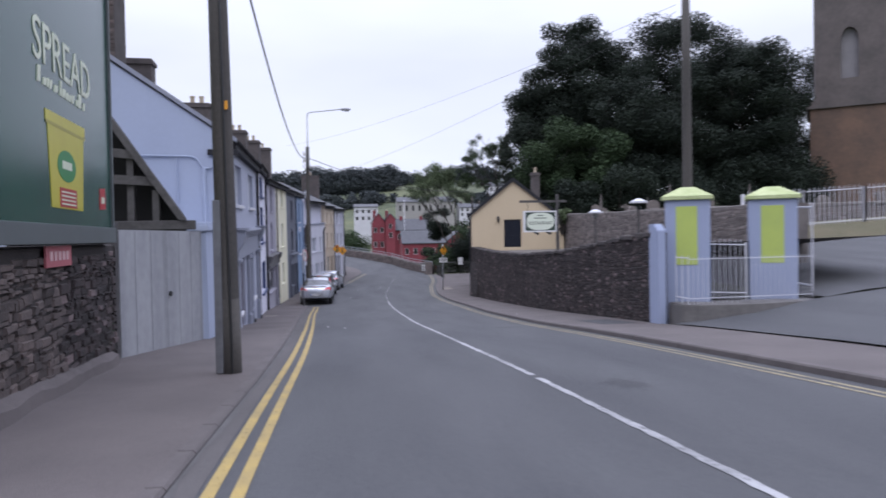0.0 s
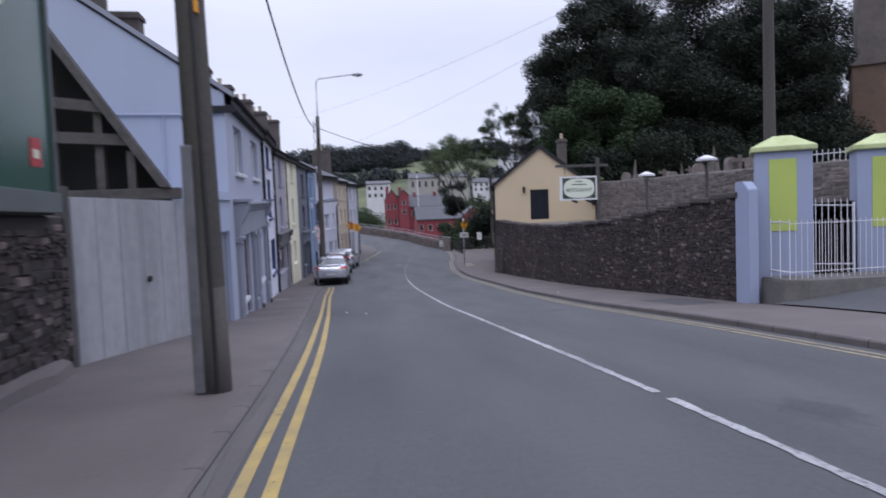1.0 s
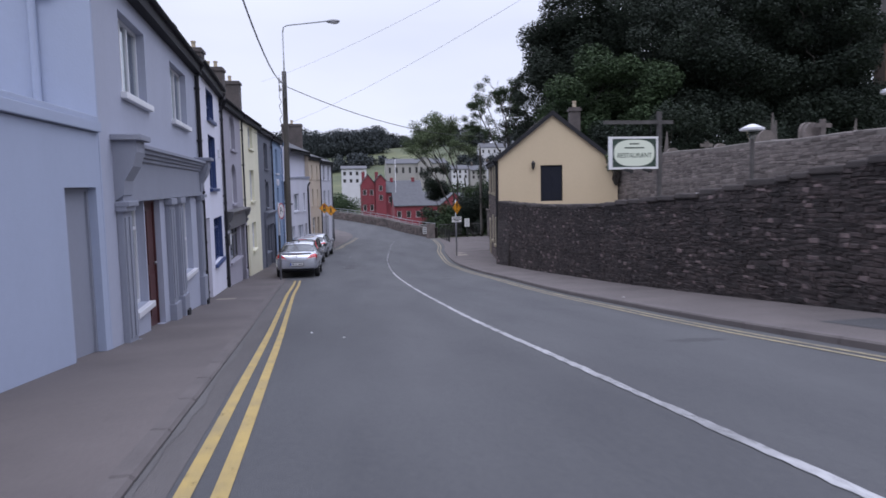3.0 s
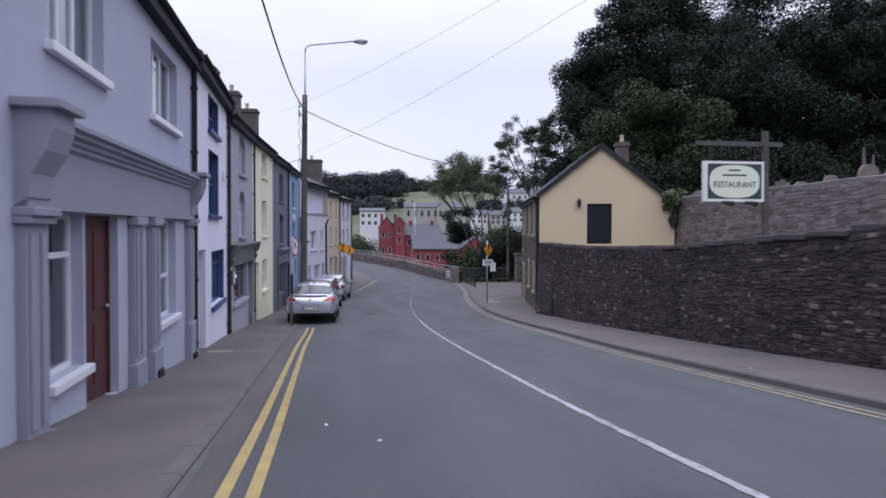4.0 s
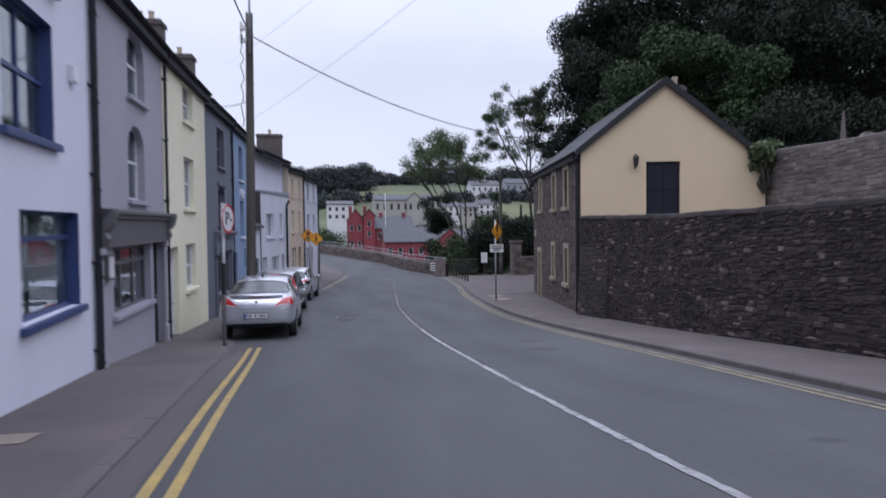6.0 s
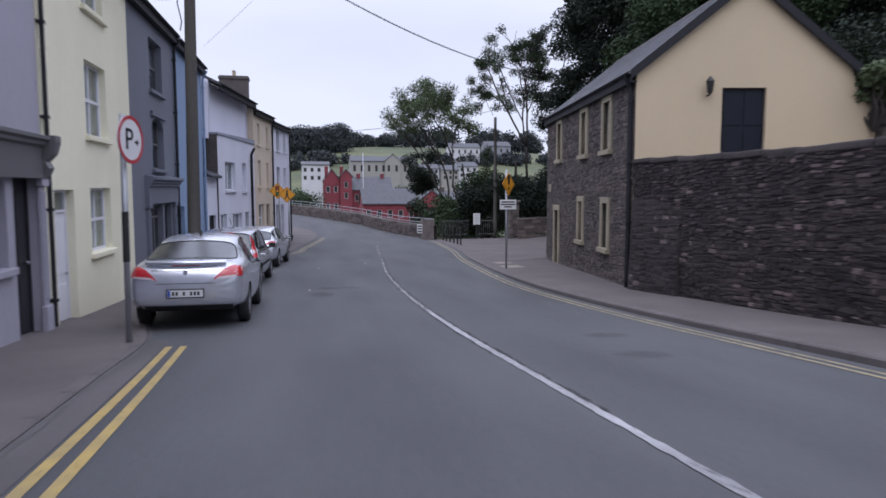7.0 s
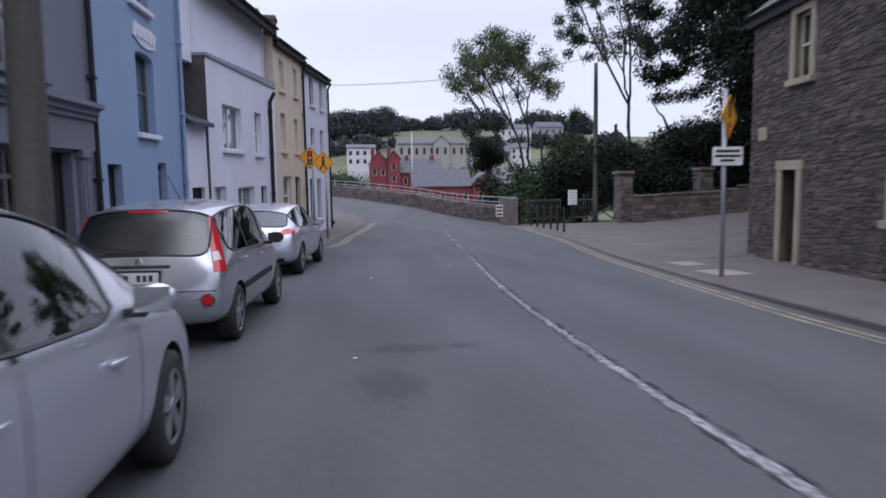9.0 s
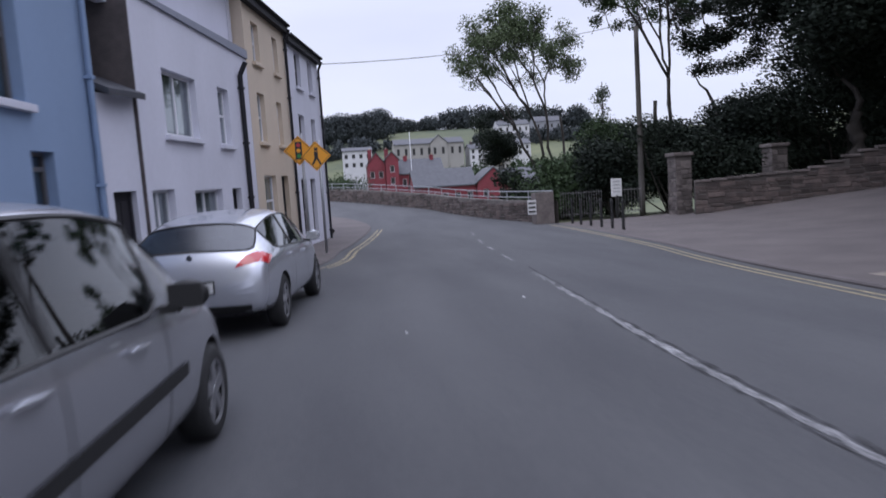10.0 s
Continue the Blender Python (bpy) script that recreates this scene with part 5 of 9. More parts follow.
# ---------------------------------------------------------------- church gate: lavender piers, railings
def gate_pier(x0, x1, y0, y1, z0, z1, label):
    p = thing("gate_pier", pose((x0 + x1) / 2, (y0 + y1) / 2, z0, 0, 0, -30), label, "gate pier", "church gate piers")
    hx, hy, h = (x1 - x0) / 2, (y1 - y0) / 2, z1 - z0
    bm = bmesh.new()
    box(bm, -hx, hx, -hy, hy, -0.8, h, bevel=0.02)
    part("shaft", bm, R_LAVENDER, p)
    bm = bmesh.new()
    box(bm, -hx - 0.08, hx + 0.08, -hy - 0.08, hy + 0.08, h, h + 0.09, bevel=0.02)
    a = [bm.verts.new((sx * (hx + 0.08), sy * (hy + 0.08), h + 0.092)) for sx, sy in ((-1, -1), (1, -1), (1, 1), (-1, 1))]
    b = [bm.verts.new((sx * (hx * 0.32), sy * (hy * 0.32), h + 0.33)) for sx, sy in ((-1, -1), (1, -1), (1, 1), (-1, 1))]
    for i in range(4):
        bm.faces.new((a[i], a[(i + 1) % 4], b[(i + 1) % 4], b[i]))
    bm.faces.new(b)
    bm.faces.new(a[::-1])
    part("cap", bm, LIME_CAP, p, "pale lime-green pyramid cap")
    bm = bmesh.new()
    box(bm, -hx * 0.5, hx * 0.45, -hy - 0.012, -hy, h - 1.6, h - 0.16, bevel=0.004)
    part("panel", bm, LIME, p, "lime-green painted panel")
    return p


gate_pier(8.02, 9.06, 15.67, 16.67, -0.25, 2.2, "lavender pier with a lime-green panel and cap")
gate_pier(10.27, 11.37, 15.67, 16.67, -0.35, 2.2, "wider lavender pier with a lime-green panel and cap")
bm = bmesh.new()
prism(bm, [(15.62, -1.4), (16.1, -1.4), (16.1, 1.62), (15.8, 1.62), (15.62, 1.45)], (7.46, 7.68), swap)
bmesh.ops.bevel(bm, geom=list(bm.edges), offset=0.015, segments=2, affect="EDGES")
structure("wall_buttress", bm, R_LAVENDER, "lavender rendered end pier of the stone wall", "pier")
bm = bmesh.new()
pts = [(7.78, 15.0), (8.1, 14.75), (9.5, 14.75), (11.6, 15.1), (11.6, 15.74), (7.78, 15.74)]
va = [bm.verts.new((x, y, -1.3)) for x, y in pts]
vb = [bm.verts.new((x, y, -0.3)) for x, y in pts]
bm.faces.new(va[::-1])
bm.faces.new(vb)
for i in range(len(pts)):
    bm.faces.new((va[i], va[(i + 1) % 6], vb[(i + 1) % 6], vb[i]))
bmesh.ops.bevel(bm, geom=list(bm.edges), offset=0.03, segments=2, affect="EDGES")
structure("gate_plinth", bm, CONCRETE, "stained concrete plinth below the church gate", "plinth")


def railing(name, p0, p1, height, gap, label, category, r=0.011, group="", rails=(0.12, 0.95), post=0.0, spike=0.0):
    """An iron railing between two points, each bar a part."""
    p0, p1 = Vector(p0), Vector(p1)
    ob = thing(name, Matrix.Translation(p0), label, category, group)
    d = p1 - p0
    n = max(2, int(d.length / gap))
    for s in rails:
        bm = bmesh.new()
        tube(bm, Vector((0, 0, height * s)), d + Vector((0, 0, height * s)), r * 1.3, seg=6)
        part("rail", bm, WHITE_METAL, ob)
    for i in range(n + 1):
        q = d * (i / n)
        bm = bmesh.new()
        rr = post if post and i in (0, n) else r
        tube(bm, q, q + Vector((0, 0, height)), rr, rr, 6)
        if spike and rr == r:
            tube(bm, q + Vector((0, 0, height)), q + Vector((0, 0, height + spike)), r * 1.4, 0.002, 6)
        part("post" if rr != r else "bar", bm, WHITE_METAL, ob)
    return ob


railing("church_gate", (8.95, 15.9, -0.28), (9.93, 15.9, -0.32), 1.45, 0.13, "white iron bar gate between the lavender piers", "gate", spike=0.08, post=0.03)
railing("plinth_railing", (7.95, 15.05, -0.3), (7.95, 15.65, -0.3), 1.15, 0.2, "low white railing on the plinth", "railing")
railing("plinth_railing", (7.95, 15.05, -0.3), (11.3, 15.3, -0.3), 1.12, 0.125, "low white railing on the plinth", "railing", r=0.006)
railing("church_railing", (11.6, 17.5, -0.2), (11.75, 15.9, -0.3), 2.4, 0.5, "white iron railing beside the pier", "railing", r=0.02)

# side entrance that climbs to the church
def forecourt(x, y):
    """Tarmac apron: level with the footpath at the road, climbing to the right and back."""
    back = max(0.0, min(1.0, (x - 8.0) / 5))
    return street(min(y, 15.0) * (1 - back) + 9 * back) + 0.1 + max(0, x - 8.0) * 0.055 + max(0, y - 13) * 0.045 * back


bm = bmesh.new()
edge = lambda y: right_limit(y) - 0.05
sheet(bm, [between(edge, lambda y: 45.0, s) for s in (0, 0.05, 0.1, 0.18, 0.3, 0.5, 0.75, 1.0)], spaced(-40, 15.0, 1.2), forecourt)
structure("church_forecourt", bm, ASPHALT, "tarmac entrance sloping up towards the church", "forecourt", smooth=True)
bm = bmesh.new()
sheet(bm, [(lambda y, v=v: v) for v in (11.45, 12.5, 14.3, 18, 24, 32, 45)], spaced(15.0, 27.0, 1.5), lambda x, y: forecourt(x, y) if x > 11.5 else forecourt(x, 15.0))
structure("church_drive", bm, ASPHALT, "tarmac drive climbing behind the gate piers", "drive", smooth=True)
bm = bmesh.new()
sheet(bm, [(lambda y, v=v: v) for v in (14.7, 18, 24, 32, 45)], [26.9, 27.5, 28.2, 29.5, 31.0], lambda x, y: forecourt(x, 27) - 0.04 + min(0.75, (y - 26.9) * 0.5))
structure("grass_bank", bm, surface("dry_grass", (0.125, 0.105, 0.065), (0.075, 0.075, 0.04), 0.95, grain=15, stain=0.8, amount=0.9, bump=0.4), "dry grass bank below the white church railing", "grass", smooth=True)
for x0, x1 in ((17.5, 20.5), (20.5, 23.5), (23.5, 26.5), (26.5, 29.5)):
    railing("church_railing", (x0, 28.3, forecourt(x0, 27) + 0.5), (x1, 28.3, forecourt(x1, 27) + 0.5), 1.75, 0.25, "white iron railing along the grass bank", "railing", group="railings of the churchyard", r=0.016, post=0.09, spike=0.1)

# church tower far behind
tower = thing("church_tower", pose(42.6, 58, 0, 0, 0, -36), "massive sandstone church tower with a lancet opening", "church tower")
bm = bmesh.new()
box(bm, 0, 8.4, 0, 8.4, 0, 12.6, bevel=0.05)
part("lower_stage", bm, CHURCH_STONE, tower)
bm = bmesh.new()
prism(bm, [(-0.15, 12.6), (-0.3, 12.9), (0.4, 13.5), (8.8, 13.5), (8.8, 12.6)], (-0.2, 8.6))
part("string_course", bm, CHURCH_GREY, tower)
bm = bmesh.new()
wall_with_holes(bm, 8.0, 13.5, 28, [(2.5, 3.9, 15.2, 19.8)], thick=0.7, u0=0.4)
arch_spandrels(bm, 2.5, 3.9, 19.8, 1.2, depth=0.6)
part("belfry", bm, CHURCH_GREY, tower)
for y0, x0, x1 in ((0.71, 0.4, 1.1), (0.71, 7.3, 8.0)):
    bm = bmesh.new()
    box(bm, x0, x1, y0, 8.0, 13.5, 28)
    part("belfry_side", bm, CHURCH_GREY, tower)
bm = bmesh.new()
box(bm, 2.4, 4.0, 0.55, 0.69, 15.1, 21.2)
part("lancet_boarding", bm, surface("pale_lancet_board", (0.22, 0.21, 0.22), (0.15, 0.14, 0.15), 0.8, grain=6, stain=1), tower, "pale boarded lancet")
bm = bmesh.new()
box(bm, 1.2, 7.2, 7.2, 7.8, 13.5, 28)
part("belfry_side", bm, CHURCH_GREY, tower)

# ---------------------------------------------------------------- left side: billboard, wall, gate, shed
WL_A, WL_B = (-3.2, -14.0), (-3.2, 6.3)
WL_C = (-3.87, 12.15)
left_wall = thing("wall_billboard", None, "dark rubble-stone wall below the billboard", "stone wall", kind="structure")
for k, (a, b) in enumerate(((WL_A, WL_B), (WL_B, WL_C))):
    m, ln = front_frame(a, b)
    y_at = lambda x, a=a, b=b, ln=ln: a[1] + (b[1] - a[1]) * x / ln
    lo = lambda x, f=y_at: street(f(x)) + 0.02
    hi = lambda x: 1.35
    bm = bmesh.new()
    wall_body(bm, ln, lo, hi, 0.5)
    part("wall_core", bm, MORTAR, left_wall, m=m)
    rubble_face(left_wall, m, ln, lo, hi, BROWN_STONE, STONE_PIECE if k else None, lambda x, z: x > 3.0, seed=20 + k, course=(0.05, 0.15), run=(0.12, 0.42), proud=0.05)

m, ln = front_frame(WL_B, WL_C)
board = thing("billboard", m, "large dark green advertising billboard for a spread, in a grey frame", "billboard")
b0, b1, bz0, bz1 = -0.7, 5.3, 1.64, 5.4
bm = bmesh.new()
box(bm, b0, b1, -0.10, 0.04, bz0, bz1)
part("poster", bm, surface("poster_green", (0.018, 0.075, 0.055), (0.012, 0.05, 0.042), 0.22, grain=2, stain=0.6, amount=0.8, bump=0.03), board, "dark green printed poster")
bm = bmesh.new()
box(bm, b0 - 0.02, b1 + 0.09, -0.16, 0.08, bz0 - 0.24, bz0 - 0.002, bevel=0.01)
box(bm, b1 + 0.003, b1 + 0.08, -0.14, 0.08, bz0, bz1, bevel=0.01)
box(bm, b0 - 0.02, b1 + 0.09, -0.14, 0.08, bz1 + 0.002, bz1 + 0.1, bevel=0.01)
part("frame", bm, surface("billboard_frame_grey", (0.10, 0.115, 0.115), (0.06, 0.07, 0.07), 0.6), board)

# yard gate and open shed behind it
m, lg = front_frame((-3.85, 12.24), (-3.3, 16.12))
gate = thing("yard_gate", m, "tall pair of weathered grey sheet-metal yard gates", "gate")
for k in range(2):
    leaf = part("gate_leaf", bmesh.new(), GATE_SHEET, gate)
    bm = bmesh.new()
    u0, u1 = k * lg / 2 + 0.02, (k + 1) * lg / 2 - 0.015
    box(bm, u0, u1, 0.0, 0.03, -1.0 if k else -0.75, 1.62)
    for s in (0.02, 0.33, 0.66, 0.96):
        u = u0 + (u1 - u0) * s
        box(bm, u, u + 0.03, -0.012, 0.0, -0.95 if k else -0.7, 1.6)
    bm.to_mesh(leaf.data)
    bm.free()
bm = bmesh.new()
tube(bm, (lg / 2 + 0.12, -0.02, 0.35), (lg / 2 + 0.12, -0.06, 0.35), 0.05, 0.05, 10)
part("lock", bm, SIGN_BLACK, gate)
bm = bmesh.new()
box(bm, -0.12, 0.0, -0.03, 0.1, -1.0, 1.75)
part("gate_post", bm, OLD_WOOD, gate)

shed = thing("open_shed", pose(0, 0, 0), "ruinous open-ended timber shed with a sloping roof", "shed")
SLOPE = 1.5
roof_at = lambda x: 1.97 + (-3.62 - x) * SLOPE
# roof underside takes the same near-black gloom colour
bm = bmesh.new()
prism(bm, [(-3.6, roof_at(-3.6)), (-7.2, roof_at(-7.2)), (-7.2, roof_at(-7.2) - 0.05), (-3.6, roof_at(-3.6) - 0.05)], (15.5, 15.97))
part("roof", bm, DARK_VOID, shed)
bm = bmesh.new()
box(bm, -7.2, -3.3, 15.5, 15.66, 1.66, 1.86, bevel=0.02)
part("tie_beam", bm, OLD_WOOD, shed)
bm = bmesh.new()
prism(bm, [(-3.45, 1.87), (-7.2, roof_at(-7.2) + 0.1), (-7.2, roof_at(-7.2) - 0.16), (-3.62, 1.87)], (15.42, 15.5))
part("rafter", bm, OLD_WOOD, shed)
for z, lean in ((2.62, 0.06), (3.2, 0.1)):
    bm = bmesh.new()
    x1 = -3.72 - (z - 1.97) / SLOPE
    prism(bm, [(-7.1, z + lean * 3), (x1, z), (x1 - 0.1, z + 0.2), (-7.1, z + 0.2 + lean * 3)], (15.5, 15.58))
    part("board", bm, OLD_WOOD, shed)
for x in (-4.2, -4.72, -5.5):
    bm = bmesh.new()
    box(bm, x, x + 0.14, 15.59, 15.72, 1.86, roof_at(x + 0.14) - 0.1)
    part("stud", bm, OLD_WOOD, shed)
# black sheets close the shed and stand in for its deep shade
bm = bmesh.new()
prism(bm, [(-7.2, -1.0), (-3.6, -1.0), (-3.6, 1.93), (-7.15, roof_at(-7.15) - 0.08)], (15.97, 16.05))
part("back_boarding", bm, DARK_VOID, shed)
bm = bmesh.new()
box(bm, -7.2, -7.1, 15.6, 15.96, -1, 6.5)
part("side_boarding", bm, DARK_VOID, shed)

# what is printed on the billboard
face = Matrix.Translation((0, -0.104, 0)) @ Matrix.Rotation(math.pi / 2, 4, "X")
POSTER_CREAM = surface("poster_cream", (0.62, 0.66, 0.5), (0.5, 0.55, 0.4), 0.4, bump=0.0)
POSTER_GOLD = surface("poster_gold", (0.50, 0.46, 0.06), (0.42, 0.36, 0.05), 0.4, grain=4, stain=1.5, bump=0.0)
POSTER_RED = surface("poster_red", (0.40, 0.03, 0.035), (0.3, 0.02, 0.03), 0.4, bump=0.0)
POSTER_LEAF = surface("poster_leaf_green", (0.03, 0.22, 0.06), (0.02, 0.15, 0.05), 0.4, bump=0.0)
letters = lettering("SPREAD", 0.7, POSTER_CREAM, board, Matrix.Translation((3.02, -0.106, 3.68)) @ Matrix.Rotation(math.pi / 2, 4, "X") @ Matrix.Rotation(radians(-1.5), 4, "Z"), squeeze=0.98)
# a brush-script line below it, too small to read
rnd = random.Random(12)
u = 1.95
while u < 3.85:
    w = rnd.uniform(0.06, 0.13)
    bm = bmesh.new()
    tall = rnd.choice((0.1, 0.12, 0.2))
    prism(bm, [(u, 3.24), (u + w, 3.25), (u + w + 0.03, 3.24 + tall), (u + 0.03, 3.23 + tall)], (-0.112, -0.1))
    part("script_line", bm, POSTER_CREAM, board)
    u += w + rnd.choice((0.03, 0.03, 0.1))
bm = bmesh.new()
prism(bm, [(2.2, 2.98), (2.2, 2.86), (2.26, 2.84), (2.36, 1.84), (3.68, 1.84), (3.78, 2.86), (3.85, 2.88), (3.85, 3.0)], (-0.108, -0.1))
tub = part("tub_picture", bm, POSTER_GOLD, board, "printed picture of a golden tub")
bm = bmesh.new()
box(bm, 2.2, 3.85, -0.1105, -0.1085, 2.82, 2.86)
part("tub_rim", bm, surface("poster_gold_shade", (0.34, 0.3, 0.04), (0.28, 0.24, 0.03), 0.4, bump=0.0), tub)
bm = bmesh.new()
box(bm, 2.66, 3.38, -0.112, -0.108, 1.86, 2.1)
part("tub_band", bm, POSTER_RED, tub)
for z in (1.89, 1.94, 1.99, 2.04):
    bm = bmesh.new()
    box(bm, 2.72, 3.32, -0.115, -0.112, z, z + 0.02)
    part("tub_writing", bm, POSTER_CREAM, tub)
bm = bmesh.new()
k = 20
c = (2.98, 2.38)
prism(bm, [(c[0] + 0.39 * math.cos(2 * math.pi * i / k), c[1] + 0.2 * math.sin(2 * math.pi * i / k)) for i in range(k)], (-0.112, -0.108))
part("tub_badge", bm, POSTER_LEAF, tub)
bm = bmesh.new()
box(bm, c[0] - 0.2, c[0] + 0.2, -0.115, -0.112, c[1] - 0.04, c[1] + 0.06)
part("badge_writing", bm, POSTER_CREAM, tub)
bm = bmesh.new()
prism(bm, [(4.6, 1.9), (4.94, 1.92), (4.92, 2.24), (4.62, 2.22)], (-0.11, -0.1))
part("corner_badge", bm, POSTER_RED, board)
bm = bmesh.new()
box(bm, 4.68, 4.86, -0.113, -0.11, 2.0, 2.1)
part("badge_writing", bm, POSTER_CREAM, board)
plate = thing("red_plate", front_frame(WL_B, WL_C)[0] @ Matrix.Translation((2.72, -0.07, 1.25)), "small faded red enamel plate on the stone wall", "plate")
bm = bmesh.new()
box(bm, -0.5, 0.5, 0.0, 0.03, -0.13, 0.13, bevel=0.008)
part("panel", bm, surface("faded_red_enamel", (0.42, 0.12, 0.14), (0.3, 0.09, 0.1), 0.5), plate)
for i in range(5):
    bm = bmesh.new()
    box(bm, -0.38 + i * 0.16, -0.28 + i * 0.16, -0.006, 0.0, -0.05, 0.06)
    part("writing_bar", bm, surface("faded_pink", (0.6, 0.4, 0.4), bump=0) if i == 0 else bpy.data.materials["faded_pink"], plate)

GREY_SHEET = surface("weathered_zinc", (0.20, 0.205, 0.215), (0.12, 0.12, 0.13), 0.6, grain=10, stain=2, amount=0.9, bump=0.05, metal=0.3)
# ---------------------------------------------------------------- poles, lamps and wires
def wood_pole(x, y, z0, z1, r0, r1, label, lean=(0.0, 0.0)):
    p = thing("utility_pole", Matrix.Translation((x, y, z0)), label, "utility pole", "wooden utility poles")
    bm = bmesh.new()
    h = z1 - z0
    for i in range(8):
        a, b = i / 8, (i + 1) / 8
        tube(bm, (lean[0] * a, lean[1] * a, h * a - (0.4 if i == 0 else 0)), (lean[0] * b, lean[1] * b, h * b), r0 + (r1 - r0) * a, r0 + (r1 - r0) * b, 16, caps=i in (0, 7))
    bmesh.ops.remove_doubles(bm, verts=bm.verts, dist=1e-4)
    part("shaft", bm, WOOD_POLE, p, smooth=True)
    return p


pole_near = wood_pole(-1.6, 9.98, -0.45, 7.8, 0.16, 0.115, "thick weathered wooden utility pole with a steel cable guard", lean=(-0.1, 0))
bm = bmesh.new()
box(bm, -0.172, -0.07, -0.17, -0.07, 0.0, 2.42, bevel=0.015)
part("cable_guard", bm, GREY_SHEET, pole_near, "pale galvanised cable guard")
bm = bmesh.new()
box(bm, 0.0, 0.06, -0.14, -0.11, 3.68, 3.8)
part("tag", bm, SIGN_AMBER, pole_near, "small yellow tag")
bm = bmesh.new()
tube(bm, (0.05, -0.16, 0.0), (-0.04, -0.13, 7.2), 0.018, 0.018, 6)
part("cable", bm, SIGN_BLACK, pole_near)

pole_lamp = wood_pole(-2.85, 45.4, -2.5, 7.45, 0.16, 0.115, "tall wooden pole carrying a street lamp and cables", lean=(0.06, 0))
bm = bmesh.new()
tube(bm, (0.08, -0.14, 8.6), (0.08, -0.14, 11.85), 0.04, 0.035, 8)
pts = [Vector((0.08, -0.14, 11.85)), Vector((0.12, -0.15, 12.11)), Vector((0.32, -0.2, 12.2)), Vector((2.35, -0.6, 12.34))]
tube_path(bm, pts, 0.033, 8)
arm = part("lamp_arm", bm, GALV, pole_lamp, "thin curved galvanised lamp arm", smooth=True)
bm = bmesh.new()
bmesh.ops.create_uvsphere(bm, u_segments=14, v_segments=8, radius=0.5, matrix=Matrix.Translation((2.6, -0.64, 12.32)) @ Matrix.Rotation(radians(-10), 4, "Z") @ Matrix.Diagonal((0.72, 0.3, 0.2, 1)))
head = part("lantern_head", bm, surface("lantern_grey", (0.3, 0.3, 0.32), bump=0), arm, "grey cobra-head lantern", smooth=True)
bm = bmesh.new()
bmesh.ops.create_uvsphere(bm, u_segments=12, v_segments=6, radius=0.4, matrix=Matrix.Translation((2.66, -0.65, 12.26)) @ Matrix.Diagonal((0.6, 0.28, 0.2, 1)))
part("lantern_bowl", bm, BLIND, arm, "pale diffuser bowl", smooth=True)
rnd = random.Random(9)
for z in (9.4, 9.0):
    bm = bmesh.new()
    box(bm, -0.22, -0.02, -0.08, 0.08, z, z + 0.12)
    tube(bm, (-0.2, 0, z - 0.05), (-0.2, 0, z + 0.25), 0.045, 0.045, 8)
    part("insulator", bm, BLIND, pole_lamp)
bm = bmesh.new()
prev = Vector((-0.2, -0.12, 9.3))
for i in range(14):
    q = Vector((-0.16 + rnd.uniform(-0.07, 0.07), -0.14, 9.3 - (i + 1) * 0.22))
    tube(bm, prev, q, 0.014, 0.014, 5)
    prev = q
part("hanging_cable", bm, SIGN_BLACK, pole_lamp)
wood_pole(9.7, 18.4, 0.5, 8.05, 0.15, 0.11, "weathered wooden pole behind the church gate")
wood_pole(13.36, 74.44, -2.65, 5.8, 0.14, 0.1, "slim wooden pole beside the park gate")


def wire(p0, p1, sag, r=0.014, label="thin black overhead cable between poles"):
    bm = bmesh.new()
    p0, p1 = Vector(p0), Vector(p1)
    pts = [p0.lerp(p1, i / 16) - Vector((0, 0, sag * 4 * (i / 16) * (1 - i / 16))) for i in range(17)]
    tube_path(bm, pts, r, 5)
    return tagged(part("overhead_cable", bm, SIGN_BLACK, None, label), category="cable", group="overhead cables")


wire((-1.68, 9.98, 6.9), (-2.8, 45.4, 6.85), 1.5, 0.022)
wire((-2.8, 45.4, 6.75), (9.7, 55.6, 5.1), 0.65, 0.02)
wire((-2.85, 45.4, 4.6), (-4.15, 43.5, 4.2), 0.2, 0.012)
wire((-0.95, 71.6, 4.05), (15.6, 79, 7.2), 0.4, 0.014)
wire((9.4, 18.4, 7.9), (-5.5, 60, 9.5), 0.6, 0.005)
wire((9.4, 18.4, 7.7), (-4.0, 57, 6.0), 0.6, 0.005)

# ---------------------------------------------------------------- signs
def sign_post(name, x, y, z0, z1, r, label, category, mat=GALV, group=""):
    s = thing(name, Matrix.Translation((x, y, z0)), label, category, group)
    bm = bmesh.new()
    tube(bm, (0, 0, -0.3), (0, 0, z1 - z0), r, r, 12)
    part("post", bm, mat, s, smooth=True)
    return s


def disc(bm, r, y0, y1, m, k=32, inner=0.0):
    if not inner:
        prism(bm, [(r * math.cos(2 * math.pi * i / k), r * math.sin(2 * math.pi * i / k)) for i in range(k)], (y0, y1), m)
        return
    for i in range(k):
        a, b = 2 * math.pi * i / k, 2 * math.pi * (i + 1) / k
        prism(bm, [(r * math.cos(a), r * math.sin(a)), (r * math.cos(b), r * math.sin(b)), (inner * math.cos(b), inner * math.sin(b)), (inner * math.cos(a), inner * math.sin(a))], (y0, y1), m)
    bmesh.ops.remove_doubles(bm, verts=bm.verts, dist=1e-4)


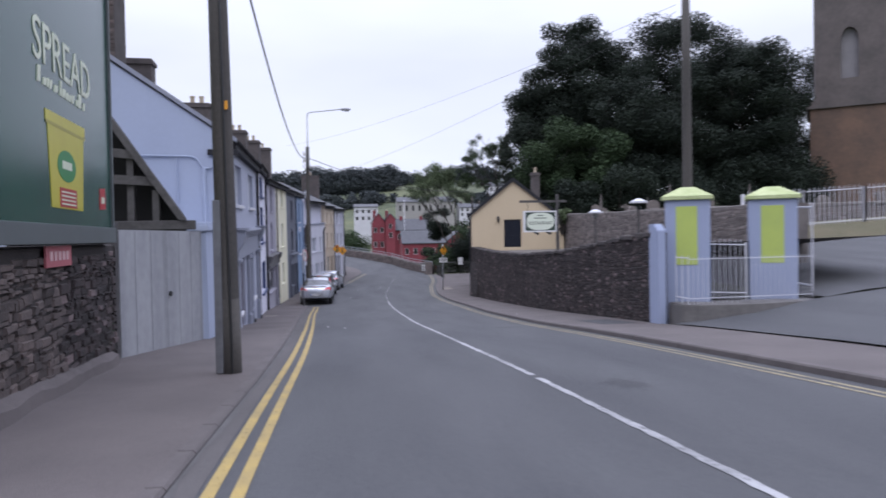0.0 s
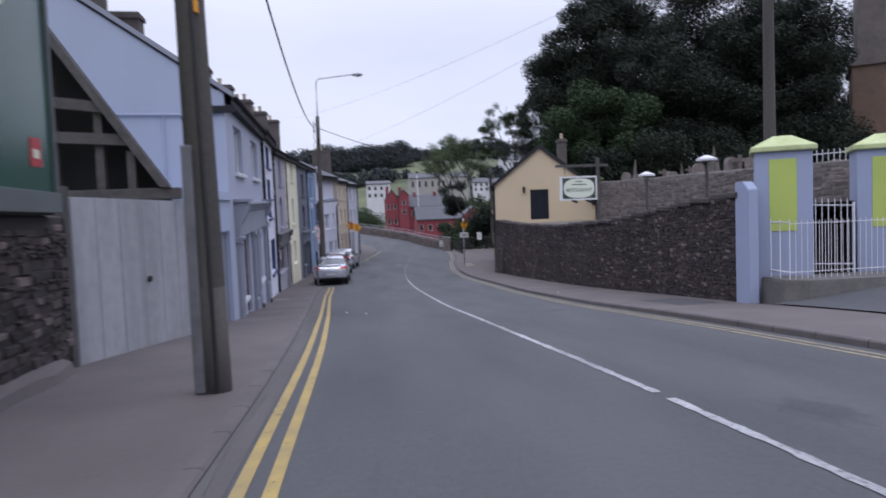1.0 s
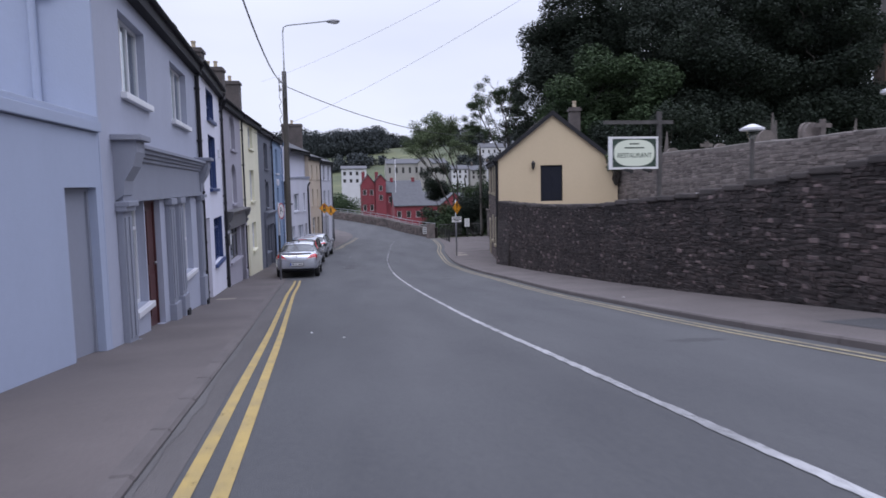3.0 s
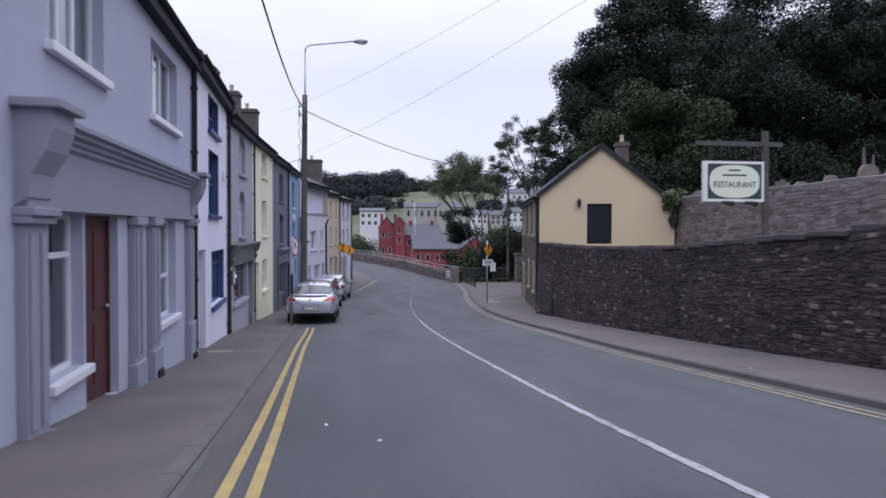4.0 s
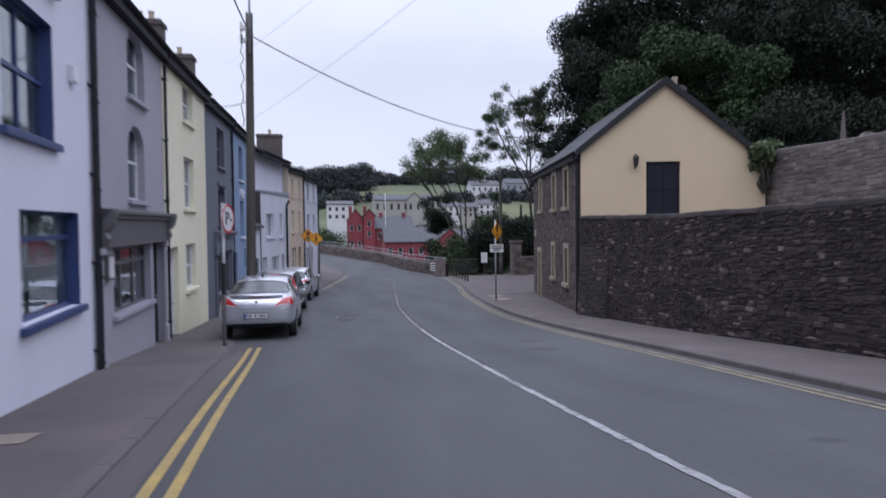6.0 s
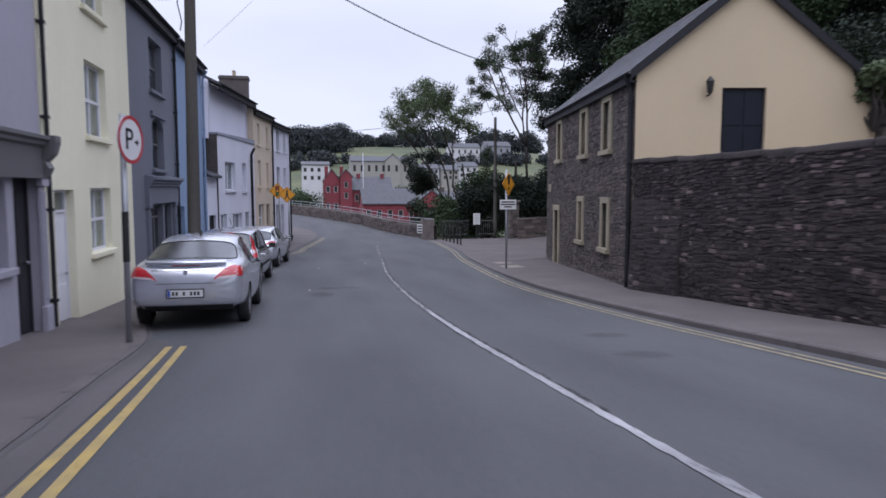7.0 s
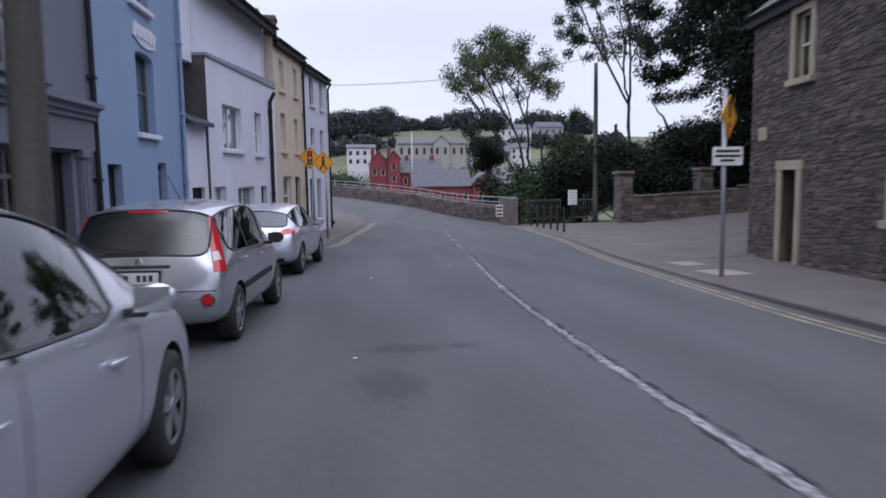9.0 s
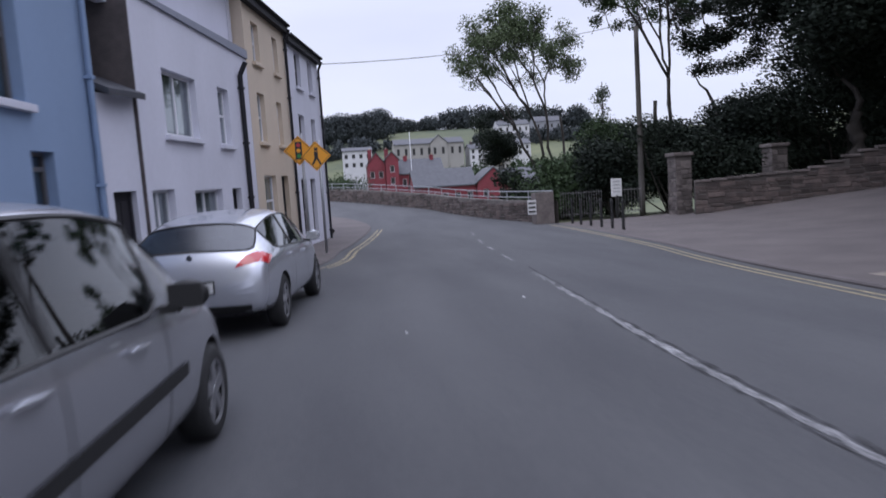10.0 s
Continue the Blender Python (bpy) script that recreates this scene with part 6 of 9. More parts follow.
sg = sign_post("parking_sign", -2.68, 38.15, -2.27, 0.82, 0.042, "round white parking sign with a red ring on a grey post", "road sign")
turn = Matrix.Translation((0.05, -0.05, 2.74)) @ Matrix.Rotation(radians(74), 4, "Z")
bm = bmesh.new()
disc(bm, 0.33, -0.075, -0.06, turn)
plate_p = part("plate", bm, SIGN_WHITE, sg)
bm = bmesh.new()
disc(bm, 0.33, -0.079, -0.0755, turn, inner=0.28)
part("red_ring", bm, SIGN_RED, plate_p)
lettering("P", 0.42, SIGN_BLACK, plate_p, turn @ Matrix.Translation((-0.05, -0.078, -0.01)) @ Matrix.Rotation(math.pi / 2, 4, "X"))
bm = bmesh.new()
box(bm, 0.09, 0.2, -0.079, -0.0755, -0.04, -0.012, turn)
box(bm, 0.15, 0.17, -0.0795, -0.0755, -0.075, 0.02, turn)
part("arrow", bm, SIGN_BLACK, plate_p)
bm = bmesh.new()
tube(bm, (0, 0, 1.05), (0, 0, 1.75), 0.047, 0.047, 12)
part("dark_sleeve", bm, SIGN_BLACK, sg)


def diamond(owner, m, side, symbol):
    bm = bmesh.new()
    prism(bm, [(0, -side * 0.707), (side * 0.707, 0), (0, side * 0.707), (-side * 0.707, 0)], (-0.05, -0.035), m)
    p = part("plate", bm, SIGN_AMBER, owner, "amber diamond warning plate")
    for shape in symbol:
        bm = bmesh.new()
        prism(bm, shape, (-0.054, -0.0505), m)
        part("symbol", bm, SIGN_BLACK, p)
    e, t = side * 0.707 - 0.04, 0.022
    bm = bmesh.new()
    ring = [(0, -e), (e, 0), (0, e), (-e, 0)]
    inner = [(0, -e + t), (e - t, 0), (0, e - t), (-e + t, 0)]
    for i in range(4):
        j = (i + 1) % 4
        prism(bm, [ring[i], ring[j], inner[j], inner[i]], (-0.053, -0.0505), m)
    part("border", bm, SIGN_BLACK, p)
    return p


LIGHTS = [[(-0.1, -0.26), (0.1, -0.26), (0.1, 0.26), (-0.1, 0.26)]]
WALKER = [[(-0.04, 0.15), (0.06, 0.15), (0.06, 0.25), (-0.04, 0.25)], [(-0.05, -0.05), (0.06, -0.05), (0.06, 0.13), (-0.05, 0.13)],
          [(-0.14, -0.25), (-0.08, -0.25), (0.04, -0.05), (-0.04, -0.05)], [(0.1, -0.25), (0.16, -0.25), (0.06, -0.05), (0.0, -0.05)]]
BANG = [[(-0.05, -0.02), (0.05, -0.02), (0.08, 0.3), (-0.08, 0.3)], [(-0.05, -0.2), (0.05, -0.2), (0.05, -0.1), (-0.05, -0.1)]]
sg = sign_post("warning_sign", -0.9, 65.3, -2.62, 0.62, 0.04, "amber diamond sign with a walking figure on a grey post", "road sign", group="amber warning signs")
diamond(sg, Matrix.Translation((-0.1, 0, 2.78)), 0.62, WALKER)
sg = sign_post("warning_sign", -1.4, 65.5, -2.62, 0.85, 0.04, "amber diamond sign with traffic lights on a grey post", "road sign", group="amber warning signs")
p = diamond(sg, Matrix.Translation((-0.1, 0, 2.98)), 0.62, LIGHTS)
for z, mt in ((0.16, SIGN_RED), (0.0, SIGN_AMBER), (-0.16, POSTER_LEAF)):
    bm = bmesh.new()
    disc(bm, 0.06, -0.058, -0.0545, Matrix.Translation((-0.1, 0, 2.98 + z)), k=16)
    part("light_dot", bm, mt, p)
sg = sign_post("warning_sign", 6.8, 50.75, -2.57, 0.8, 0.04, "amber diamond sign with an exclamation mark above a white plate", "road sign", group="amber warning signs")
diamond(sg, Matrix.Translation((0.04, 0, 2.87)) @ Matrix.Rotation(radians(40), 4, "Z"), 0.56, BANG)
bm = bmesh.new()
box(bm, -0.26, 0.34, -0.06, -0.045, 1.98, 2.32, bevel=0.006)
pl = part("text_plate", bm, SIGN_WHITE, sg, "white plate with illegible writing")
for z, a, b in ((2.22, -0.2, 0.28), (2.13, -0.22, 0.3), (2.05, -0.1, 0.18)):
    bm = bmesh.new()
    box(bm, a, b, -0.064, -0.0605, z, z + 0.045)
    part("writing_bar", bm, SIGN_BLACK, pl)

# restaurant sign hanging over the wall
rs = thing("hanging_sign", pose(8.83, 28.1, 0.42), "hanging cream and green restaurant sign on a timber post", "sign")
bm = bmesh.new()
box(bm, -0.055, 0.055, -0.055, 0.055, -0.1, 2.7)
part("post", bm, OLD_WOOD, rs)
bm = bmesh.new()
box(bm, -1.65, 0.4, -0.04, 0.04, 2.35, 2.45)
part("arm", bm, OLD_WOOD, rs)
bm = bmesh.new()
box(bm, -1.46, -0.06, -0.035, 0.035, 1.13, 1.96)
bd = part("board", bm, SIGN_GREEN, rs, "dark green sign board")
bm = bmesh.new()
for a, b, c, d in ((-1.5, -1.41, 1.09, 2.0), (-0.11, -0.02, 1.09, 2.0), (-1.41, -0.11, 1.94, 2.0), (-1.41, -0.11, 1.09, 1.15)):
    box(bm, a, b, -0.05, 0.05, c, d)
part("frame", bm, SIGN_WHITE, bd, "white board frame")
bm = bmesh.new()
prism(bm, [(-0.76 + 0.60 * math.copysign(abs(math.cos(t)) ** 0.75, math.cos(t)), 1.545 + 0.37 * math.copysign(abs(math.sin(t)) ** 0.75, math.sin(t))) for t in (2 * math.pi * i / 40 for i in range(40))], (-0.042, -0.036))
part("oval", bm, SIGN_CREAM, bd, "cream oval sign face")
lettering("RESTAURANT", 0.19, SIGN_GREEN, bd, Matrix.Translation((-0.76, -0.044, 1.47)) @ Matrix.Rotation(math.pi / 2, 4, "X"), squeeze=0.88)
for z, a, b in ((1.78, -0.9, -0.62), (1.67, -1.05, -0.47)):
    bm = bmesh.new()
    box(bm, a, b, -0.046, -0.0425, z, z + 0.035)
    part("writing_bar", bm, SIGN_GREEN, bd)
bm = bmesh.new()
for x in (-1.3, -0.25):
    tube(bm, (x, 0, 1.98), (x, 0, 2.36), 0.012, 0.012, 6)
part("hanger", bm, SIGN_BLACK, rs)
bm = bmesh.new()
for x in (-1.05, -0.5):
    tube(bm, (x, -0.02, 1.08), (x + 0.1, -0.3, 1.02), 0.03, 0.06, 8)
part("spotlight", bm, SIGN_BLACK, rs)

# white garden chairs on the terrace behind the wall
for x, y, a in ((13.3, 33.4, 20), (13.5, 32.4, -70)):
    ch_ = thing("garden_chair", pose(x, y, wall_top(y) - 0.22, 0, 0, a), "low white moulded garden chair behind the wall", "chair", "garden chairs")
    bm = bmesh.new()
    box(bm, -0.23, 0.23, -0.22, 0.22, 0.28, 0.31, bevel=0.01)
    part("seat", bm, WHITE_METAL, ch_)
    bm = bmesh.new()
    for i in range(5):
        box(bm, -0.22 + i * 0.095, -0.16 + i * 0.095, 0.2, 0.23, 0.31, 0.56)
    box(bm, -0.23, 0.23, 0.195, 0.235, 0.56, 0.6)
    part("backrest", bm, WHITE_METAL, ch_)
    for px, py in ((-0.21, -0.2), (0.21, -0.2), (-0.21, 0.2), (0.21, 0.2)):
        bm = bmesh.new()
        tube(bm, (px * 1.1, py * 1.1, 0), (px, py, 0.29), 0.02, 0.022, 6)
        part("leg", bm, WHITE_METAL, ch_)

# garden lanterns behind the wall
for x, y, zt in ((9.03, 24.04, 2.28), (8.83, 19.8, 2.44)):
    z0 = wall_top(y) - 0.25
    g = thing("garden_lantern", pose(x, y, z0), "post lantern with a broad white cap behind the wall", "lantern", "garden lanterns")
    h = zt - z0
    bm = bmesh.new()
    tube(bm, (0, 0, -0.1), (0, 0, h - 0.32), 0.05, 0.045, 8)
    part("post", bm, OLD_WOOD, g)
    bm = bmesh.new()
    tube(bm, (0, 0, h - 0.32), (0, 0, h - 0.12), 0.07, 0.12, 8)
    part("lamp_box", bm, PANE, g)
    bm = bmesh.new()
    tube(bm, (0, 0, h - 0.12), (0, 0, h - 0.07), 0.26, 0.26, 12)
    tube(bm, (0, 0, h - 0.07), (0, 0, h + 0.02), 0.26, 0.05, 12)
    part("cap", bm, WHITE_METAL, g)

# gravestones over the churchyard wall
def gravestone(x, y, kind, h):
    z = churchyard_height(x, y) - 0.02
    g = thing("gravestone", pose(x, y, z, 0, random.uniform(-3, 3), random.uniform(-15, 15)), {"slab": "weathered grey upright headstone", "cross": "grey stone cross on a plinth", "obelisk": "tall pointed grey memorial"}[kind], "gravestone", "churchyard gravestones")
    bm = bmesh.new()
    if kind == "slab":
        k, w = 10, 0.32
        prism(bm, [(-w, -0.3), (w, -0.3), (w, h - w)] + [(w * math.cos(math.pi * i / k), h - w + w * math.sin(math.pi * i / k)) for i in range(1, k)] + [(-w, h - w)], (-0.07, 0.07))
    elif kind == "cross":
        box(bm, -0.08, 0.08, -0.06, 0.06, 0.2, h)
        box(bm, -0.28, -0.081, -0.06, 0.06, h * 0.68, h * 0.68 + 0.15)
        box(bm, 0.081, 0.28, -0.06, 0.06, h * 0.68, h * 0.68 + 0.15)
    else:
        tube(bm, (0, 0, 0.2), (0, 0, h), 0.16, 0.03, 4)
    body = part("stone", bm, PALE_STONE if kind != "obelisk" else CHURCH_GREY, g)
    if kind != "slab":
        bm = bmesh.new()
        box(bm, -0.3, 0.3, -0.25, 0.25, -0.3, 0.2, bevel=0.02)
        part("plinth", bm, CONCRETE, g)


rnd = random.Random(5)
for i, y in enumerate((31.8, 32.4, 31.5, 33.0, 34.6, 36.0, 37.2, 38.5, 40.0, 41.5)):
    gravestone(15.4 + rnd.uniform(0, 1.6), y, ("slab", "slab", "cross", "slab", "obelisk")[i % 5], rnd.uniform(0.5, 0.95) + (0.5 if i % 5 == 4 else 0))
for i in range(16):
    gravestone(18 + rnd.uniform(0, 14), 33 + i * 1.1, ("slab", "cross", "slab", "obelisk")[i % 4], rnd.uniform(0.7, 1.2) + (0.6 if i % 4 == 3 else 0))

# ---------------------------------------------------------------- bridge parapet, bollards, park gate
PAR = [(-16.0, 112.0), (-7.0, 105.5), (-1.3, 99.5), (4.83, 86.8), (8.35, 72.7)]
parapet = thing("wall_bridge", None, "long grey stone parapet with a metal handrail round the bend", "parapet", kind="structure")
for a, b in zip(PAR, PAR[1:]):
    m, ln2 = front_frame(b, a)
    m = m @ Matrix.Translation((0, 0, 0))
    y_at = lambda x, a=a, b=b, ln2=ln2: b[1] + (a[1] - b[1]) * x / ln2
    lo = lambda x, f=y_at: street(f(x)) - 0.05
    hi = lambda x, f=y_at: street(f(x)) + 0.95
    bm = bmesh.new()
    xs = spaced(0, ln2, 1.0)
    rows = [[bm.verts.new(p) for p in ((x, 0, lo(x) - 3), (x, 0, hi(x)), (x, -0.45, hi(x)), (x, -0.45, lo(x) - 5))] for x in xs]
    for r0, r1 in zip(rows, rows[1:]):
        for i in range(3):
            bm.faces.new((r0[i], r0[i + 1], r1[i + 1], r1[i]))
    part("wall_core", bm, PALE_MORTAR, parapet, m=m)
    inv = m @ Matrix.Translation((ln2, 0, 0)) @ Matrix.Rotation(math.pi, 4, "Z")
    rubble_face(parapet, inv, ln2, lambda x: lo(ln2 - x), lambda x: hi(ln2 - x), BROWN_STONE, seed=60, course=(0.09, 0.2), run=(0.2, 0.6))
    for h in (1.15, 1.42):
        bm = bmesh.new()
        tube_path(bm, [(x, -0.2, lo(x) + h) for x in xs], 0.028, 6)
        part("handrail", bm, GALV, parapet, m=m)
    for x in spaced(0, ln2, 2.0):
        bm = bmesh.new()
        tube(bm, (x, -0.2, lo(x) + 0.98), (x, -0.2, lo(x) + 1.42), 0.025, 0.025, 6)
        part("rail_post", bm, GALV, parapet, m=m)
pier = thing("parapet_pier", pose(8.05, 72.8, -2.65), "squat stone end pier of the bridge parapet with a chevron board", "pier")
bm = bmesh.new()
box(bm, -0.35, 0.45, -0.35, 0.4, -0.3, 1.25, bevel=0.03)
part("shaft", bm, PALE_STONE, pier)
bm = bmesh.new()
box(bm, -0.72, -0.36, -0.4, -0.37, 0.35, 0.95)
ch = part("chevron_board", bm, SIGN_WHITE, pier)
for z in (0.42, 0.6, 0.78):
    bm = bmesh.new()
    box(bm, -0.69, -0.39, -0.404, -0.4005, z, z + 0.09)
    part("chevron", bm, SIGN_BLACK, ch)
for i in range(6):
    x, y = 8.85 + 0.12 * math.sin(i) * 0.3 + i * 0.02, 66.2 + i * 1.05
    bl = thing("bollard", pose(x, y, street(y) + 0.1), "slim black cast-iron bollard at the kerb", "bollard", "kerb bollards")
    bm = bmesh.new()
    tube(bm, (0, 0, -0.2), (0, 0, 0.8), 0.055, 0.045, 10)
    part("shaft", bm, SIGN_BLACK, bl, smooth=False)
    bm = bmesh.new()
    tube(bm, (0, 0, 0.8), (0, 0, 0.86), 0.065, 0.065, 10)
    tube(bm, (0, 0, 0.86), (0, 0, 0.95), 0.05, 0.02, 10)
    part("finial", bm, SIGN_BLACK, bl)
nb = thing("notice_board", pose(11.77, 73.6, -2.6), "white notice board on a black post by the park gate", "notice board")
bm = bmesh.new()
box(bm, -0.05, 0.05, -0.05, 0.05, -0.2, 0.85)
part("post", bm, SIGN_BLACK, nb)
bm = bmesh.new()
box(bm, -0.24, 0.24, -0.04, 0.04, 0.8, 1.6, bevel=0.01)
pn = part("panel", bm, SIGN_WHITE, nb)
for z in (1.0, 1.15, 1.3, 1.45):
    bm = bmesh.new()
    box(bm, -0.16, 0.14, -0.045, -0.0405, z, z + 0.03)
    part("writing_bar", bm, FAR_GREY, pn)


def iron_fence(p0, p1, h, gap, label):
    p0, p1 = Vector(p0), Vector(p1)
    f = thing("park_railing", Matrix.Translation(p0), label, "railing", "park railings")
    d = p1 - p0
    n = int(d.length / gap)
    for z in (0.12, h - 0.08):
        bm = bmesh.new()
        tube(bm, (0, 0, z), d + Vector((0, 0, z)), 0.02, 0.02, 6)
        part("rail", bm, GREY_FRAME, f)
    for i in range(n + 1):
        bm = bmesh.new()
        tube(bm, d * (i / n), d * (i / n) + Vector((0, 0, h)), 0.012, 0.012, 5)
        part("bar", bm, GREY_FRAME, f)


iron_fence((9.1, 73.4, -2.6), (11.3, 74.2, -2.6), 1.15, 0.14, "dark iron park railing beside the gate")
iron_fence((12.0, 74.3, -2.6), (13.2, 74.2, -2.6), 1.15, 0.14, "dark iron park railing beside the gate")
LW = [(13.7, 70.3), (17, 68.9), (20, 67.3), (27, 63.8)]
low_wall = thing("wall_park", None, "low stone wall rising beside the lane", "stone wall", kind="structure")
tops = (-1.4, -1.25, -0.5, 0.2)
feet = [path_height(*p) for p in LW]
for i in range(3):
    m, ln2 = front_frame(LW[i], LW[i + 1])
    hi = lambda x, i=i, ln2=ln2: tops[i] + (tops[i + 1] - tops[i]) * (lambda s: s * s * (3 - 2 * s))(x / ln2)
    lo = lambda x, i=i, ln2=ln2: feet[i] + (feet[i + 1] - feet[i]) * x / ln2
    bm = bmesh.new()
    wall_body(bm, ln2, lo, hi, 0.4)
    part("wall_core", bm, BROWN_MORTAR, low_wall, m=m)
    rubble_face(low_wall, m, ln2, lo, hi, BROWN_STONE, seed=80 + i, course=(0.12, 0.25), run=(0.25, 0.6))
    bm = bmesh.new()
    for x in spaced(0, ln2, 0.6)[:-1]:
        box(bm, x + 0.01, x + 0.59, -0.06, 0.46, hi(x + 0.3) + 0.02, hi(x + 0.3) + 0.12, bevel=0.02)
    part("coping", bm, PALE_STONE, low_wall, m=m)["kind"] = "stuff"
for x, y, zt in ((13.75, 71.6, -0.1), (17.9, 71.3, 0.05)):
    pr = thing("park_gate_pier", pose(x, y, -2.7), "squared rubble gate pier with a flat cap", "gate pier", "park gate piers")
    bm = bmesh.new()
    box(bm, -0.35, 0.35, -0.35, 0.35, -0.3, zt + 2.55)
    part("shaft", bm, BROWN_MORTAR, pr)
    for q in range(4):
        rubble_face(pr, Matrix.Rotation(q * math.pi / 2, 4, "Z") @ Matrix.Translation((-0.35, -0.35, 0)), 0.7, lambda x: -0.2, lambda x: zt + 2.55, PALE_STONE, seed=90 + q, course=(0.12, 0.25), run=(0.2, 0.45))
    bm = bmesh.new()
    box(bm, -0.43, 0.43, -0.43, 0.43, zt + 2.55, zt + 2.7, bevel=0.03)
    part("cap", bm, PALE_STONE, pr)
# ---------------------------------------------------------------- covers, patches, litter on the ground
def ground_plate(name, x0, x1, y0, y1, lift, mat, label, category):
    bm = bmesh.new()
    sheet(bm, [lambda y: x0, lambda y: (x0 + x1) / 2, lambda y: x1], spaced(y0, y1, 0.4), lambda x, y: (path_height(x, y) + 0.004 if x > 5.7 else street(y) + lift))
    return structure(name, bm, mat, label, category)


ground_plate("footpath_patch", 6.3, 7.2, 16.2, 18.3, 0.128, PATCH, "dark tarmac patch in the concrete footpath", "patch")
ground_plate("footpath_cover", -3.66, -3.14, 29.15, 29.6, 0.053, DRESSED, "small pale service cover in the footpath", "cover")
for x0, x1, y0, y1 in ((6.85, 7.6, 50.9, 51.9), (7.1, 7.7, 52.8, 53.6)):
    ground_plate("footpath_slab", x0, x1, y0, y1, 0.125, DRESSED, "pale paving slab patch in the footpath", "slab")
rnd = random.Random(31)
for x, y in ((-0.15, 19.75), (-0.65, 20.6), (0.3, 52.4), (2.15, 54.2), (-0.09, 45.6), (6.0, 24.1)):
    lift = 0.055 if x > 5.7 else 0.0
    lt = thing("litter", pose(x, y, street(y) + lift + 0.012, 0, 0, rnd.uniform(0, 180)), "small crumpled white paper scrap on the ground", "litter", "paper scraps")
    bm = bmesh.new()
    bmesh.ops.create_icosphere(bm, subdivisions=1, radius=0.032)
    for v in bm.verts:
        v.co = Vector((v.co.x * rnd.uniform(0.6, 1.3), v.co.y * rnd.uniform(0.3, 0.8), v.co.z * 0.25 * rnd.uniform(0.6, 1.2)))
    part("scrap", bm, SIGN_WHITE, lt)


def leaf_tuft(x, y, z, n=260, h=0.95, seed=3):
    """A low tuft of weeds as one mesh."""
    rg = random.Random(seed + int(y * 10))
    verts, faces = [], []
    for i in range(n):
        p = Vector((x + rg.gauss(0, 0.03), y + rg.gauss(0, 0.07), z + h * rg.random() ** 1.4))
        a = Vector((rg.gauss(0, 1), rg.gauss(0, 1), rg.gauss(0, 1))).normalized() * rg.uniform(0.02, 0.045)
        b = a.cross(Vector((rg.gauss(0, 1), rg.gauss(0, 1), rg.gauss(0, 1)))).normalized() * 0.014
        k = len(verts)
        verts += [p - a, p - b, p + a, p + b]
        faces.append((k, k + 1, k + 2, k + 3))
    me = bpy.data.meshes.new("weeds")
    me.from_pydata(verts, [], faces)
    me.materials.append(LEAF_MID)
    return new("weeds", me)


# dark pitted wear in the asphalt, and a concrete haunch at the wall foot
def worn_patch_material():
    m = surface("pitted_asphalt", (0.040, 0.040, 0.043), (0.062, 0.062, 0.066), 0.92, grain=40, stain=3, amount=1.0, bump=0.6, bump_scale=90)
    n, l = m.node_tree.nodes, m.node_tree.links
    b, out = n["Principled BSDF"], n["Material Output"]
    co, gr, no = n.new("ShaderNodeTexCoord"), n.new("ShaderNodeTexGradient"), n.new("ShaderNodeTexNoise")
    gr.gradient_type = "SPHERICAL"
    no.inputs["Scale"].default_value, no.inputs["Detail"].default_value = 3.5, 5.0
    l.new(co.outputs["Object"], gr.inputs["Vector"])
    l.new(co.outputs["Object"], no.inputs["Vector"])
    ad, mr, tr, mx = n.new("ShaderNodeMath"), n.new("ShaderNodeMapRange"), n.new("ShaderNodeBsdfTransparent"), n.new("ShaderNodeMixShader")
    l.new(gr.outputs["Fac"], ad.inputs[0])
    l.new(no.outputs["Fac"], ad.inputs[1])
    mr.inputs["From Min"].default_value, mr.inputs["From Max"].default_value, mr.inputs["To Max"].default_value = 0.80, 1.2, 0.2
    l.new(ad.outputs[0], mr.inputs["Value"])
    l.new(mr.outputs["Result"], mx.inputs["Fac"])
    l.new(tr.outputs["BSDF"], mx.inputs[1])
    l.new(b.outputs["BSDF"], mx.inputs[2])
    l.new(mx.outputs["Shader"], out.inputs["Surface"])
    return m


WEAR = ((3.38, 7.85, 0.45, 0.8), (3.79, 35.5, 0.6, 0.6), (3.73, 27.65, 0.28, 0.22), (4.2, 17.8, 0.7, 0.35), (4.09, 37.2, 0.6, 0.5), (0.18, 44.6, 0.6, 1.1), (0.39, 45.97, 0.7, 0.5), (1.04, 46.0, 0.35, 0.3))
PITTED = worn_patch_material()
for i, (x, y, sx, sy) in enumerate(WEAR):
    bm = bmesh.new()
    k = 20
    fall = (street(y + 1) - street(y - 1)) / 2
    ring = [bm.verts.new((math.cos(2 * math.pi * j / k), math.sin(2 * math.pi * j / k), 0)) for j in range(k)]
    bm.faces.new(ring)
    ob = structure("road_wear", bm, PITTED, "dark pitted worn patch in the asphalt", "road wear")
    ob.matrix_basis = Matrix.Translation((x, y, road_height(x, y) + 0.005)) @ Matrix.Rotation(math.atan(fall), 4, "X") @ Matrix.Diagonal((sx, sy, 1, 1))
m, ln2 = front_frame(WL_B, WL_C)
bm = bmesh.new()
rows = []
for x in spaced(-1.2, ln2 - 0.5, 0.4):
    y = WL_B[1] + (WL_C[1] - WL_B[1]) * x / ln2
    z, w = street(y) + 0.05, 0.2 + 0.03 * math.sin(x * 3.1)
    rows.append([bm.verts.new(p) for p in ((x, -w, z), (x, -w + 0.03, z + 0.13 + 0.02 * math.sin(x * 5)), (x, -0.03, z + 0.2), (x, 0.05, z + 0.2))])
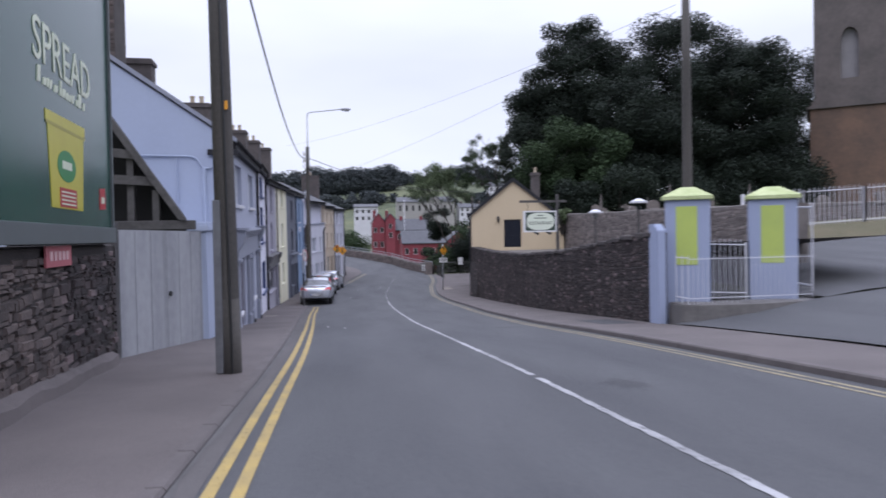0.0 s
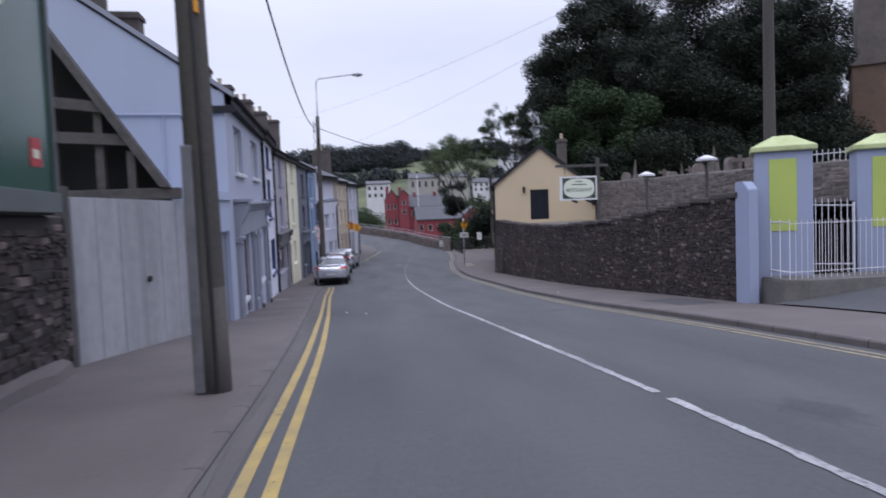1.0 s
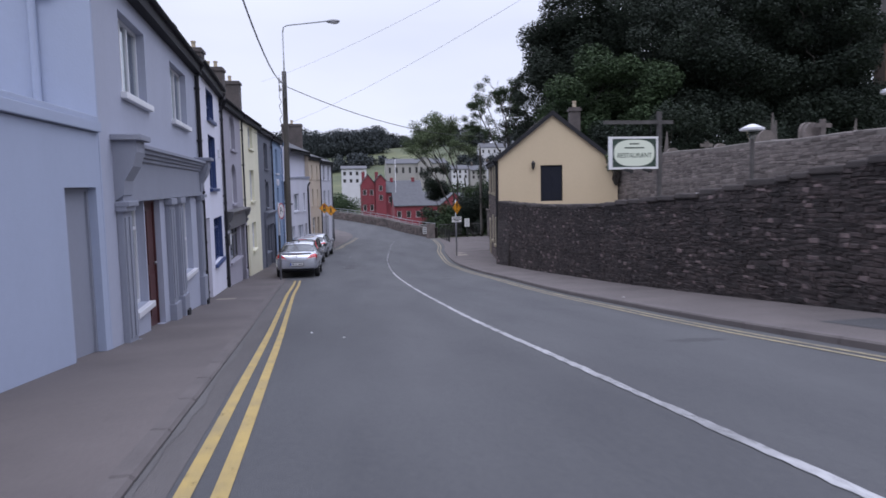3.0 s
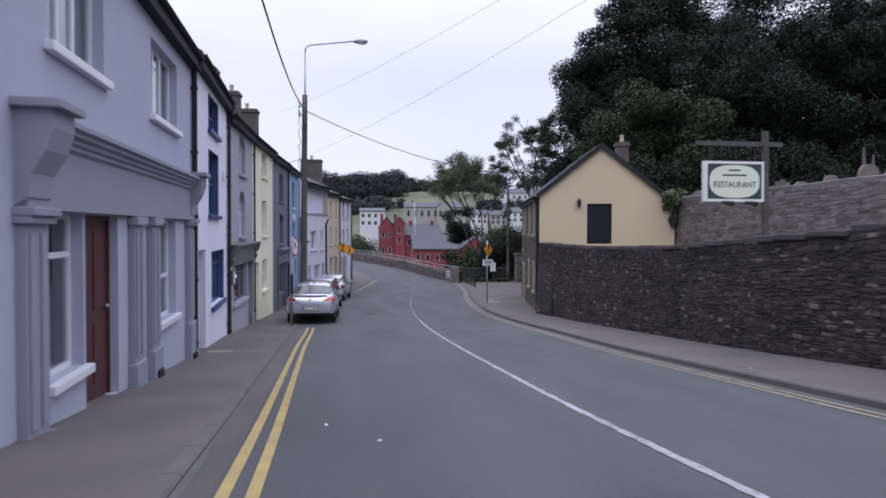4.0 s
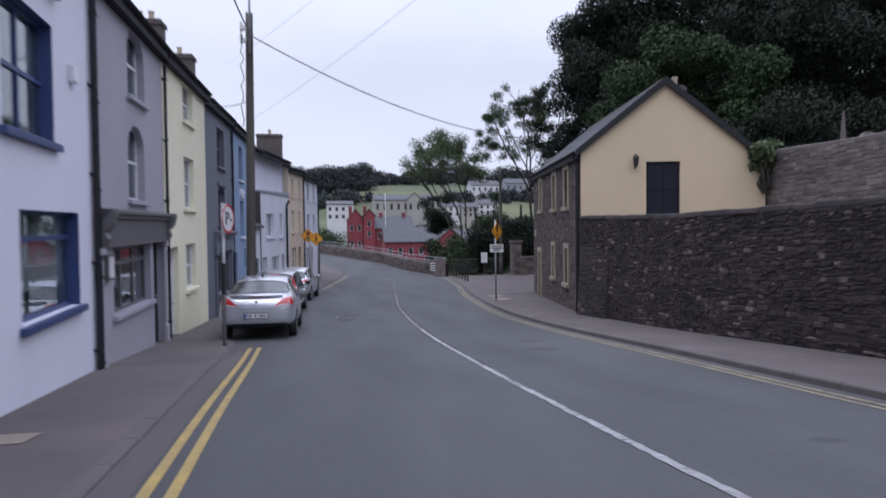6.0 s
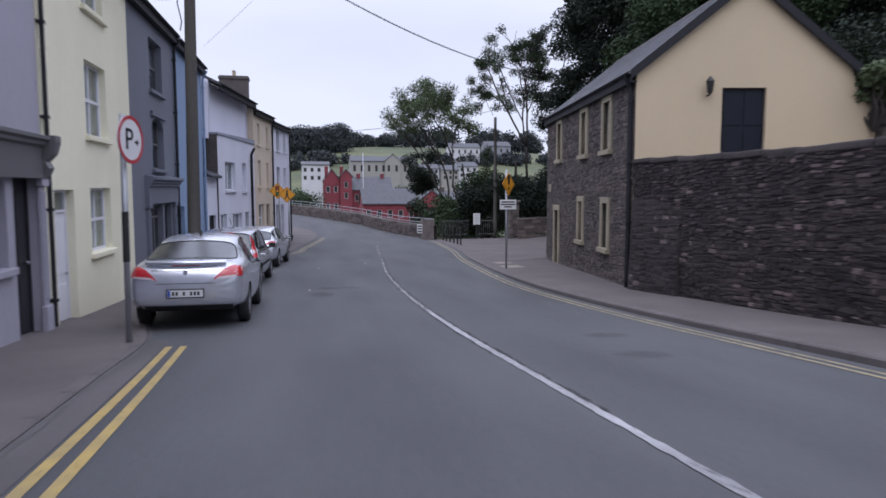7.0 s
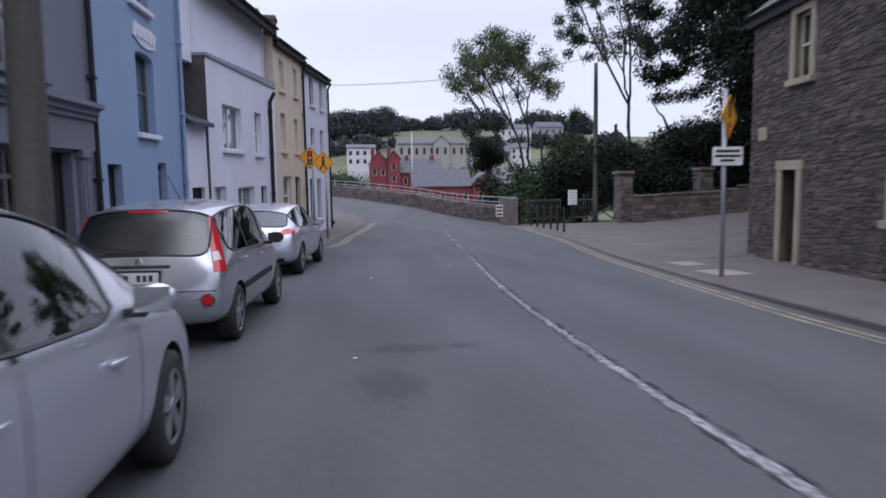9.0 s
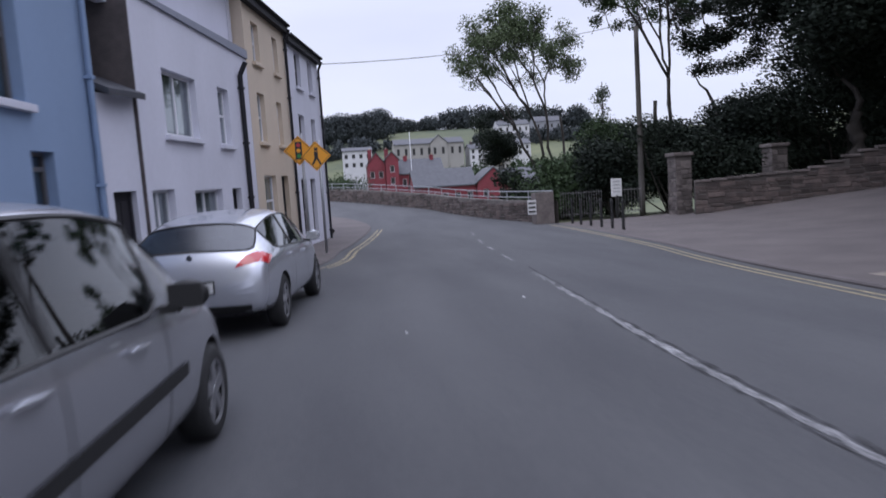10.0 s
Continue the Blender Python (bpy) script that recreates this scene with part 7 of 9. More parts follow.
for r0, r1 in zip(rows, rows[1:]):
    for i in range(3):
        bm.faces.new((r0[i], r0[i + 1], r1[i + 1], r1[i]))
bm.faces.new(rows[0][::-1])
bm.faces.new(rows[-1])
haunch = structure("wall_haunch", bm, PAVING, "rough concrete haunch along the foot of the stone wall", "haunch")
haunch.matrix_basis = m
# weeds where wall and gate meet
for x, y in ((-3.93, 11.92), (-3.86, 11.7)):
    wd = tagged(leaf_tuft(x, y, street(y) + 0.06), "green weeds growing at the foot of the wall", "weeds", kind="stuff")

tc = thing("chimney_stack", pose(-8.0, 24.3, 0), "tall broad brown rubble chimney stack behind the blue gable", "chimney")
bm = bmesh.new()
box(bm, -0.6, 0.42, -0.5, 0.6, -1.0, 11.6, bevel=0.03)
part("shaft", bm, BROWN_MORTAR, tc)
rubble_face(tc, Matrix.Translation((-0.6, -0.5, 0)), 1.02, lambda x: 4.0, lambda x: 11.5, BROWN_STONE, seed=17, course=(0.08, 0.2), run=(0.15, 0.45), proud=0.03)
bm = bmesh.new()
box(bm, -0.72, 0.54, -0.62, 0.72, 11.6, 11.9, bevel=0.03)
part("cap", bm, CONCRETE, tc)

# ---------------------------------------------------------------- parked cars
from mathutils.bvhtree import BVHTree

PAINT = surface("silver_car_paint", (0.60, 0.62, 0.68), (0.54, 0.56, 0.615), 0.26, grain=200, stain=2, amount=0.3, bump=0.0, metal=0.7, coat=0.6)
PAINT_2 = surface("grey_silver_car_paint", (0.45, 0.46, 0.50), (0.40, 0.41, 0.445), 0.27, grain=200, stain=2, amount=0.3, bump=0.0, metal=0.75, coat=0.6)
REAR_GLASS = glass("tinted_rear_glass", (0.62, 0.74, 0.72), 0.85, rough=0.22, ior=1.9)
CAR_GLASS = glass("tinted_car_glass", (0.62, 0.74, 0.72), 0.78, ior=1.5)
TYRE = surface("tyre_rubber", (0.018, 0.018, 0.019), (0.03, 0.03, 0.03), 0.8, bump=0.2)
RIM = surface("alloy_rim", (0.45, 0.45, 0.47), (0.3, 0.3, 0.31), 0.35, metal=0.8, bump=0)
CAR_BLACK = surface("black_car_plastic", (0.012, 0.012, 0.013), (0.02, 0.02, 0.02), 0.6, bump=0.1)
CHROME = surface("chrome_trim", (0.62, 0.62, 0.64), (0.55, 0.55, 0.57), 0.15, metal=1.0, bump=0)
TAIL_RED = surface("tail_lamp_red", (0.50, 0.022, 0.03), (0.40, 0.016, 0.02), 0.12, grain=60, stain=8, bump=0, coat=1.0)
TAIL_CLEAR = surface("tail_lamp_clear", (0.6, 0.5, 0.5), (0.5, 0.42, 0.42), 0.15, bump=0, coat=1.0)
CABIN = surface("dark_cabin_cloth", (0.03, 0.03, 0.033), (0.02, 0.02, 0.022), 0.9, bump=0)
PLATE_BLUE = surface("plate_blue", (0.03, 0.08, 0.4), bump=0)


def car_shell(stations, axles, wheel_r, glass_rows, track):
    """The closed body as an evaluated, smoothed mesh with wheel arches cut; faces keep a region index."""
    bm = bmesh.new()
    rings = []
    for y, hw, zb, belt, top, rw in stations:
        deck = top - belt < 0.12
        mid = zb + (belt - zb) * 0.5
        half = [(0, zb), (hw * 0.78, zb), (hw * 0.965, zb + 0.07), (hw, mid), (hw * 0.985, belt - 0.1), (hw * (0.95 if not deck else 0.93), belt)]
        half += [(hw * 0.84, top - 0.015), (hw * 0.55, top), (0, top + 0.012)] if deck else [(rw, top - 0.075), (rw * 0.8, top - 0.008), (0, top + 0.02)]
        full = half + [(-x, z) for x, z in half[-2:0:-1]]
        rings.append([bm.verts.new((x, y, z)) for x, z in full])
    k = len(rings[0])
    for s, (r0, r1) in enumerate(zip(rings, rings[1:])):
        for i in range(k):
            f = bm.faces.new((r0[i], r1[i], r1[(i + 1) % k], r0[(i + 1) % k]))
            row = i if i < 8 else k - 1 - i
            f.material_index = glass_rows.get((s, row), 0)
            f.smooth = True
    bm.faces.new(rings[0]).smooth = True
    bm.faces.new(rings[-1][::-1]).smooth = True
    bmesh.ops.recalc_face_normals(bm, faces=bm.faces)
    crease = bm.edges.layers.float.new("crease_edge")
    for e in bm.edges:
        if len(e.link_faces) == 2 and len({f.material_index for f in e.link_faces}) == 2:
            e[crease] = 0.75
    me = bpy.data.meshes.new("shell")
    bm.to_mesh(me)
    bm.free()
    for i in range(5):
        me.materials.append(PAINT)
    ob = new("shell", me)
    sub = ob.modifiers.new("smooth", "SUBSURF")
    sub.levels = sub.render_levels = 3
    bm = bmesh.new()
    for ay in axles:
        for sx in (-1, 1):
            a, b = (sx * (track - 0.24), ay, wheel_r - 0.01), (sx * 1.3, ay, wheel_r - 0.01)
            tube(bm, a, b, wheel_r + 0.055, wheel_r + 0.055, 28)
    cut_me = mesh_from(bm, "arch")
    for i in range(5):
        cut_me.materials.append(PAINT)
    for p in cut_me.polygons:
        p.material_index = 4
    cut = new("arch", cut_me)
    bo = ob.modifiers.new("arches", "BOOLEAN")
    bo.operation, bo.object, bo.solver = "DIFFERENCE", cut, "EXACT"
    dg = bpy.context.evaluated_depsgraph_get()
    out = bpy.data.meshes.new_from_object(ob.evaluated_get(dg))
    bpy.data.objects.remove(ob)
    bpy.data.objects.remove(cut)
    return out


def region_mesh(me, name, want, material, side=0, ahead=None):
    """Copies the faces of one region (and side) of a mesh into a part mesh."""
    bm = bmesh.new()
    bm.from_mesh(me)
    bad = [f for f in bm.faces if f.material_index not in want or (side and f.calc_center_median().x * side < 0)]
    if ahead:
        bad += [f for f in bm.faces if f not in bad and (f.calc_center_median().y > ahead[0]) != ahead[1]]
    bmesh.ops.delete(bm, geom=bad, context="FACES")
    for f in bm.faces:
        f.material_index = 0
    new_me = bpy.data.meshes.new(name)
    bm.to_mesh(new_me)
    bm.free()
    new_me.materials.append(material)
    return new_me


def skin(tree_, corners, way, nx, ny, lift, origin):
    """A patch that lies on the body: bilinear between four corners, thrown along way from origin distance."""
    bm = bmesh.new()
    grid = []
    way = Vector(way)
    for j in range(ny + 1):
        row = []
        for i in range(nx + 1):
            a = Vector(corners[0]).lerp(Vector(corners[1]), i / nx)
            b = Vector(corners[3]).lerp(Vector(corners[2]), i / nx)
            p = a.lerp(b, j / ny)
            hit, nrm, _, _ = tree_.ray_cast(p - way * origin, way)
            if hit is None:
                hit, nrm, _, _ = tree_.find_nearest(p)
            if nrm.dot(way) > 0:
                nrm = -nrm
            row.append(bm.verts.new(hit + nrm * lift))
        grid.append(row)
    for r0, r1 in zip(grid, grid[1:]):
        for i in range(nx):
            try:
                bm.faces.new((r0[i], r0[i + 1], r1[i + 1], r1[i]))
            except ValueError:
                pass
    return bm


def wrap(tree_, corners, nx, ny, lift):
    """A patch drawn onto the nearest body surface, between four corners in space."""
    bm = bmesh.new()
    grid = []
    for j in range(ny + 1):
        row = []
        for i in range(nx + 1):
            a = Vector(corners[0]).lerp(Vector(corners[1]), i / nx)
            b = Vector(corners[3]).lerp(Vector(corners[2]), i / nx)
            p = a.lerp(b, j / ny)
            hit, nrm, _, _ = tree_.find_nearest(p)
            out = Vector((p.x, p.y - 1.2, 0))
            if nrm.dot(out) < 0:
                nrm = -nrm
            row.append(bm.verts.new(hit + nrm * lift))
        grid.append(row)
    for r0, r1 in zip(grid, grid[1:]):
        for i in range(nx):
            bm.faces.new((r0[i], r0[i + 1], r1[i + 1], r1[i]))
    return bm


def wheel(owner, x, y, r, side, spokes=5):
    w = part("wheel", bmesh.new(), TYRE, owner)
    bm = bmesh.new()
    prof = [(-0.1, r * 0.66), (-0.105, r * 0.85), (-0.085, r * 0.97), (-0.04, r), (0.04, r), (0.085, r * 0.97), (0.105, r * 0.85), (0.1, r * 0.66)]
    k = 32
    rings = [[bm.verts.new((px, pr * math.cos(2 * math.pi * i / k), pr * math.sin(2 * math.pi * i / k))) for i in range(k)] for px, pr in prof]
    for r0, r1 in zip(rings, rings[1:]):
        for i in range(k):
            f = bm.faces.new((r0[i], r0[(i + 1) % k], r1[(i + 1) % k], r1[i]))
            f.smooth = True
    bmesh.ops.recalc_face_normals(bm, faces=bm.faces)
    bm.to_mesh(w.data)
    bm.free()
    w.matrix_basis = Matrix.Translation((x, y, r))
    bm = bmesh.new()
    s = side
    tube(bm, (s * 0.0, 0, 0), (s * 0.02, 0, 0), r * 0.64, r * 0.64, 28)
    part("brake_disc", bm, CAR_BLACK, w)
    bm = bmesh.new()
    for i in range(spokes * 2):
        a = 2 * math.pi * (i // 2) / spokes + (0.16 if i % 2 else -0.16)
        m = Matrix.Rotation(a, 4, "X")
        prism(bm, [(-0.028, r * 0.12), (0.028, r * 0.12), (0.022, r * 0.62), (-0.022, r * 0.62)], (s * 0.05, s * 0.09),
              m @ Matrix(((0, 1, 0, 0), (1, 0, 0, 0), (0, 0, 1, 0), (0, 0, 0, 1))))
    tube(bm, (s * 0.05, 0, 0), (s * 0.095, 0, 0), r * 0.16, r * 0.14, 16)
    for i in range(k):
        a, b = 2 * math.pi * i / k, 2 * math.pi * (i + 1) / k
        q = [(s * px, pr * math.cos(t), pr * math.sin(t)) for px, pr, t in ((0.1, r * 0.69, a), (0.1, r * 0.69, b), (0.085, r * 0.6, b), (0.085, r * 0.6, a))]
        bm.faces.new([bm.verts.new(v) for v in q])
    part("rim", bm, RIM, w, "silver alloy rim")
    return w


def build_car(label, stations, rear_axle, base, wheel_r, paint, glass_rows, lights, plate, m, handles, gaps, mirror, strip=None, chrome=None, extras=(), pillars=(), mirror_mat=None):
    car = thing("car", m, label, "car", "parked cars")
    hw = max(s[1] for s in stations)
    shell = car_shell(stations, (rear_axle, rear_axle + base), wheel_r, glass_rows, hw)
    bvh = BVHTree.FromPolygons([v.co[:] for v in shell.vertices], [tuple(p.vertices) for p in shell.polygons])
    body = new("body", region_mesh(shell, "body", {0}, paint))
    body.parent = car
    for nm, ids, side in (("rear_window", {1}, 0), ("windscreen", {2}, 0), ("side_window", {3}, 1), ("side_window", {3}, -1)):
        g = new(nm, region_mesh(shell, nm, ids, CAR_GLASS if ids == {3} else REAR_GLASS, side))
        g.parent = car
    for s in (-1, 1):
        for front in (False, True):
            wells = new("wheel_well", region_mesh(shell, "wheel_well", {4}, CAR_BLACK, s, (rear_axle + base / 2, front)))
            wells.parent = car
    for ay in (rear_axle, rear_axle + base):
        for s in (-1, 1):
            wheel(car, s * (hw - 0.115), ay, wheel_r, s)
    L = stations[-1][0]
    # cabin: seats and shelf, low and dark
    bm = bmesh.new()
    for x in (-0.36, 0.36):
        for y in (rear_axle + 0.35, rear_axle + 1.25):
            box(bm, x - 0.24, x + 0.24, y, y + 0.5, 0.45, 0.6, bevel=0.05)
            box(bm, x - 0.24, x + 0.24, y - 0.08, y + 0.08, 0.55, 1.08, bevel=0.05)
            box(bm, x - 0.13, x + 0.13, y - 0.1, y + 0.0, 1.1, 1.28, bevel=0.04)
    part("seats", bm, CABIN, car)
    bm = bmesh.new()
    box(bm, -hw * 0.8, hw * 0.8, rear_axle + 1.9, rear_axle + 2.3, 0.5, 0.92)
    box(bm, -hw * 0.72, hw * 0.72, stations[3][0] + 0.1, stations[3][0] + 0.65, 0.86, 0.9)
    part("dashboard_and_shelf", bm, CABIN, car)
    for corners, mat, lb in lights:
        for s in (-1, 1):
            c = [(x * s, y, z) for x, y, z in corners]
            part("tail_light", wrap(bvh, c, 12, 8, 0.007 if mat is TAIL_RED else 0.012), mat, car, lb, smooth=True)
    # black rubber round the glass
    for nm in ("rear_window", "windscreen", "side_window"):
        for g in [o for o in car.children if o.name.split(".")[0] == nm]:
            gb = bmesh.new()
            gb.from_mesh(g.data)
            sv, sf = [], []
            rim = {v: [e.other_vert(v) for e in v.link_edges if len(e.link_faces) == 1] for v in gb.verts}
            left = {v for v, n in rim.items() if len(n) == 2}
            while left:
                # walk once round the edge of the glass and sweep a thin bead along it
                v = left.pop()
                loop = [v]
                while True:
                    nxt = [n for n in rim[loop[-1]] if n in left]
                    if not nxt:
                        break
                    left.discard(nxt[0])
                    loop.append(nxt[0])
                k, n = len(sv), len(loop)
                for i, v in enumerate(loop):
                    q = (loop[(i + 1) % n].co - loop[i - 1].co).to_track_quat("Z", "Y")
                    sv += [v.co + q @ Vector(c) for c in ((0.013, 0, 0), (0, 0.013, 0), (-0.013, 0, 0), (0, -0.013, 0))]
                for i in range(n):
                    a, b = k + 4 * i, k + 4 * ((i + 1) % n)
                    sf += [(a + j, a + (j + 1) % 4, b + (j + 1) % 4, b + j) for j in range(4)]
            gb.free()
            seal = bpy.data.meshes.new("rubber_seal")
            seal.from_pydata(sv, [], sf)
            seal.materials.append(CAR_BLACK)
            new("rubber_seal", seal).parent = g
    x0, x1, z0, z1 = plate
    bm = skin(bvh, [(x0 - 0.07, 0, z0 - 0.05), (x1 + 0.07, 0, z0 - 0.05), (x1 + 0.02, 0, z1 + 0.05), (x0 - 0.02, 0, z1 + 0.05)], (0, 1, 0), 8, 4, 0.004, 2)
    part("plate_recess", bm, paint, car, smooth=True)
    py = min(bvh.ray_cast(Vector((x, -2, z)), Vector((0, 1, 0)))[0].y for x in (x0 + 0.05, 0, x1 - 0.05) for z in (z0, (z0 + z1) / 2, z1)) - 0.016
    bm = bmesh.new()
    box(bm, x0 - 0.02, x1 + 0.02, py + 0.012, py + 0.05, z0 - 0.02, z1 + 0.02)
    part("plate_frame", bm, CAR_BLACK, car)
    bm = bmesh.new()
    box(bm, x0, x1, py, py + 0.012, z0, z1)
    pl = part("number_plate", bm, SIGN_WHITE, car, "white number plate with plain bars")
    bm = bmesh.new()
    box(bm, x0 + 0.005, x0 + 0.045, py - 0.003, py, z0 + 0.006, z1 - 0.006)
    part("plate_band", bm, PLATE_BLUE, pl)
    n = 8
    for i in range(n):
        if i in (2, 4):
            continue
        a = x0 + 0.07 + (x1 - x0 - 0.1) * i / n
        bm = bmesh.new()
        box(bm, a, a + 0.035, py - 0.003, py, z0 + 0.025, z1 - 0.025)
        part("plate_bar", bm, SIGN_BLACK, pl)
    for hy, hz in handles:
        for s in (-1, 1):
            bm = bmesh.new()
            p = bvh.ray_cast(Vector((s * 2, hy, hz)), Vector((-s, 0, 0)))[0]
            box(bm, -0.014, 0.014, -0.09, 0.09, -0.014, 0.014, Matrix.Translation((p.x + s * 0.022, hy, hz)) @ Matrix.Rotation(radians(-4), 4, "X"), bevel=0.008)
            part("door_handle", bm, paint, car, smooth=True)
    for pts in gaps:
        for s in (-1, 1):
            for (ya, za), (yb, zb) in zip(pts, pts[1:]):
                wy, wz = (0.004, 0) if abs(zb - za) > abs(yb - ya) else (0, 0.004)
                c = [(0, ya - wy, za - wz), (0, ya + wy, za + wz), (0, yb + wy, zb + wz), (0, yb - wy, zb - wz)]
                part("panel_gap", skin(bvh, c, (-s, 0, 0), 1, 10, 0.003, 2), CAR_BLACK, car)
    for py_ in pillars:
        for s in (-1, 1):
            c = [(s * hw, py_ - 0.035, 0.99), (s * hw, py_ + 0.035, 0.99), (s * 0.66, py_ + 0.03, 1.40), (s * 0.66, py_ - 0.04, 1.40)]
            part("door_pillar", wrap(bvh, c, 2, 8, 0.006), CAR_BLACK, car, smooth=True)
    my, mz = mirror
    for s in (-1, 1):
        bm = bmesh.new()
        p = bvh.ray_cast(Vector((s * 2, my, mz - 0.05)), Vector((-s, 0, 0)))[0]
        bmesh.ops.create_uvsphere(bm, u_segments=14, v_segments=9, radius=0.5, matrix=Matrix.Translation((p.x + s * 0.15, my, mz + 0.03)) @ Matrix.Diagonal((0.21, 0.12, 0.15, 1)))
        mr = part("door_mirror", bm, mirror_mat or paint, car, smooth=True)
        bm = bmesh.new()
        box(bm, min(p.x, p.x + s * 0.1), max(p.x, p.x + s * 0.1), my - 0.03, my + 0.04, mz - 0.06, mz - 0.02)
        part("mirror_foot", bm, CAR_BLACK, mr)
        bm = bmesh.new()
        box(bm, p.x + s * 0.15 - 0.085, p.x + s * 0.15 + 0.085, my - 0.068, my - 0.058, mz - 0.03, mz + 0.09)
        part("mirror_glass", bm, CAR_BLACK if mirror_mat else CHROME, mr)
    # dark floor pan under the car
    zb = stations[2][2]
    bm = bmesh.new()
    box(bm, -hw * 0.7, hw * 0.7, 0.5, L - 0.5, zb - 0.05, zb + 0.02)
    part("floor_pan", bm, CAR_BLACK, car)
    bm = bmesh.new()
    tube(bm, (hw * 0.45, 0.3, zb + 0.0), (hw * 0.45, 0.7, zb + 0.0), 0.03, 0.03, 10)
    part("exhaust_pipe", bm, CAR_BLACK, car)
    if strip:
        y0, y1, z, h = strip
        for s in (-1, 1):
            part("side_moulding", skin(bvh, [(0, y0, z), (0, y1, z + 0.03), (0, y1, z + 0.03 + h), (0, y0, z + h)], (-s, 0, 0), 16, 2, 0.012, 2), CAR_BLACK, car, smooth=True)
    if chrome:
        x, z, h = chrome
        part("chrome_strip", skin(bvh, [(-x, 0, z), (x, 0, z), (x, 0, z + h), (-x, 0, z + h)], (0, 1, 0), 16, 2, 0.01, 2), CHROME, car, smooth=True)
    for nm, corners, mat in extras:
        part(nm, skin(bvh, [(x, 0, z) for x, z in corners], (0, 1, 0), 10, 4, 0.006, 2), mat, car, smooth=True)
    hit = bvh.ray_cast(Vector((0, -2, plate[3] + (0.28 if plate[3] < 0.8 else 0.1))), Vector((0, 1, 0)))[0]
    bm = bmesh.new()
    tube(bm, (0, hit.y - 0.02, hit.z), (0, hit.y + 0.02, hit.z), 0.034, 0.034, 16)
    part("badge", bm, CHROME, car, "round chrome badge")
    return car, bvh


def stand(x, y, yaw, scale, axle, base):
    """Pose of a car whose rear axle stands at (x, y) on the sloping street."""
    z0, z1 = street(y), street(y + base * scale)
    tilt = math.atan2(z1 - z0, base * scale)
    return Matrix.Translation((x, y, z0)) @ Matrix.Rotation(radians(yaw), 4, "Z") @ Matrix.Rotation(tilt, 4, "X") @ Matrix.Diagonal((scale, scale, scale, 1)) @ Matrix.Translation((0, -axle, 0))


SALOON = [(0.0, 0.66, 0.46, 0.80, 0.84, 0), (0.07, 0.84, 0.36, 0.97, 1.03, 0), (0.26, 0.895, 0.33, 1.03, 1.11, 0), (0.68, 0.92, 0.29, 1.04, 1.135, 0), (1.02, 0.928, 0.2, 1.04, 1.29, 0.70), (1.32, 0.929, 0.2, 1.05, 1.42, 0.665),
          (1.58, 0.93, 0.2, 1.02, 1.51, 0.65), (2.15, 0.93, 0.2, 0.99, 1.565, 0.645), (2.62, 0.93, 0.2, 0.98, 1.555, 0.645), (3.08, 0.928, 0.2, 0.965, 1.45, 0.63), (3.9, 0.92, 0.2, 0.93, 1.0, 0),
          (4.45, 0.88, 0.22, 0.80, 0.86, 0), (4.76, 0.76, 0.28, 0.65, 0.69, 0), (4.83, 0.6, 0.34, 0.55, 0.58, 0)]
S_GLASS = {(3, 6): 1, (3, 7): 1, (4, 6): 1, (4, 7): 1, (9, 6): 2, (9, 7): 2, (6, 5): 3, (7, 5): 3, (8, 5): 3}
car_1, bvh_1 = build_car("silver four-door saloon car parked at the kerb", SALOON, 1.06, 2.74, 0.335, PAINT, S_GLASS,
                         [([(0.43, 0.02, 0.825), (0.90, 0.20, 0.875), (0.93, 0.46, 1.02), (0.60, 0.05, 1.015)], TAIL_RED, "swept red tail light"), ([(0.46, 0.02, 0.83), (0.78, 0.06, 0.865), (0.80, 0.06, 0.90), (0.52, 0.02, 0.87)], TAIL_CLEAR, "clear reversing lamp")],
                         (-0.27, 0.27, 0.555, 0.665), stand(-2.11, 40.42, -0.4, 1.0, 1.06, 2.74), [(1.75, 0.83), (2.85, 0.80)],
                         [[(2.02, 0.28), (2.02, 0.95)], [(3.2, 0.3), (3.25, 0.92)], [(1.3, 0.75), (1.22, 0.95)]], (3.15, 1.02), chrome=(0.52, 0.975, 0.018), pillars=(2.02,),
                         extras=[("lower_valance", [(-0.72, 0.36), (0.72, 0.36), (0.72, 0.42), (-0.72, 0.42)], CAR_BLACK), ("boot_gap", [(-0.45, 0.765), (0.45, 0.765), (0.45, 0.775), (-0.45, 0.775)], CAR_BLACK),
                                 ("brake_light", [(-0.22, 1.04), (0.22, 1.04), (0.22, 1.058), (-0.22, 1.058)], TAIL_RED)])
bm = bmesh.new()
for i in range(13):
    x0, x1 = -0.62 + i * 1.24 / 13, -0.62 + (i + 1) * 1.24 / 13
    bow = lambda x: 0.10 * (x / 0.62) ** 2
    q = [(x0, 0.02 + bow(x0), 1.105), (x1, 0.02 + bow(x1), 1.105), (x1, 0.2 + bow(x1), 1.13), (x0, 0.2 + bow(x0), 1.13), (x0, 0.05 + bow(x0), 1.07), (x1, 0.05 + bow(x1), 1.07)]
    vs = [bm.verts.new(p) for p in q]
    bm.faces.new((vs[0], vs[1], vs[2], vs[3]))
    bm.faces.new((vs[4], vs[5], vs[1], vs[0]))
bmesh.ops.remove_doubles(bm, verts=bm.verts, dist=1e-4)
part("boot_spoiler", bm, PAINT, car_1, smooth=True)
bm = bmesh.new()
prism(bm, [(1.7, 1.52), (1.95, 1.54), (1.78, 1.62), (1.72, 1.615)], (-0.02, 0.02), swap)
part("aerial_fin", bm, CAR_BLACK, car_1)

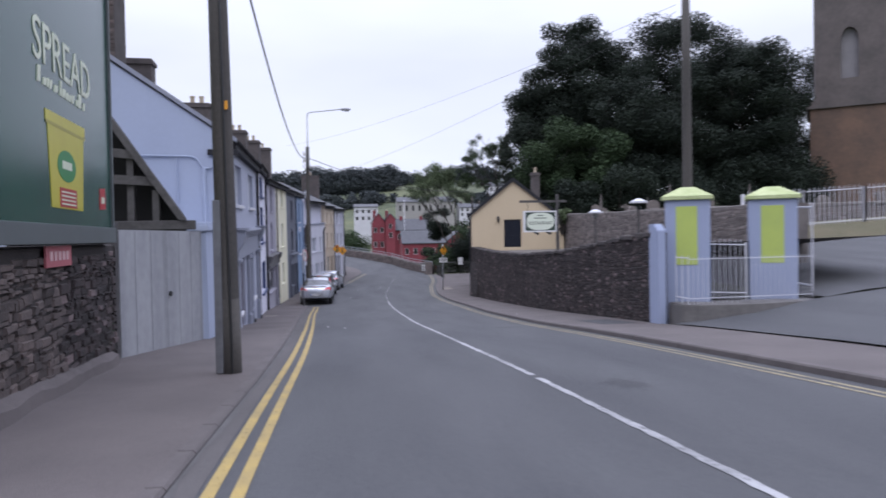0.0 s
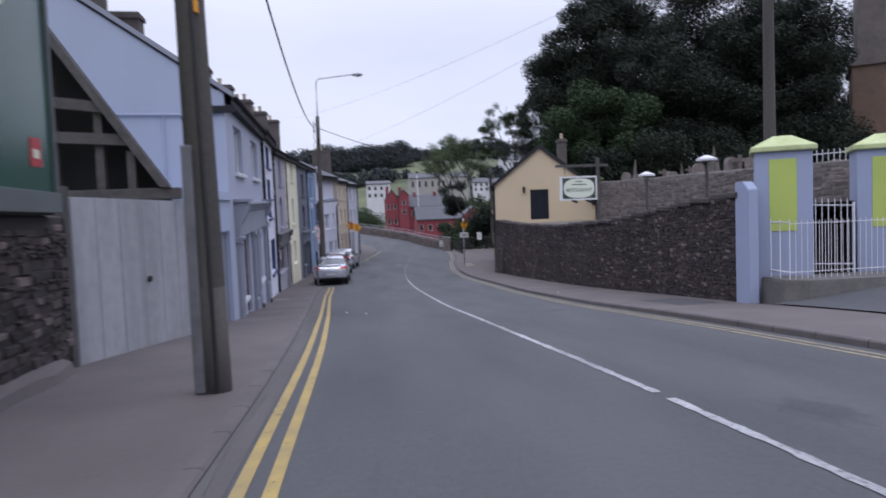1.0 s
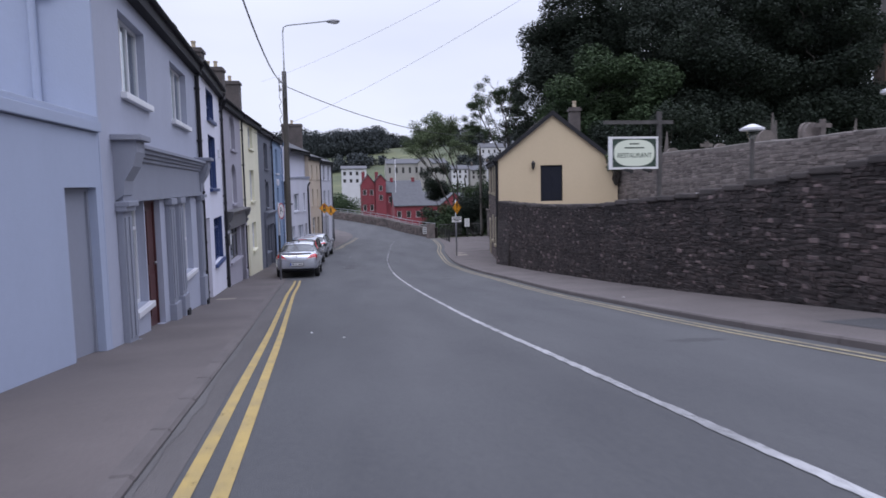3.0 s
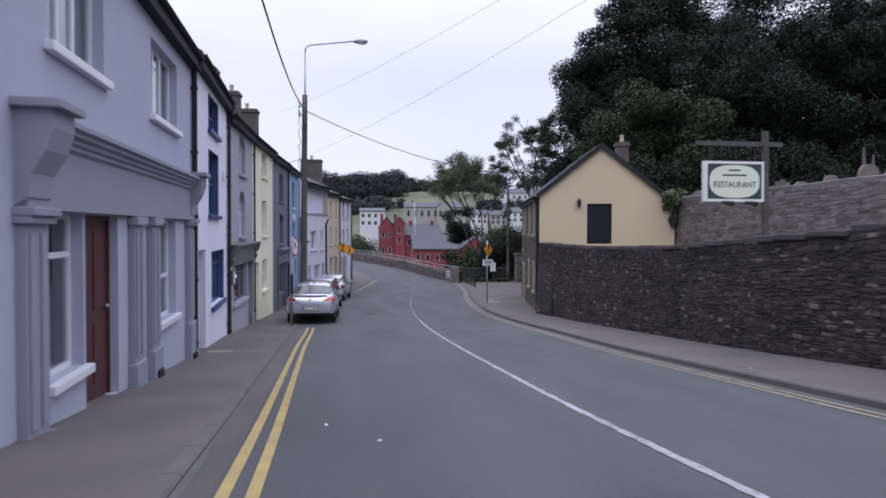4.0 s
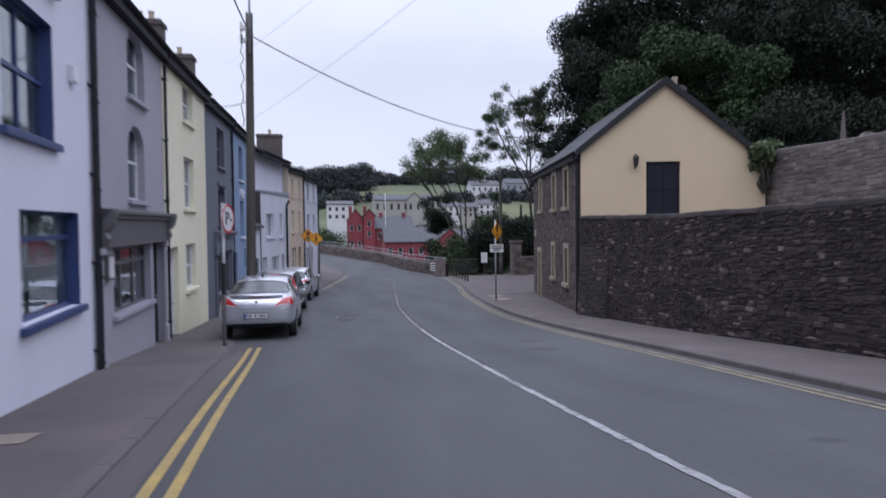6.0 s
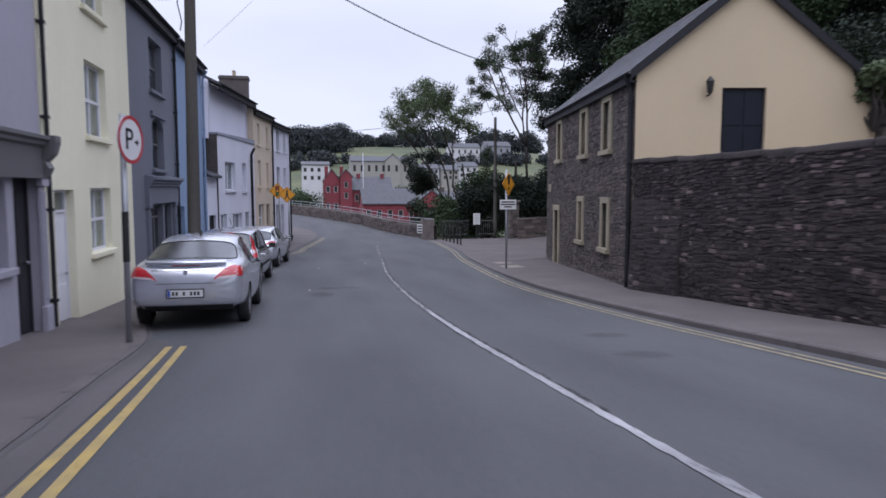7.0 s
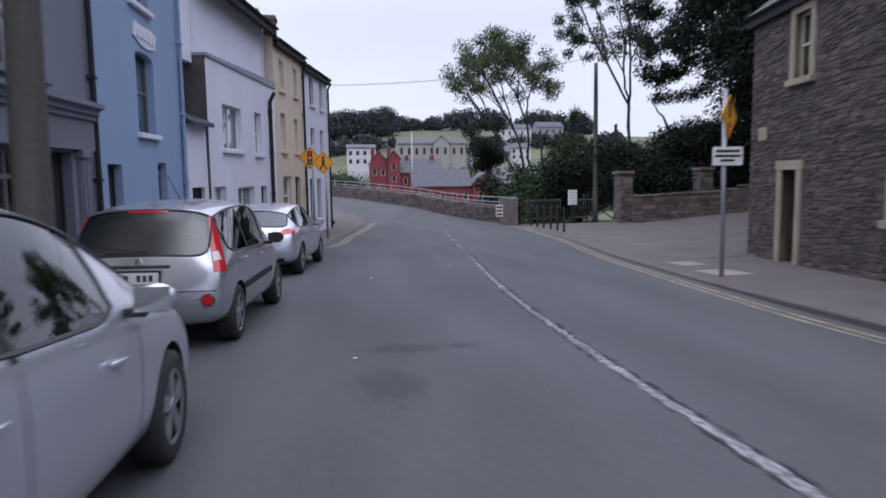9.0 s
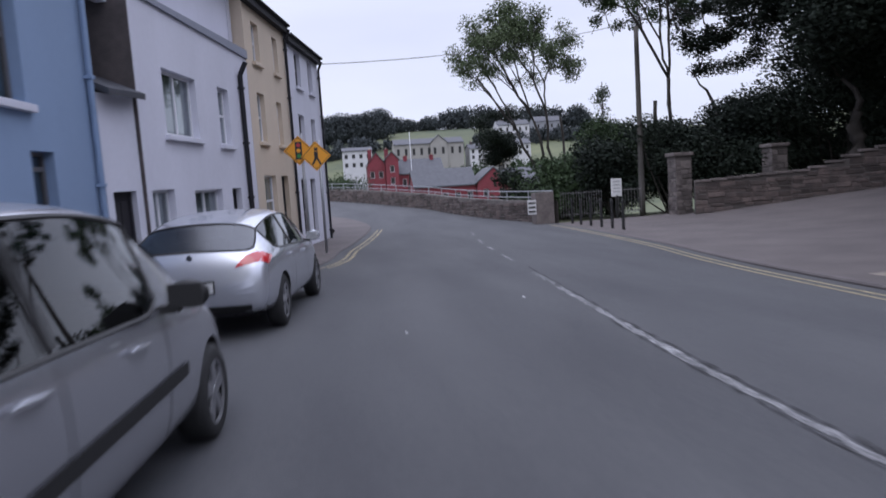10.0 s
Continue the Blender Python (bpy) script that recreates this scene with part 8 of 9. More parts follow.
HATCH = [(0.0, 0.6, 0.42, 0.56, 0.6, 0), (0.05, 0.78, 0.31, 0.76, 0.81, 0), (0.1, 0.815, 0.26, 0.90, 0.955, 0), (0.42, 0.835, 0.22, 0.955, 1.41, 0.62), (0.85, 0.84, 0.2, 0.95, 1.49, 0.635), (1.5, 0.84, 0.2, 0.94, 1.525, 0.64),
         (2.05, 0.84, 0.2, 0.93, 1.515, 0.635), (2.4, 0.84, 0.2, 0.92, 1.46, 0.62), (3.12, 0.83, 0.2, 0.90, 0.97, 0), (3.58, 0.79, 0.22, 0.76, 0.82, 0), (3.85, 0.66, 0.28, 0.6, 0.64, 0), (3.92, 0.5, 0.34, 0.5, 0.53, 0)]
H_GLASS = {(2, 6): 1, (2, 7): 1, (7, 6): 2, (7, 7): 2, (3, 5): 3, (4, 5): 3, (5, 5): 3, (6, 5): 3}
car_2, bvh_2 = build_car("grey-silver five-door hatchback parked behind another car", HATCH, 0.68, 2.49, 0.3, PAINT_2, H_GLASS,
                         [([(0.72, 0.04, 0.80), (0.83, 0.20, 0.80), (0.68, 0.46, 1.36), (0.61, 0.36, 1.38)], TAIL_RED, "tall upright red tail light"), ([(0.73, 0.06, 0.93), (0.80, 0.18, 0.93), (0.78, 0.2, 1.03), (0.72, 0.1, 1.03)], TAIL_CLEAR, "clear lamp lens"),
                          ],
                         (-0.36, 0.2, 0.70, 0.81), stand(-2.23, 46.95, -3.6, 1.05, 0.68, 2.49), [(1.05, 0.86), (1.95, 0.83)],
                         [[(1.28, 0.26), (1.28, 0.93)], [(2.3, 0.28), (2.36, 0.9)], [(0.75, 0.7), (0.62, 0.93)]], (2.38, 0.98), mirror_mat=CAR_BLACK, pillars=(1.28,), strip=(0.95, 2.6, 0.52, 0.07),
                         extras=[("grip_strip", [(-0.45, 0.845), (0.3, 0.845), (0.3, 0.875), (-0.45, 0.875)], CAR_BLACK), ("bumper_gap", [(-0.74, 0.61), (0.74, 0.61), (0.74, 0.62), (-0.74, 0.62)], CAR_BLACK),
                                 ("brake_light", [(-0.2, 1.385), (0.2, 1.385), (0.2, 1.41), (-0.2, 1.41)], TAIL_RED)])
bm = bmesh.new()
tube(bm, (0.0, 0.0, 0), (-0.45, 0, 0.06), 0.012, 0.008, 6)
part("wiper", bm, CAR_BLACK, car_2, m=Matrix.Translation((0.1, 0.09, 1.0)))
bm = bmesh.new()
tube(bm, (0, 1.5, 1.515), (0, 1.05, 1.79), 0.006, 0.004, 6)
part("aerial", bm, CAR_BLACK, car_2)
for s in (-1, 1):
    h_ = bvh_2.ray_cast(Vector((s * 0.66, -2, 0.53)), Vector((0, 1, 0)))[0]
    bm = bmesh.new()
    tube(bm, (h_.x, h_.y - 0.012, h_.z), (h_.x, h_.y + 0.03, h_.z), 0.055, 0.055, 16)
    rf = part("reflector", bm, TAIL_RED, car_2, "round red bumper reflector")
    bm = bmesh.new()
    tube(bm, (h_.x, h_.y - 0.009, h_.z), (h_.x, h_.y + 0.03, h_.z), 0.068, 0.068, 16)
    part("reflector_ring", bm, CHROME, rf)

FAST = [(0.0, 0.62, 0.42, 0.6, 0.64, 0), (0.06, 0.83, 0.31, 0.82, 0.87, 0), (0.16, 0.87, 0.26, 0.94, 1.0, 0), (0.62, 0.895, 0.22, 0.97, 1.30, 0.62), (1.1, 0.9, 0.2, 0.965, 1.42, 0.63), (1.7, 0.9, 0.2, 0.95, 1.47, 0.635),
        (2.3, 0.9, 0.2, 0.94, 1.46, 0.63), (2.65, 0.9, 0.2, 0.93, 1.40, 0.61), (3.45, 0.89, 0.2, 0.9, 0.97, 0), (3.95, 0.84, 0.22, 0.76, 0.82, 0), (4.24, 0.7, 0.28, 0.6, 0.64, 0), (4.3, 0.55, 0.34, 0.5, 0.53, 0)]
F_GLASS = {(2, 6): 1, (2, 7): 1, (7, 6): 2, (7, 7): 2, (3, 5): 3, (4, 5): 3, (5, 5): 3, (6, 5): 3}
build_car("silver coupe-shaped hatchback parked at the kerb", FAST, 0.85, 2.64, 0.32, PAINT, F_GLASS,
          [([(0.50, 0.05, 0.82), (0.87, 0.22, 0.84), (0.89, 0.42, 0.93), (0.62, 0.12, 0.95)], TAIL_RED, "wrap-round red tail light")],
          (-0.26, 0.26, 0.56, 0.67), stand(-2.0, 53.75, -6.0, 1.03, 0.85, 2.64), [(1.35, 0.86), (2.35, 0.83)],
          [[(1.62, 0.26), (1.62, 0.93)], [(2.6, 0.28), (2.66, 0.9)]], (2.65, 0.99), pillars=(1.62,),
          extras=[("lower_valance", [(-0.8, 0.2), (0.8, 0.2), (0.8, 0.40), (-0.8, 0.40)], CAR_BLACK)])

# ---------------------------------------------------------------- trees and far country
def leaf_cloud(name, clumps, count, size, mat, parent=None, seed=0, flat=0.5):
    """A crown: many small leaf cards strewn over clumps (centre, radius), as one mesh."""
    rng = np.random.default_rng(seed)
    vol = np.array([c[3] ** 2 for c in clumps])
    pick = rng.choice(len(clumps), count, p=vol / vol.sum())
    cen = np.array([c[:3] for c in clumps])[pick]
    rad = np.array([c[3] for c in clumps])[pick]
    d = rng.normal(size=(count, 3))
    d /= np.linalg.norm(d, axis=1)[:, None]
    d[:, 2] *= 0.8
    r = rad * (0.25 + 0.95 * rng.random(count) ** 0.6)
    p = cen + d * r[:, None]
    a = rng.normal(size=(count, 3))
    a[:, 2] *= flat
    a /= np.linalg.norm(a, axis=1)[:, None]
    b = np.cross(a, d + rng.normal(size=(count, 3)) * 0.5)
    b /= np.linalg.norm(b, axis=1)[:, None] + 1e-9
    s = size * (0.6 + 0.8 * rng.random(count))[:, None]
    q = np.stack([p - a * s * 0.5, p - b * s * 0.28, p + a * s * 0.5, p + b * s * 0.28], axis=1).reshape(-1, 3)
    me = bpy.data.meshes.new(name)
    me.vertices.add(len(q))
    me.vertices.foreach_set("co", q.ravel())
    me.loops.add(len(q))
    me.loops.foreach_set("vertex_index", np.arange(len(q)))
    me.polygons.add(count)
    me.polygons.foreach_set("loop_start", np.arange(count) * 4)
    me.update(calc_edges=True)
    me.materials.append(mat)
    ob = new(name, me)
    if parent is not None:
        ob.parent = parent
    return ob


def limb(bm, p0, p1, r0, r1, rnd, seg=8, bends=4, wob=0.1, rise=0.0):
    """A bent tapering limb."""
    p0, p1 = Vector(p0), Vector(p1)
    ln = (p1 - p0).length
    pts = []
    for i in range(bends + 1):
        s = i / bends
        p = p0.lerp(p1, s) + Vector((0, 0, rise * ln * s * (1 - s)))
        if 0 < i < bends:
            p += Vector((rnd.uniform(-1, 1), rnd.uniform(-1, 1), rnd.uniform(-0.5, 0.5))) * ln * wob
        pts.append(p)
    tube_path(bm, pts, [r0 + (r1 - r0) * i / bends for i in range(bends + 1)], seg)
    return pts


def branching(bm, base, fork, tips, r0, rnd, stems=1, thin=0.025):
    """A trunk and limbs that grow out to the tips, each from the nearest limb that stands already."""
    nodes = []
    for k in range(stems):
        f = fork + Vector((rnd.uniform(-1, 1), rnd.uniform(-1, 1), rnd.uniform(-0.6, 0.3))) * (0.9 if stems > 1 else 0.0)
        pts = limb(bm, base + Vector((0.25 * k, 0.1 * k, 0)), f, r0, r0 * 0.6, rnd, 9, 6, 0.035)
        nodes += [(p, r0 * (1 - 0.4 * i / 6)) for i, p in enumerate(pts) if i >= 3]
    for t in sorted(tips, key=lambda t: (t - fork).length):
        p, r = min(nodes, key=lambda n: (n[0] - t).length + (1.5 if n[0].z > t.z else 0.0))
        ra = max(thin, r * 0.62)
        pts = limb(bm, p, t, ra, thin * 0.4, rnd, 6, 5, 0.07, 0.12)
        nodes += [(q, ra * (1 - 0.7 * i / 5)) for i, q in enumerate(pts) if 1 <= i <= 4]
    return nodes


def tree(base, height, spread, label, mat, leaves=12000, leaf=0.35, seed=0, trunk=0.35, clumps=26, bare=0.3, tall=0.85, lean=(0, 0), clump_r=0.34, group="", stems=1, twigs=0):
    """A tree: bent trunk, forking limbs, and a crown of small leaves in uneven clumps at the limb ends."""
    rnd = random.Random(seed)
    t = thing("tree", Matrix.Translation(base), label, "tree", group)
    bm = bmesh.new()
    fork = Vector((lean[0] * 0.4, lean[1] * 0.4, height * bare))
    cl, tips = [], []
    for i in range(clumps):
        th, u = rnd.uniform(0, 2 * math.pi), rnd.uniform(-1, 1)
        zc = height * (bare + 0.12 + (tall - bare) * (0.5 + 0.5 * u))
        rr = spread * math.sqrt(max(0.05, 1 - (u * 0.9) ** 2)) * rnd.uniform(0.35, 1.0)
        c = Vector((math.cos(th) * rr + lean[0], math.sin(th) * rr + lean[1], zc))
        tips.append(c)
        cl.append((c.x, c.y, c.z, spread * clump_r * rnd.uniform(0.55, 1.2)))
    for i in range(twigs):
        c = Vector(rnd.choice(cl)[:3])
        tips.append(c + Vector((rnd.uniform(-1, 1), rnd.uniform(-1, 1), rnd.uniform(-0.2, 1))) * spread * 0.42)
    nodes = branching(bm, Vector((0, 0, -0.6)), fork, tips, trunk, rnd, stems, thin=0.045 if twigs else 0.05)
    if twigs:
        # an airy crown: small tufts all along the outer twigs
        low = height * (bare + 0.1)
        cl = [(p.x, p.y, p.z, spread * clump_r * rnd.uniform(0.4, 1.0)) for p, r in nodes if r < trunk * 0.3 and p.z > low and rnd.random() < 0.75]
    part("trunk", bm, BARK, t, smooth=True)
    leaf_cloud("crown", cl, leaves, leaf, mat, t, seed)["kind"] = "stuff"
    return t


# great dark trees of the churchyard
for i, (x, y, z, h, s, mt, lv) in enumerate(((20.7, 70, -1.5, 18.3, 5.8, LEAF_DARK, 100000), (25, 66, 0.5, 20.0, 7.5, LEAF_DARK, 115000), (33, 63, 1.5, 20.0, 7.5, LEAF_DARK, 100000), (41, 70, 1.5, 19.5, 8.0, LEAF_DARK, 80000),
                                             (19.8, 57.5, 1.5, 9.5, 4.6, LEAF_MID, 62000), (27, 57, 2.5, 13, 5.5, LEAF_DARK, 72000), (35, 56, 2.5, 15, 6.0, LEAF_DARK, 72000), (54, 74, 2, 20, 7.5, LEAF_DARK, 52000),
                                             (27, 77, -1, 19, 7.0, LEAF_DARK, 60000), (22.3, 66.5, 0.5, 22.5, 4.8, LEAF_DARK, 62000))):
    tree((x, y, z), h, s, "large dense dark-leaved churchyard tree", mt, lv, 0.2, seed=100 + i, trunk=0.45, clumps=54, bare=0.14, tall=0.86, clump_r=0.25, group="churchyard trees")
# lighter roadside trees by the bridge
def fan(bm, p, tips, r, rnd, thin, ends):
    """Limbs that fork again and again until each tip has its own twig."""
    if len(tips) == 1:
        limb(bm, p, tips[0], r, thin, rnd, 5, 4, 0.045, 0.06)
        ends.append((p.lerp(tips[0], 0.6), tips[0]))
        return
    k = min(len(tips), 3 if rnd.random() < 0.4 else 2)
    seeds = rnd.sample(tips, k)
    for _ in range(4):
        sets = [[] for _ in seeds]
        for t in tips:
            d = (t - p).normalized()
            sets[min(range(len(seeds)), key=lambda q: ((seeds[q] - p).normalized() - d).length + 0.03 * (seeds[q] - t).length)].append(t)
        sets = [q for q in sets if q]
        seeds = [sum(q, Vector()) / len(q) for q in sets]
    if len(sets) == 1:
        half = len(tips) // 2
        sets = [tips[:half], tips[half:]]
        seeds = [sum(q, Vector()) / len(q) for q in sets]
    for q, c in zip(sets, seeds):
        if len(q) == 1:
            fan(bm, p, q, max(thin, r * 0.5), rnd, thin, ends)
            continue
        rr = max(thin * 1.3, r * (0.35 + 0.6 * (len(q) / len(tips)) ** 0.5))
        node = p.lerp(c, rnd.uniform(0.32, 0.5)) + Vector((0, 0, 0.05 * (c - p).length))
        limb(bm, p, node, r if len(q) > len(tips) / 2 else rr, rr, rnd, 7, 4, 0.035, 0.05)
        fan(bm, node, q, rr, rnd, thin, ends)


def fan_tree(base, forks, centre, size, label, mat, tips, leaves, leaf, tuft, seed, trunk, thin=0.025, low=-0.6, leafy=1.0):
    """A tree whose stems rise to their forks and fan out into an airy crown with tufts at the twig ends."""
    rnd = random.Random(seed)
    t = thing("tree", Matrix.Translation(base), label, "tree")
    b, c = Vector(base), Vector(centre) - Vector(base)
    ends = []
    bm = bmesh.new()
    crown = []
    while len(crown) < tips:
        d = Vector((rnd.gauss(0, 1), rnd.gauss(0, 1), rnd.gauss(0, 1))).normalized()
        if d.z > low:
            q = d * rnd.uniform(0.55, 1.0)
            crown.append(c + Vector((q.x * size[0], q.y * size[1], q.z * size[2])))
    stems = [Vector(f) - b for f in forks]
    share = [[] for _ in stems]
    for q in crown:
        share[min(range(len(stems)), key=lambda i: (stems[i] - q).length)].append(q)
    for i, (f, own) in enumerate(zip(stems, share)):
        limb(bm, Vector((0.3 * i - 0.15, 0.12 * i, -0.5)), f, trunk, trunk * 0.62, rnd, 9, 6, 0.03)
        if own:
            fan(bm, f, own, trunk * 0.6, rnd, thin, ends)
    part("trunk", bm, BARK, t, smooth=True)
    cl = []
    for a, e in ends:
        if rnd.random() < leafy:
            cl.append((*e, tuft * rnd.uniform(0.7, 1.25)))
            cl.append((*a.lerp(e, rnd.uniform(0.2, 0.7)), tuft * rnd.uniform(0.4, 0.8)))
    leaf_cloud("crown", cl, leaves, leaf, mat, t, seed)["kind"] = "stuff"
    return t


fan_tree((13.8, 89, -3.0), ((12.6, 88.8, 3.2), (13.6, 89.3, 4.0), (11.6, 89.4, 2.6), (14.4, 88.7, 3.4)), (11.7, 89, 7.0), (4.6, 3.6, 3.9), "airy light-green tree with several thin leaning stems", LEAF_LIGHT, 130, 26000, 0.15, 0.66, 21, 0.13, thin=0.02, low=-0.3)
fan_tree((17.0, 79, -2.6), ((16.4, 79, 3.0), (17.4, 79.4, 4.2)), (15.9, 79, 9.2), (3.7, 2.6, 4.4), "tall thin half-bare tree by the gate", LEAF_MID, 150, 17000, 0.13, 0.44, 22, 0.17, thin=0.018, low=-0.6, leafy=0.58)
tree((20.5, 80, -2.4), 16.0, 4.5, "tall dark tree behind the low wall", LEAF_DARK, 30000, 0.16, seed=23, trunk=0.28, clumps=34, bare=0.3, tall=0.9, clump_r=0.17, twigs=30)
tree((24, 70.5, -1.4), 17.0, 6.0, "large dark tree hanging over the lane", LEAF_DARK, 70000, 0.18, seed=24, trunk=0.4, clumps=40, bare=0.3, tall=0.85, clump_r=0.27)


def shrub(x, y, z, h, s, mat, seed, label="dense dark evergreen shrub"):
    rnd = random.Random(seed)
    t = thing("shrub", Matrix.Translation((x, y, z)), label, "shrub", "shrubs behind the low wall")
    bm = bmesh.new()
    cl = []
    for i in range(12):
        c = Vector((rnd.uniform(-1, 1) * s * 0.7, rnd.uniform(-1, 1) * s * 0.7, h * rnd.uniform(0.2, 0.85)))
        limb(bm, (0, 0, -0.4), c, 0.06, 0.015, rnd, 5, 3, 0.1)
        cl.append((*c, s * rnd.uniform(0.35, 0.55)))
    part("stem", bm, BARK, t)
    leaf_cloud("foliage", cl, int(5200 * s), 0.17, mat, t, seed)["kind"] = "stuff"


for i, (x, y, z, h, s) in enumerate(((11.5, 80, -2.8, 3.4, 1.6), (13.2, 77.5, -2.8, 4.4, 1.8), (15.0, 75.0, -2.7, 4.6, 1.9), (17.0, 74.5, -2.6, 5.0, 2.0), (19.5, 73.5, -2.4, 5.2, 2.2), (22.0, 72.5, -2.2, 5.4, 2.4),
                                     (25.5, 71.0, -2, 5.6, 2.7), (29, 69, -1.6, 6.0, 3.0), (14.2, 79.5, -2.8, 6.0, 1.9), (10.2, 84, -3.0, 3.0, 1.6), (33, 67, -1, 5, 2.8))):
    shrub(x, y, z, h, s, LEAF_MID if i in (0, 8) else LEAF_DARK, 300 + i)
def conical_tree(x, y, z, h, r, mat, seed, label):
    t = thing("tree", Matrix.Translation((x, y, z)), label, "tree")
    rnd = random.Random(seed)
    bm = bmesh.new()
    limb(bm, (0, 0, -0.4), (0, 0, h * 0.95), 0.14, 0.02, rnd, 7, 5, 0.01)
    cl = []
    for i in range(46):
        k = rnd.random() ** 1.2
        a, q = rnd.uniform(0, 2 * math.pi), r * (1 - k) * rnd.uniform(0.5, 1.0)
        c = Vector((q * math.cos(a), q * math.sin(a), h * (0.06 + 0.9 * k)))
        limb(bm, (0, 0, c.z * 0.9), c, 0.03, 0.01, rnd, 4, 2, 0.05)
        cl.append((*c, r * (0.16 + 0.26 * (1 - k)) * rnd.uniform(0.8, 1.2)))
    part("trunk", bm, BARK, t, smooth=True)
    leaf_cloud("crown", cl, 14000, 0.13, mat, t, seed)["kind"] = "stuff"


conical_tree(15.5, 84, -2.9, 8.2, 2.1, LEAF_MID, 61, "conical green tree behind the park railings")
tree((12.6, 99, hill(12.6, 99)), 11.0, 1.9, "dark bushy tree beyond the bridge", LEAF_DARK, 15000, 0.16, seed=340, trunk=0.16, clumps=26, bare=0.5, tall=0.86, clump_r=0.4)
for i, (x, y, h, s) in enumerate(((17.5, 80, 5.0, 2.6), (21, 79, 6.0, 3.0), (25, 78, 6.5, 3.2), (29, 76, 7.0, 3.4), (33.5, 74, 7.2, 3.5), (38, 72, 7.5, 3.6), (43, 71, 8.0, 3.8))):
    shrub(x, y, -2.4, h, s, LEAF_DARK, 315 + i, "dense dark hedge tree behind the low wall")
shrub(13.5, 42.1, 1.75, 1.35, 0.5, LEAF_LIGHT, 330, "leafy creeper on the house corner")

# dark yews and undergrowth closing the churchyard behind the gravestones
for i, (x, y, h, s) in enumerate(((22, 52.5, 4.0, 2.4), (26, 53.0, 4.6, 2.8), (30, 53.5, 5.0, 3.0), (34, 54, 5.2, 3.0), (38, 55, 5.5, 3.2), (42, 57, 6.0, 3.3), (45, 61, 6.5, 3.5), (48, 66, 7.0, 3.8), (50, 70, 9.0, 4.0), (18.5, 53, 3.4, 1.8))):
    shrub(x, y, churchyard_height(x, y) - 0.1, h, s, LEAF_DARK, 350 + i, "dark yew bush behind the gravestones")


# ---------------------------------------------------------------- the town across the valley
def far_house(x, y, z0, w, d, eave, ridge, mat, label, turn=0.0, rows=((0.3, 1.3),), cols=3, roof_mat=SLATE, gable_front=False, chim=0):
    """A distant house with real openings, roof and chimneys. Front towards -y."""
    h = thing("town_house", pose(x, y, 0, 0, 0, turn), label, "house", "houses across the valley")
    holes = []
    for z, t in rows:
        for i in range(cols):
            u = w * (i + 0.5) / cols
            holes.append((u - 0.45, u + 0.45, z, t))
    bm = bmesh.new()
    wall_with_holes(bm, w, z0, eave, holes, thick=0.3)
    box(bm, 0, 0.3, 0.3, d, z0, eave)
    box(bm, w - 0.3, w, 0.3, d, z0, eave)
    box(bm, 0.3, w - 0.3, d - 0.3, d, z0, eave)
    if gable_front:
        prism(bm, [(0, eave), (w, eave), (w / 2, ridge)], (0, 0.3))
    else:
        for x0 in (0, w - 0.3):
            prism(bm, [(0, eave), (d, eave), (d / 2, ridge)], (x0, x0 + 0.3), swap)
    part("wall", bm, mat, h)
    bm = bmesh.new()
    if gable_front:
        for s in (-1, 1):
            e = w / 2 + s * (w / 2 + 0.3)
            prism(bm, [(e, eave - 0.2), (e, eave), (w / 2, ridge + 0.22), (w / 2, ridge)], (-0.2, d + 0.2))
    else:
        for s in (-1, 1):
            e = d / 2 + s * (d / 2 + 0.3)
            prism(bm, [(e, eave - 0.15), (e, eave + 0.03), (d / 2, ridge + 0.2), (d / 2, ridge)], (-0.2, w + 0.2), swap)
    part("roof", bm, roof_mat, h)
    for u0, u1, a, b in holes:
        bm = bmesh.new()
        box(bm, u0, u1, 0.12, 0.16, a, b)
        wn_ = part("window", bm, GREY_FRAME if mat is not RED_RENDER else WHITE_UPVC, h)
        bm = bmesh.new()
        box(bm, u0 + 0.08, u1 - 0.08, 0.09, 0.118, a + 0.08, b - 0.08)
        part("pane", bm, SIGN_BLACK, wn_)
    for i in range(chim):
        chimney(h, w * (0.2 + 0.6 * i), d / 2, eave, ridge + 0.9, pots=2, mat=mat if mat is RED_RENDER else None)
    return h


far_house(5.0, 183, -8, 3.5, 9, 5.4, 7.8, RED_RENDER, "red rendered house with a steep gable", rows=((-1.4, 0.2), (2.6, 4.0)), cols=2, gable_front=True, chim=1)
far_house(8.6, 182, -8, 2.6, 9, 6.2, 7.7, RED_RENDER, "narrow red rendered gabled house", rows=((1.2, 2.6), (3.6, 5.0)), cols=1, gable_front=True, chim=1)
far_house(11.3, 184, -8, 9.4, 9, 3.2, 6.2, RED_RENDER, "long red house with a dark slate roof", rows=((0.6, 2.2),), cols=4, chim=2)
far_house(10.8, 150, -8, 9.8, 8, -0.1, 2.6, RED_RENDER, "low red building with a wide slate roof", rows=((-2.6, -1.2),), cols=5)
far_house(20.7, 149, -8, 5.2, 8, 0.1, 2.3, RED_RENDER, "small red gabled building", rows=((-2.2, -1.0),), cols=2, gable_front=True)
far_house(26.5, 160, -8, 9.0, 8, 0.4, 2.4, FAR_GREY, "grey cottage with a slate roof", rows=((-1.9, -0.7),), cols=4, chim=1)
far_house(0.2, 235, -4, 8.2, 9, 12.0, 13.0, FAR_WHITE, "white three-storey house above the river", rows=((7.4, 8.6), (9.8, 11.0)), cols=4)
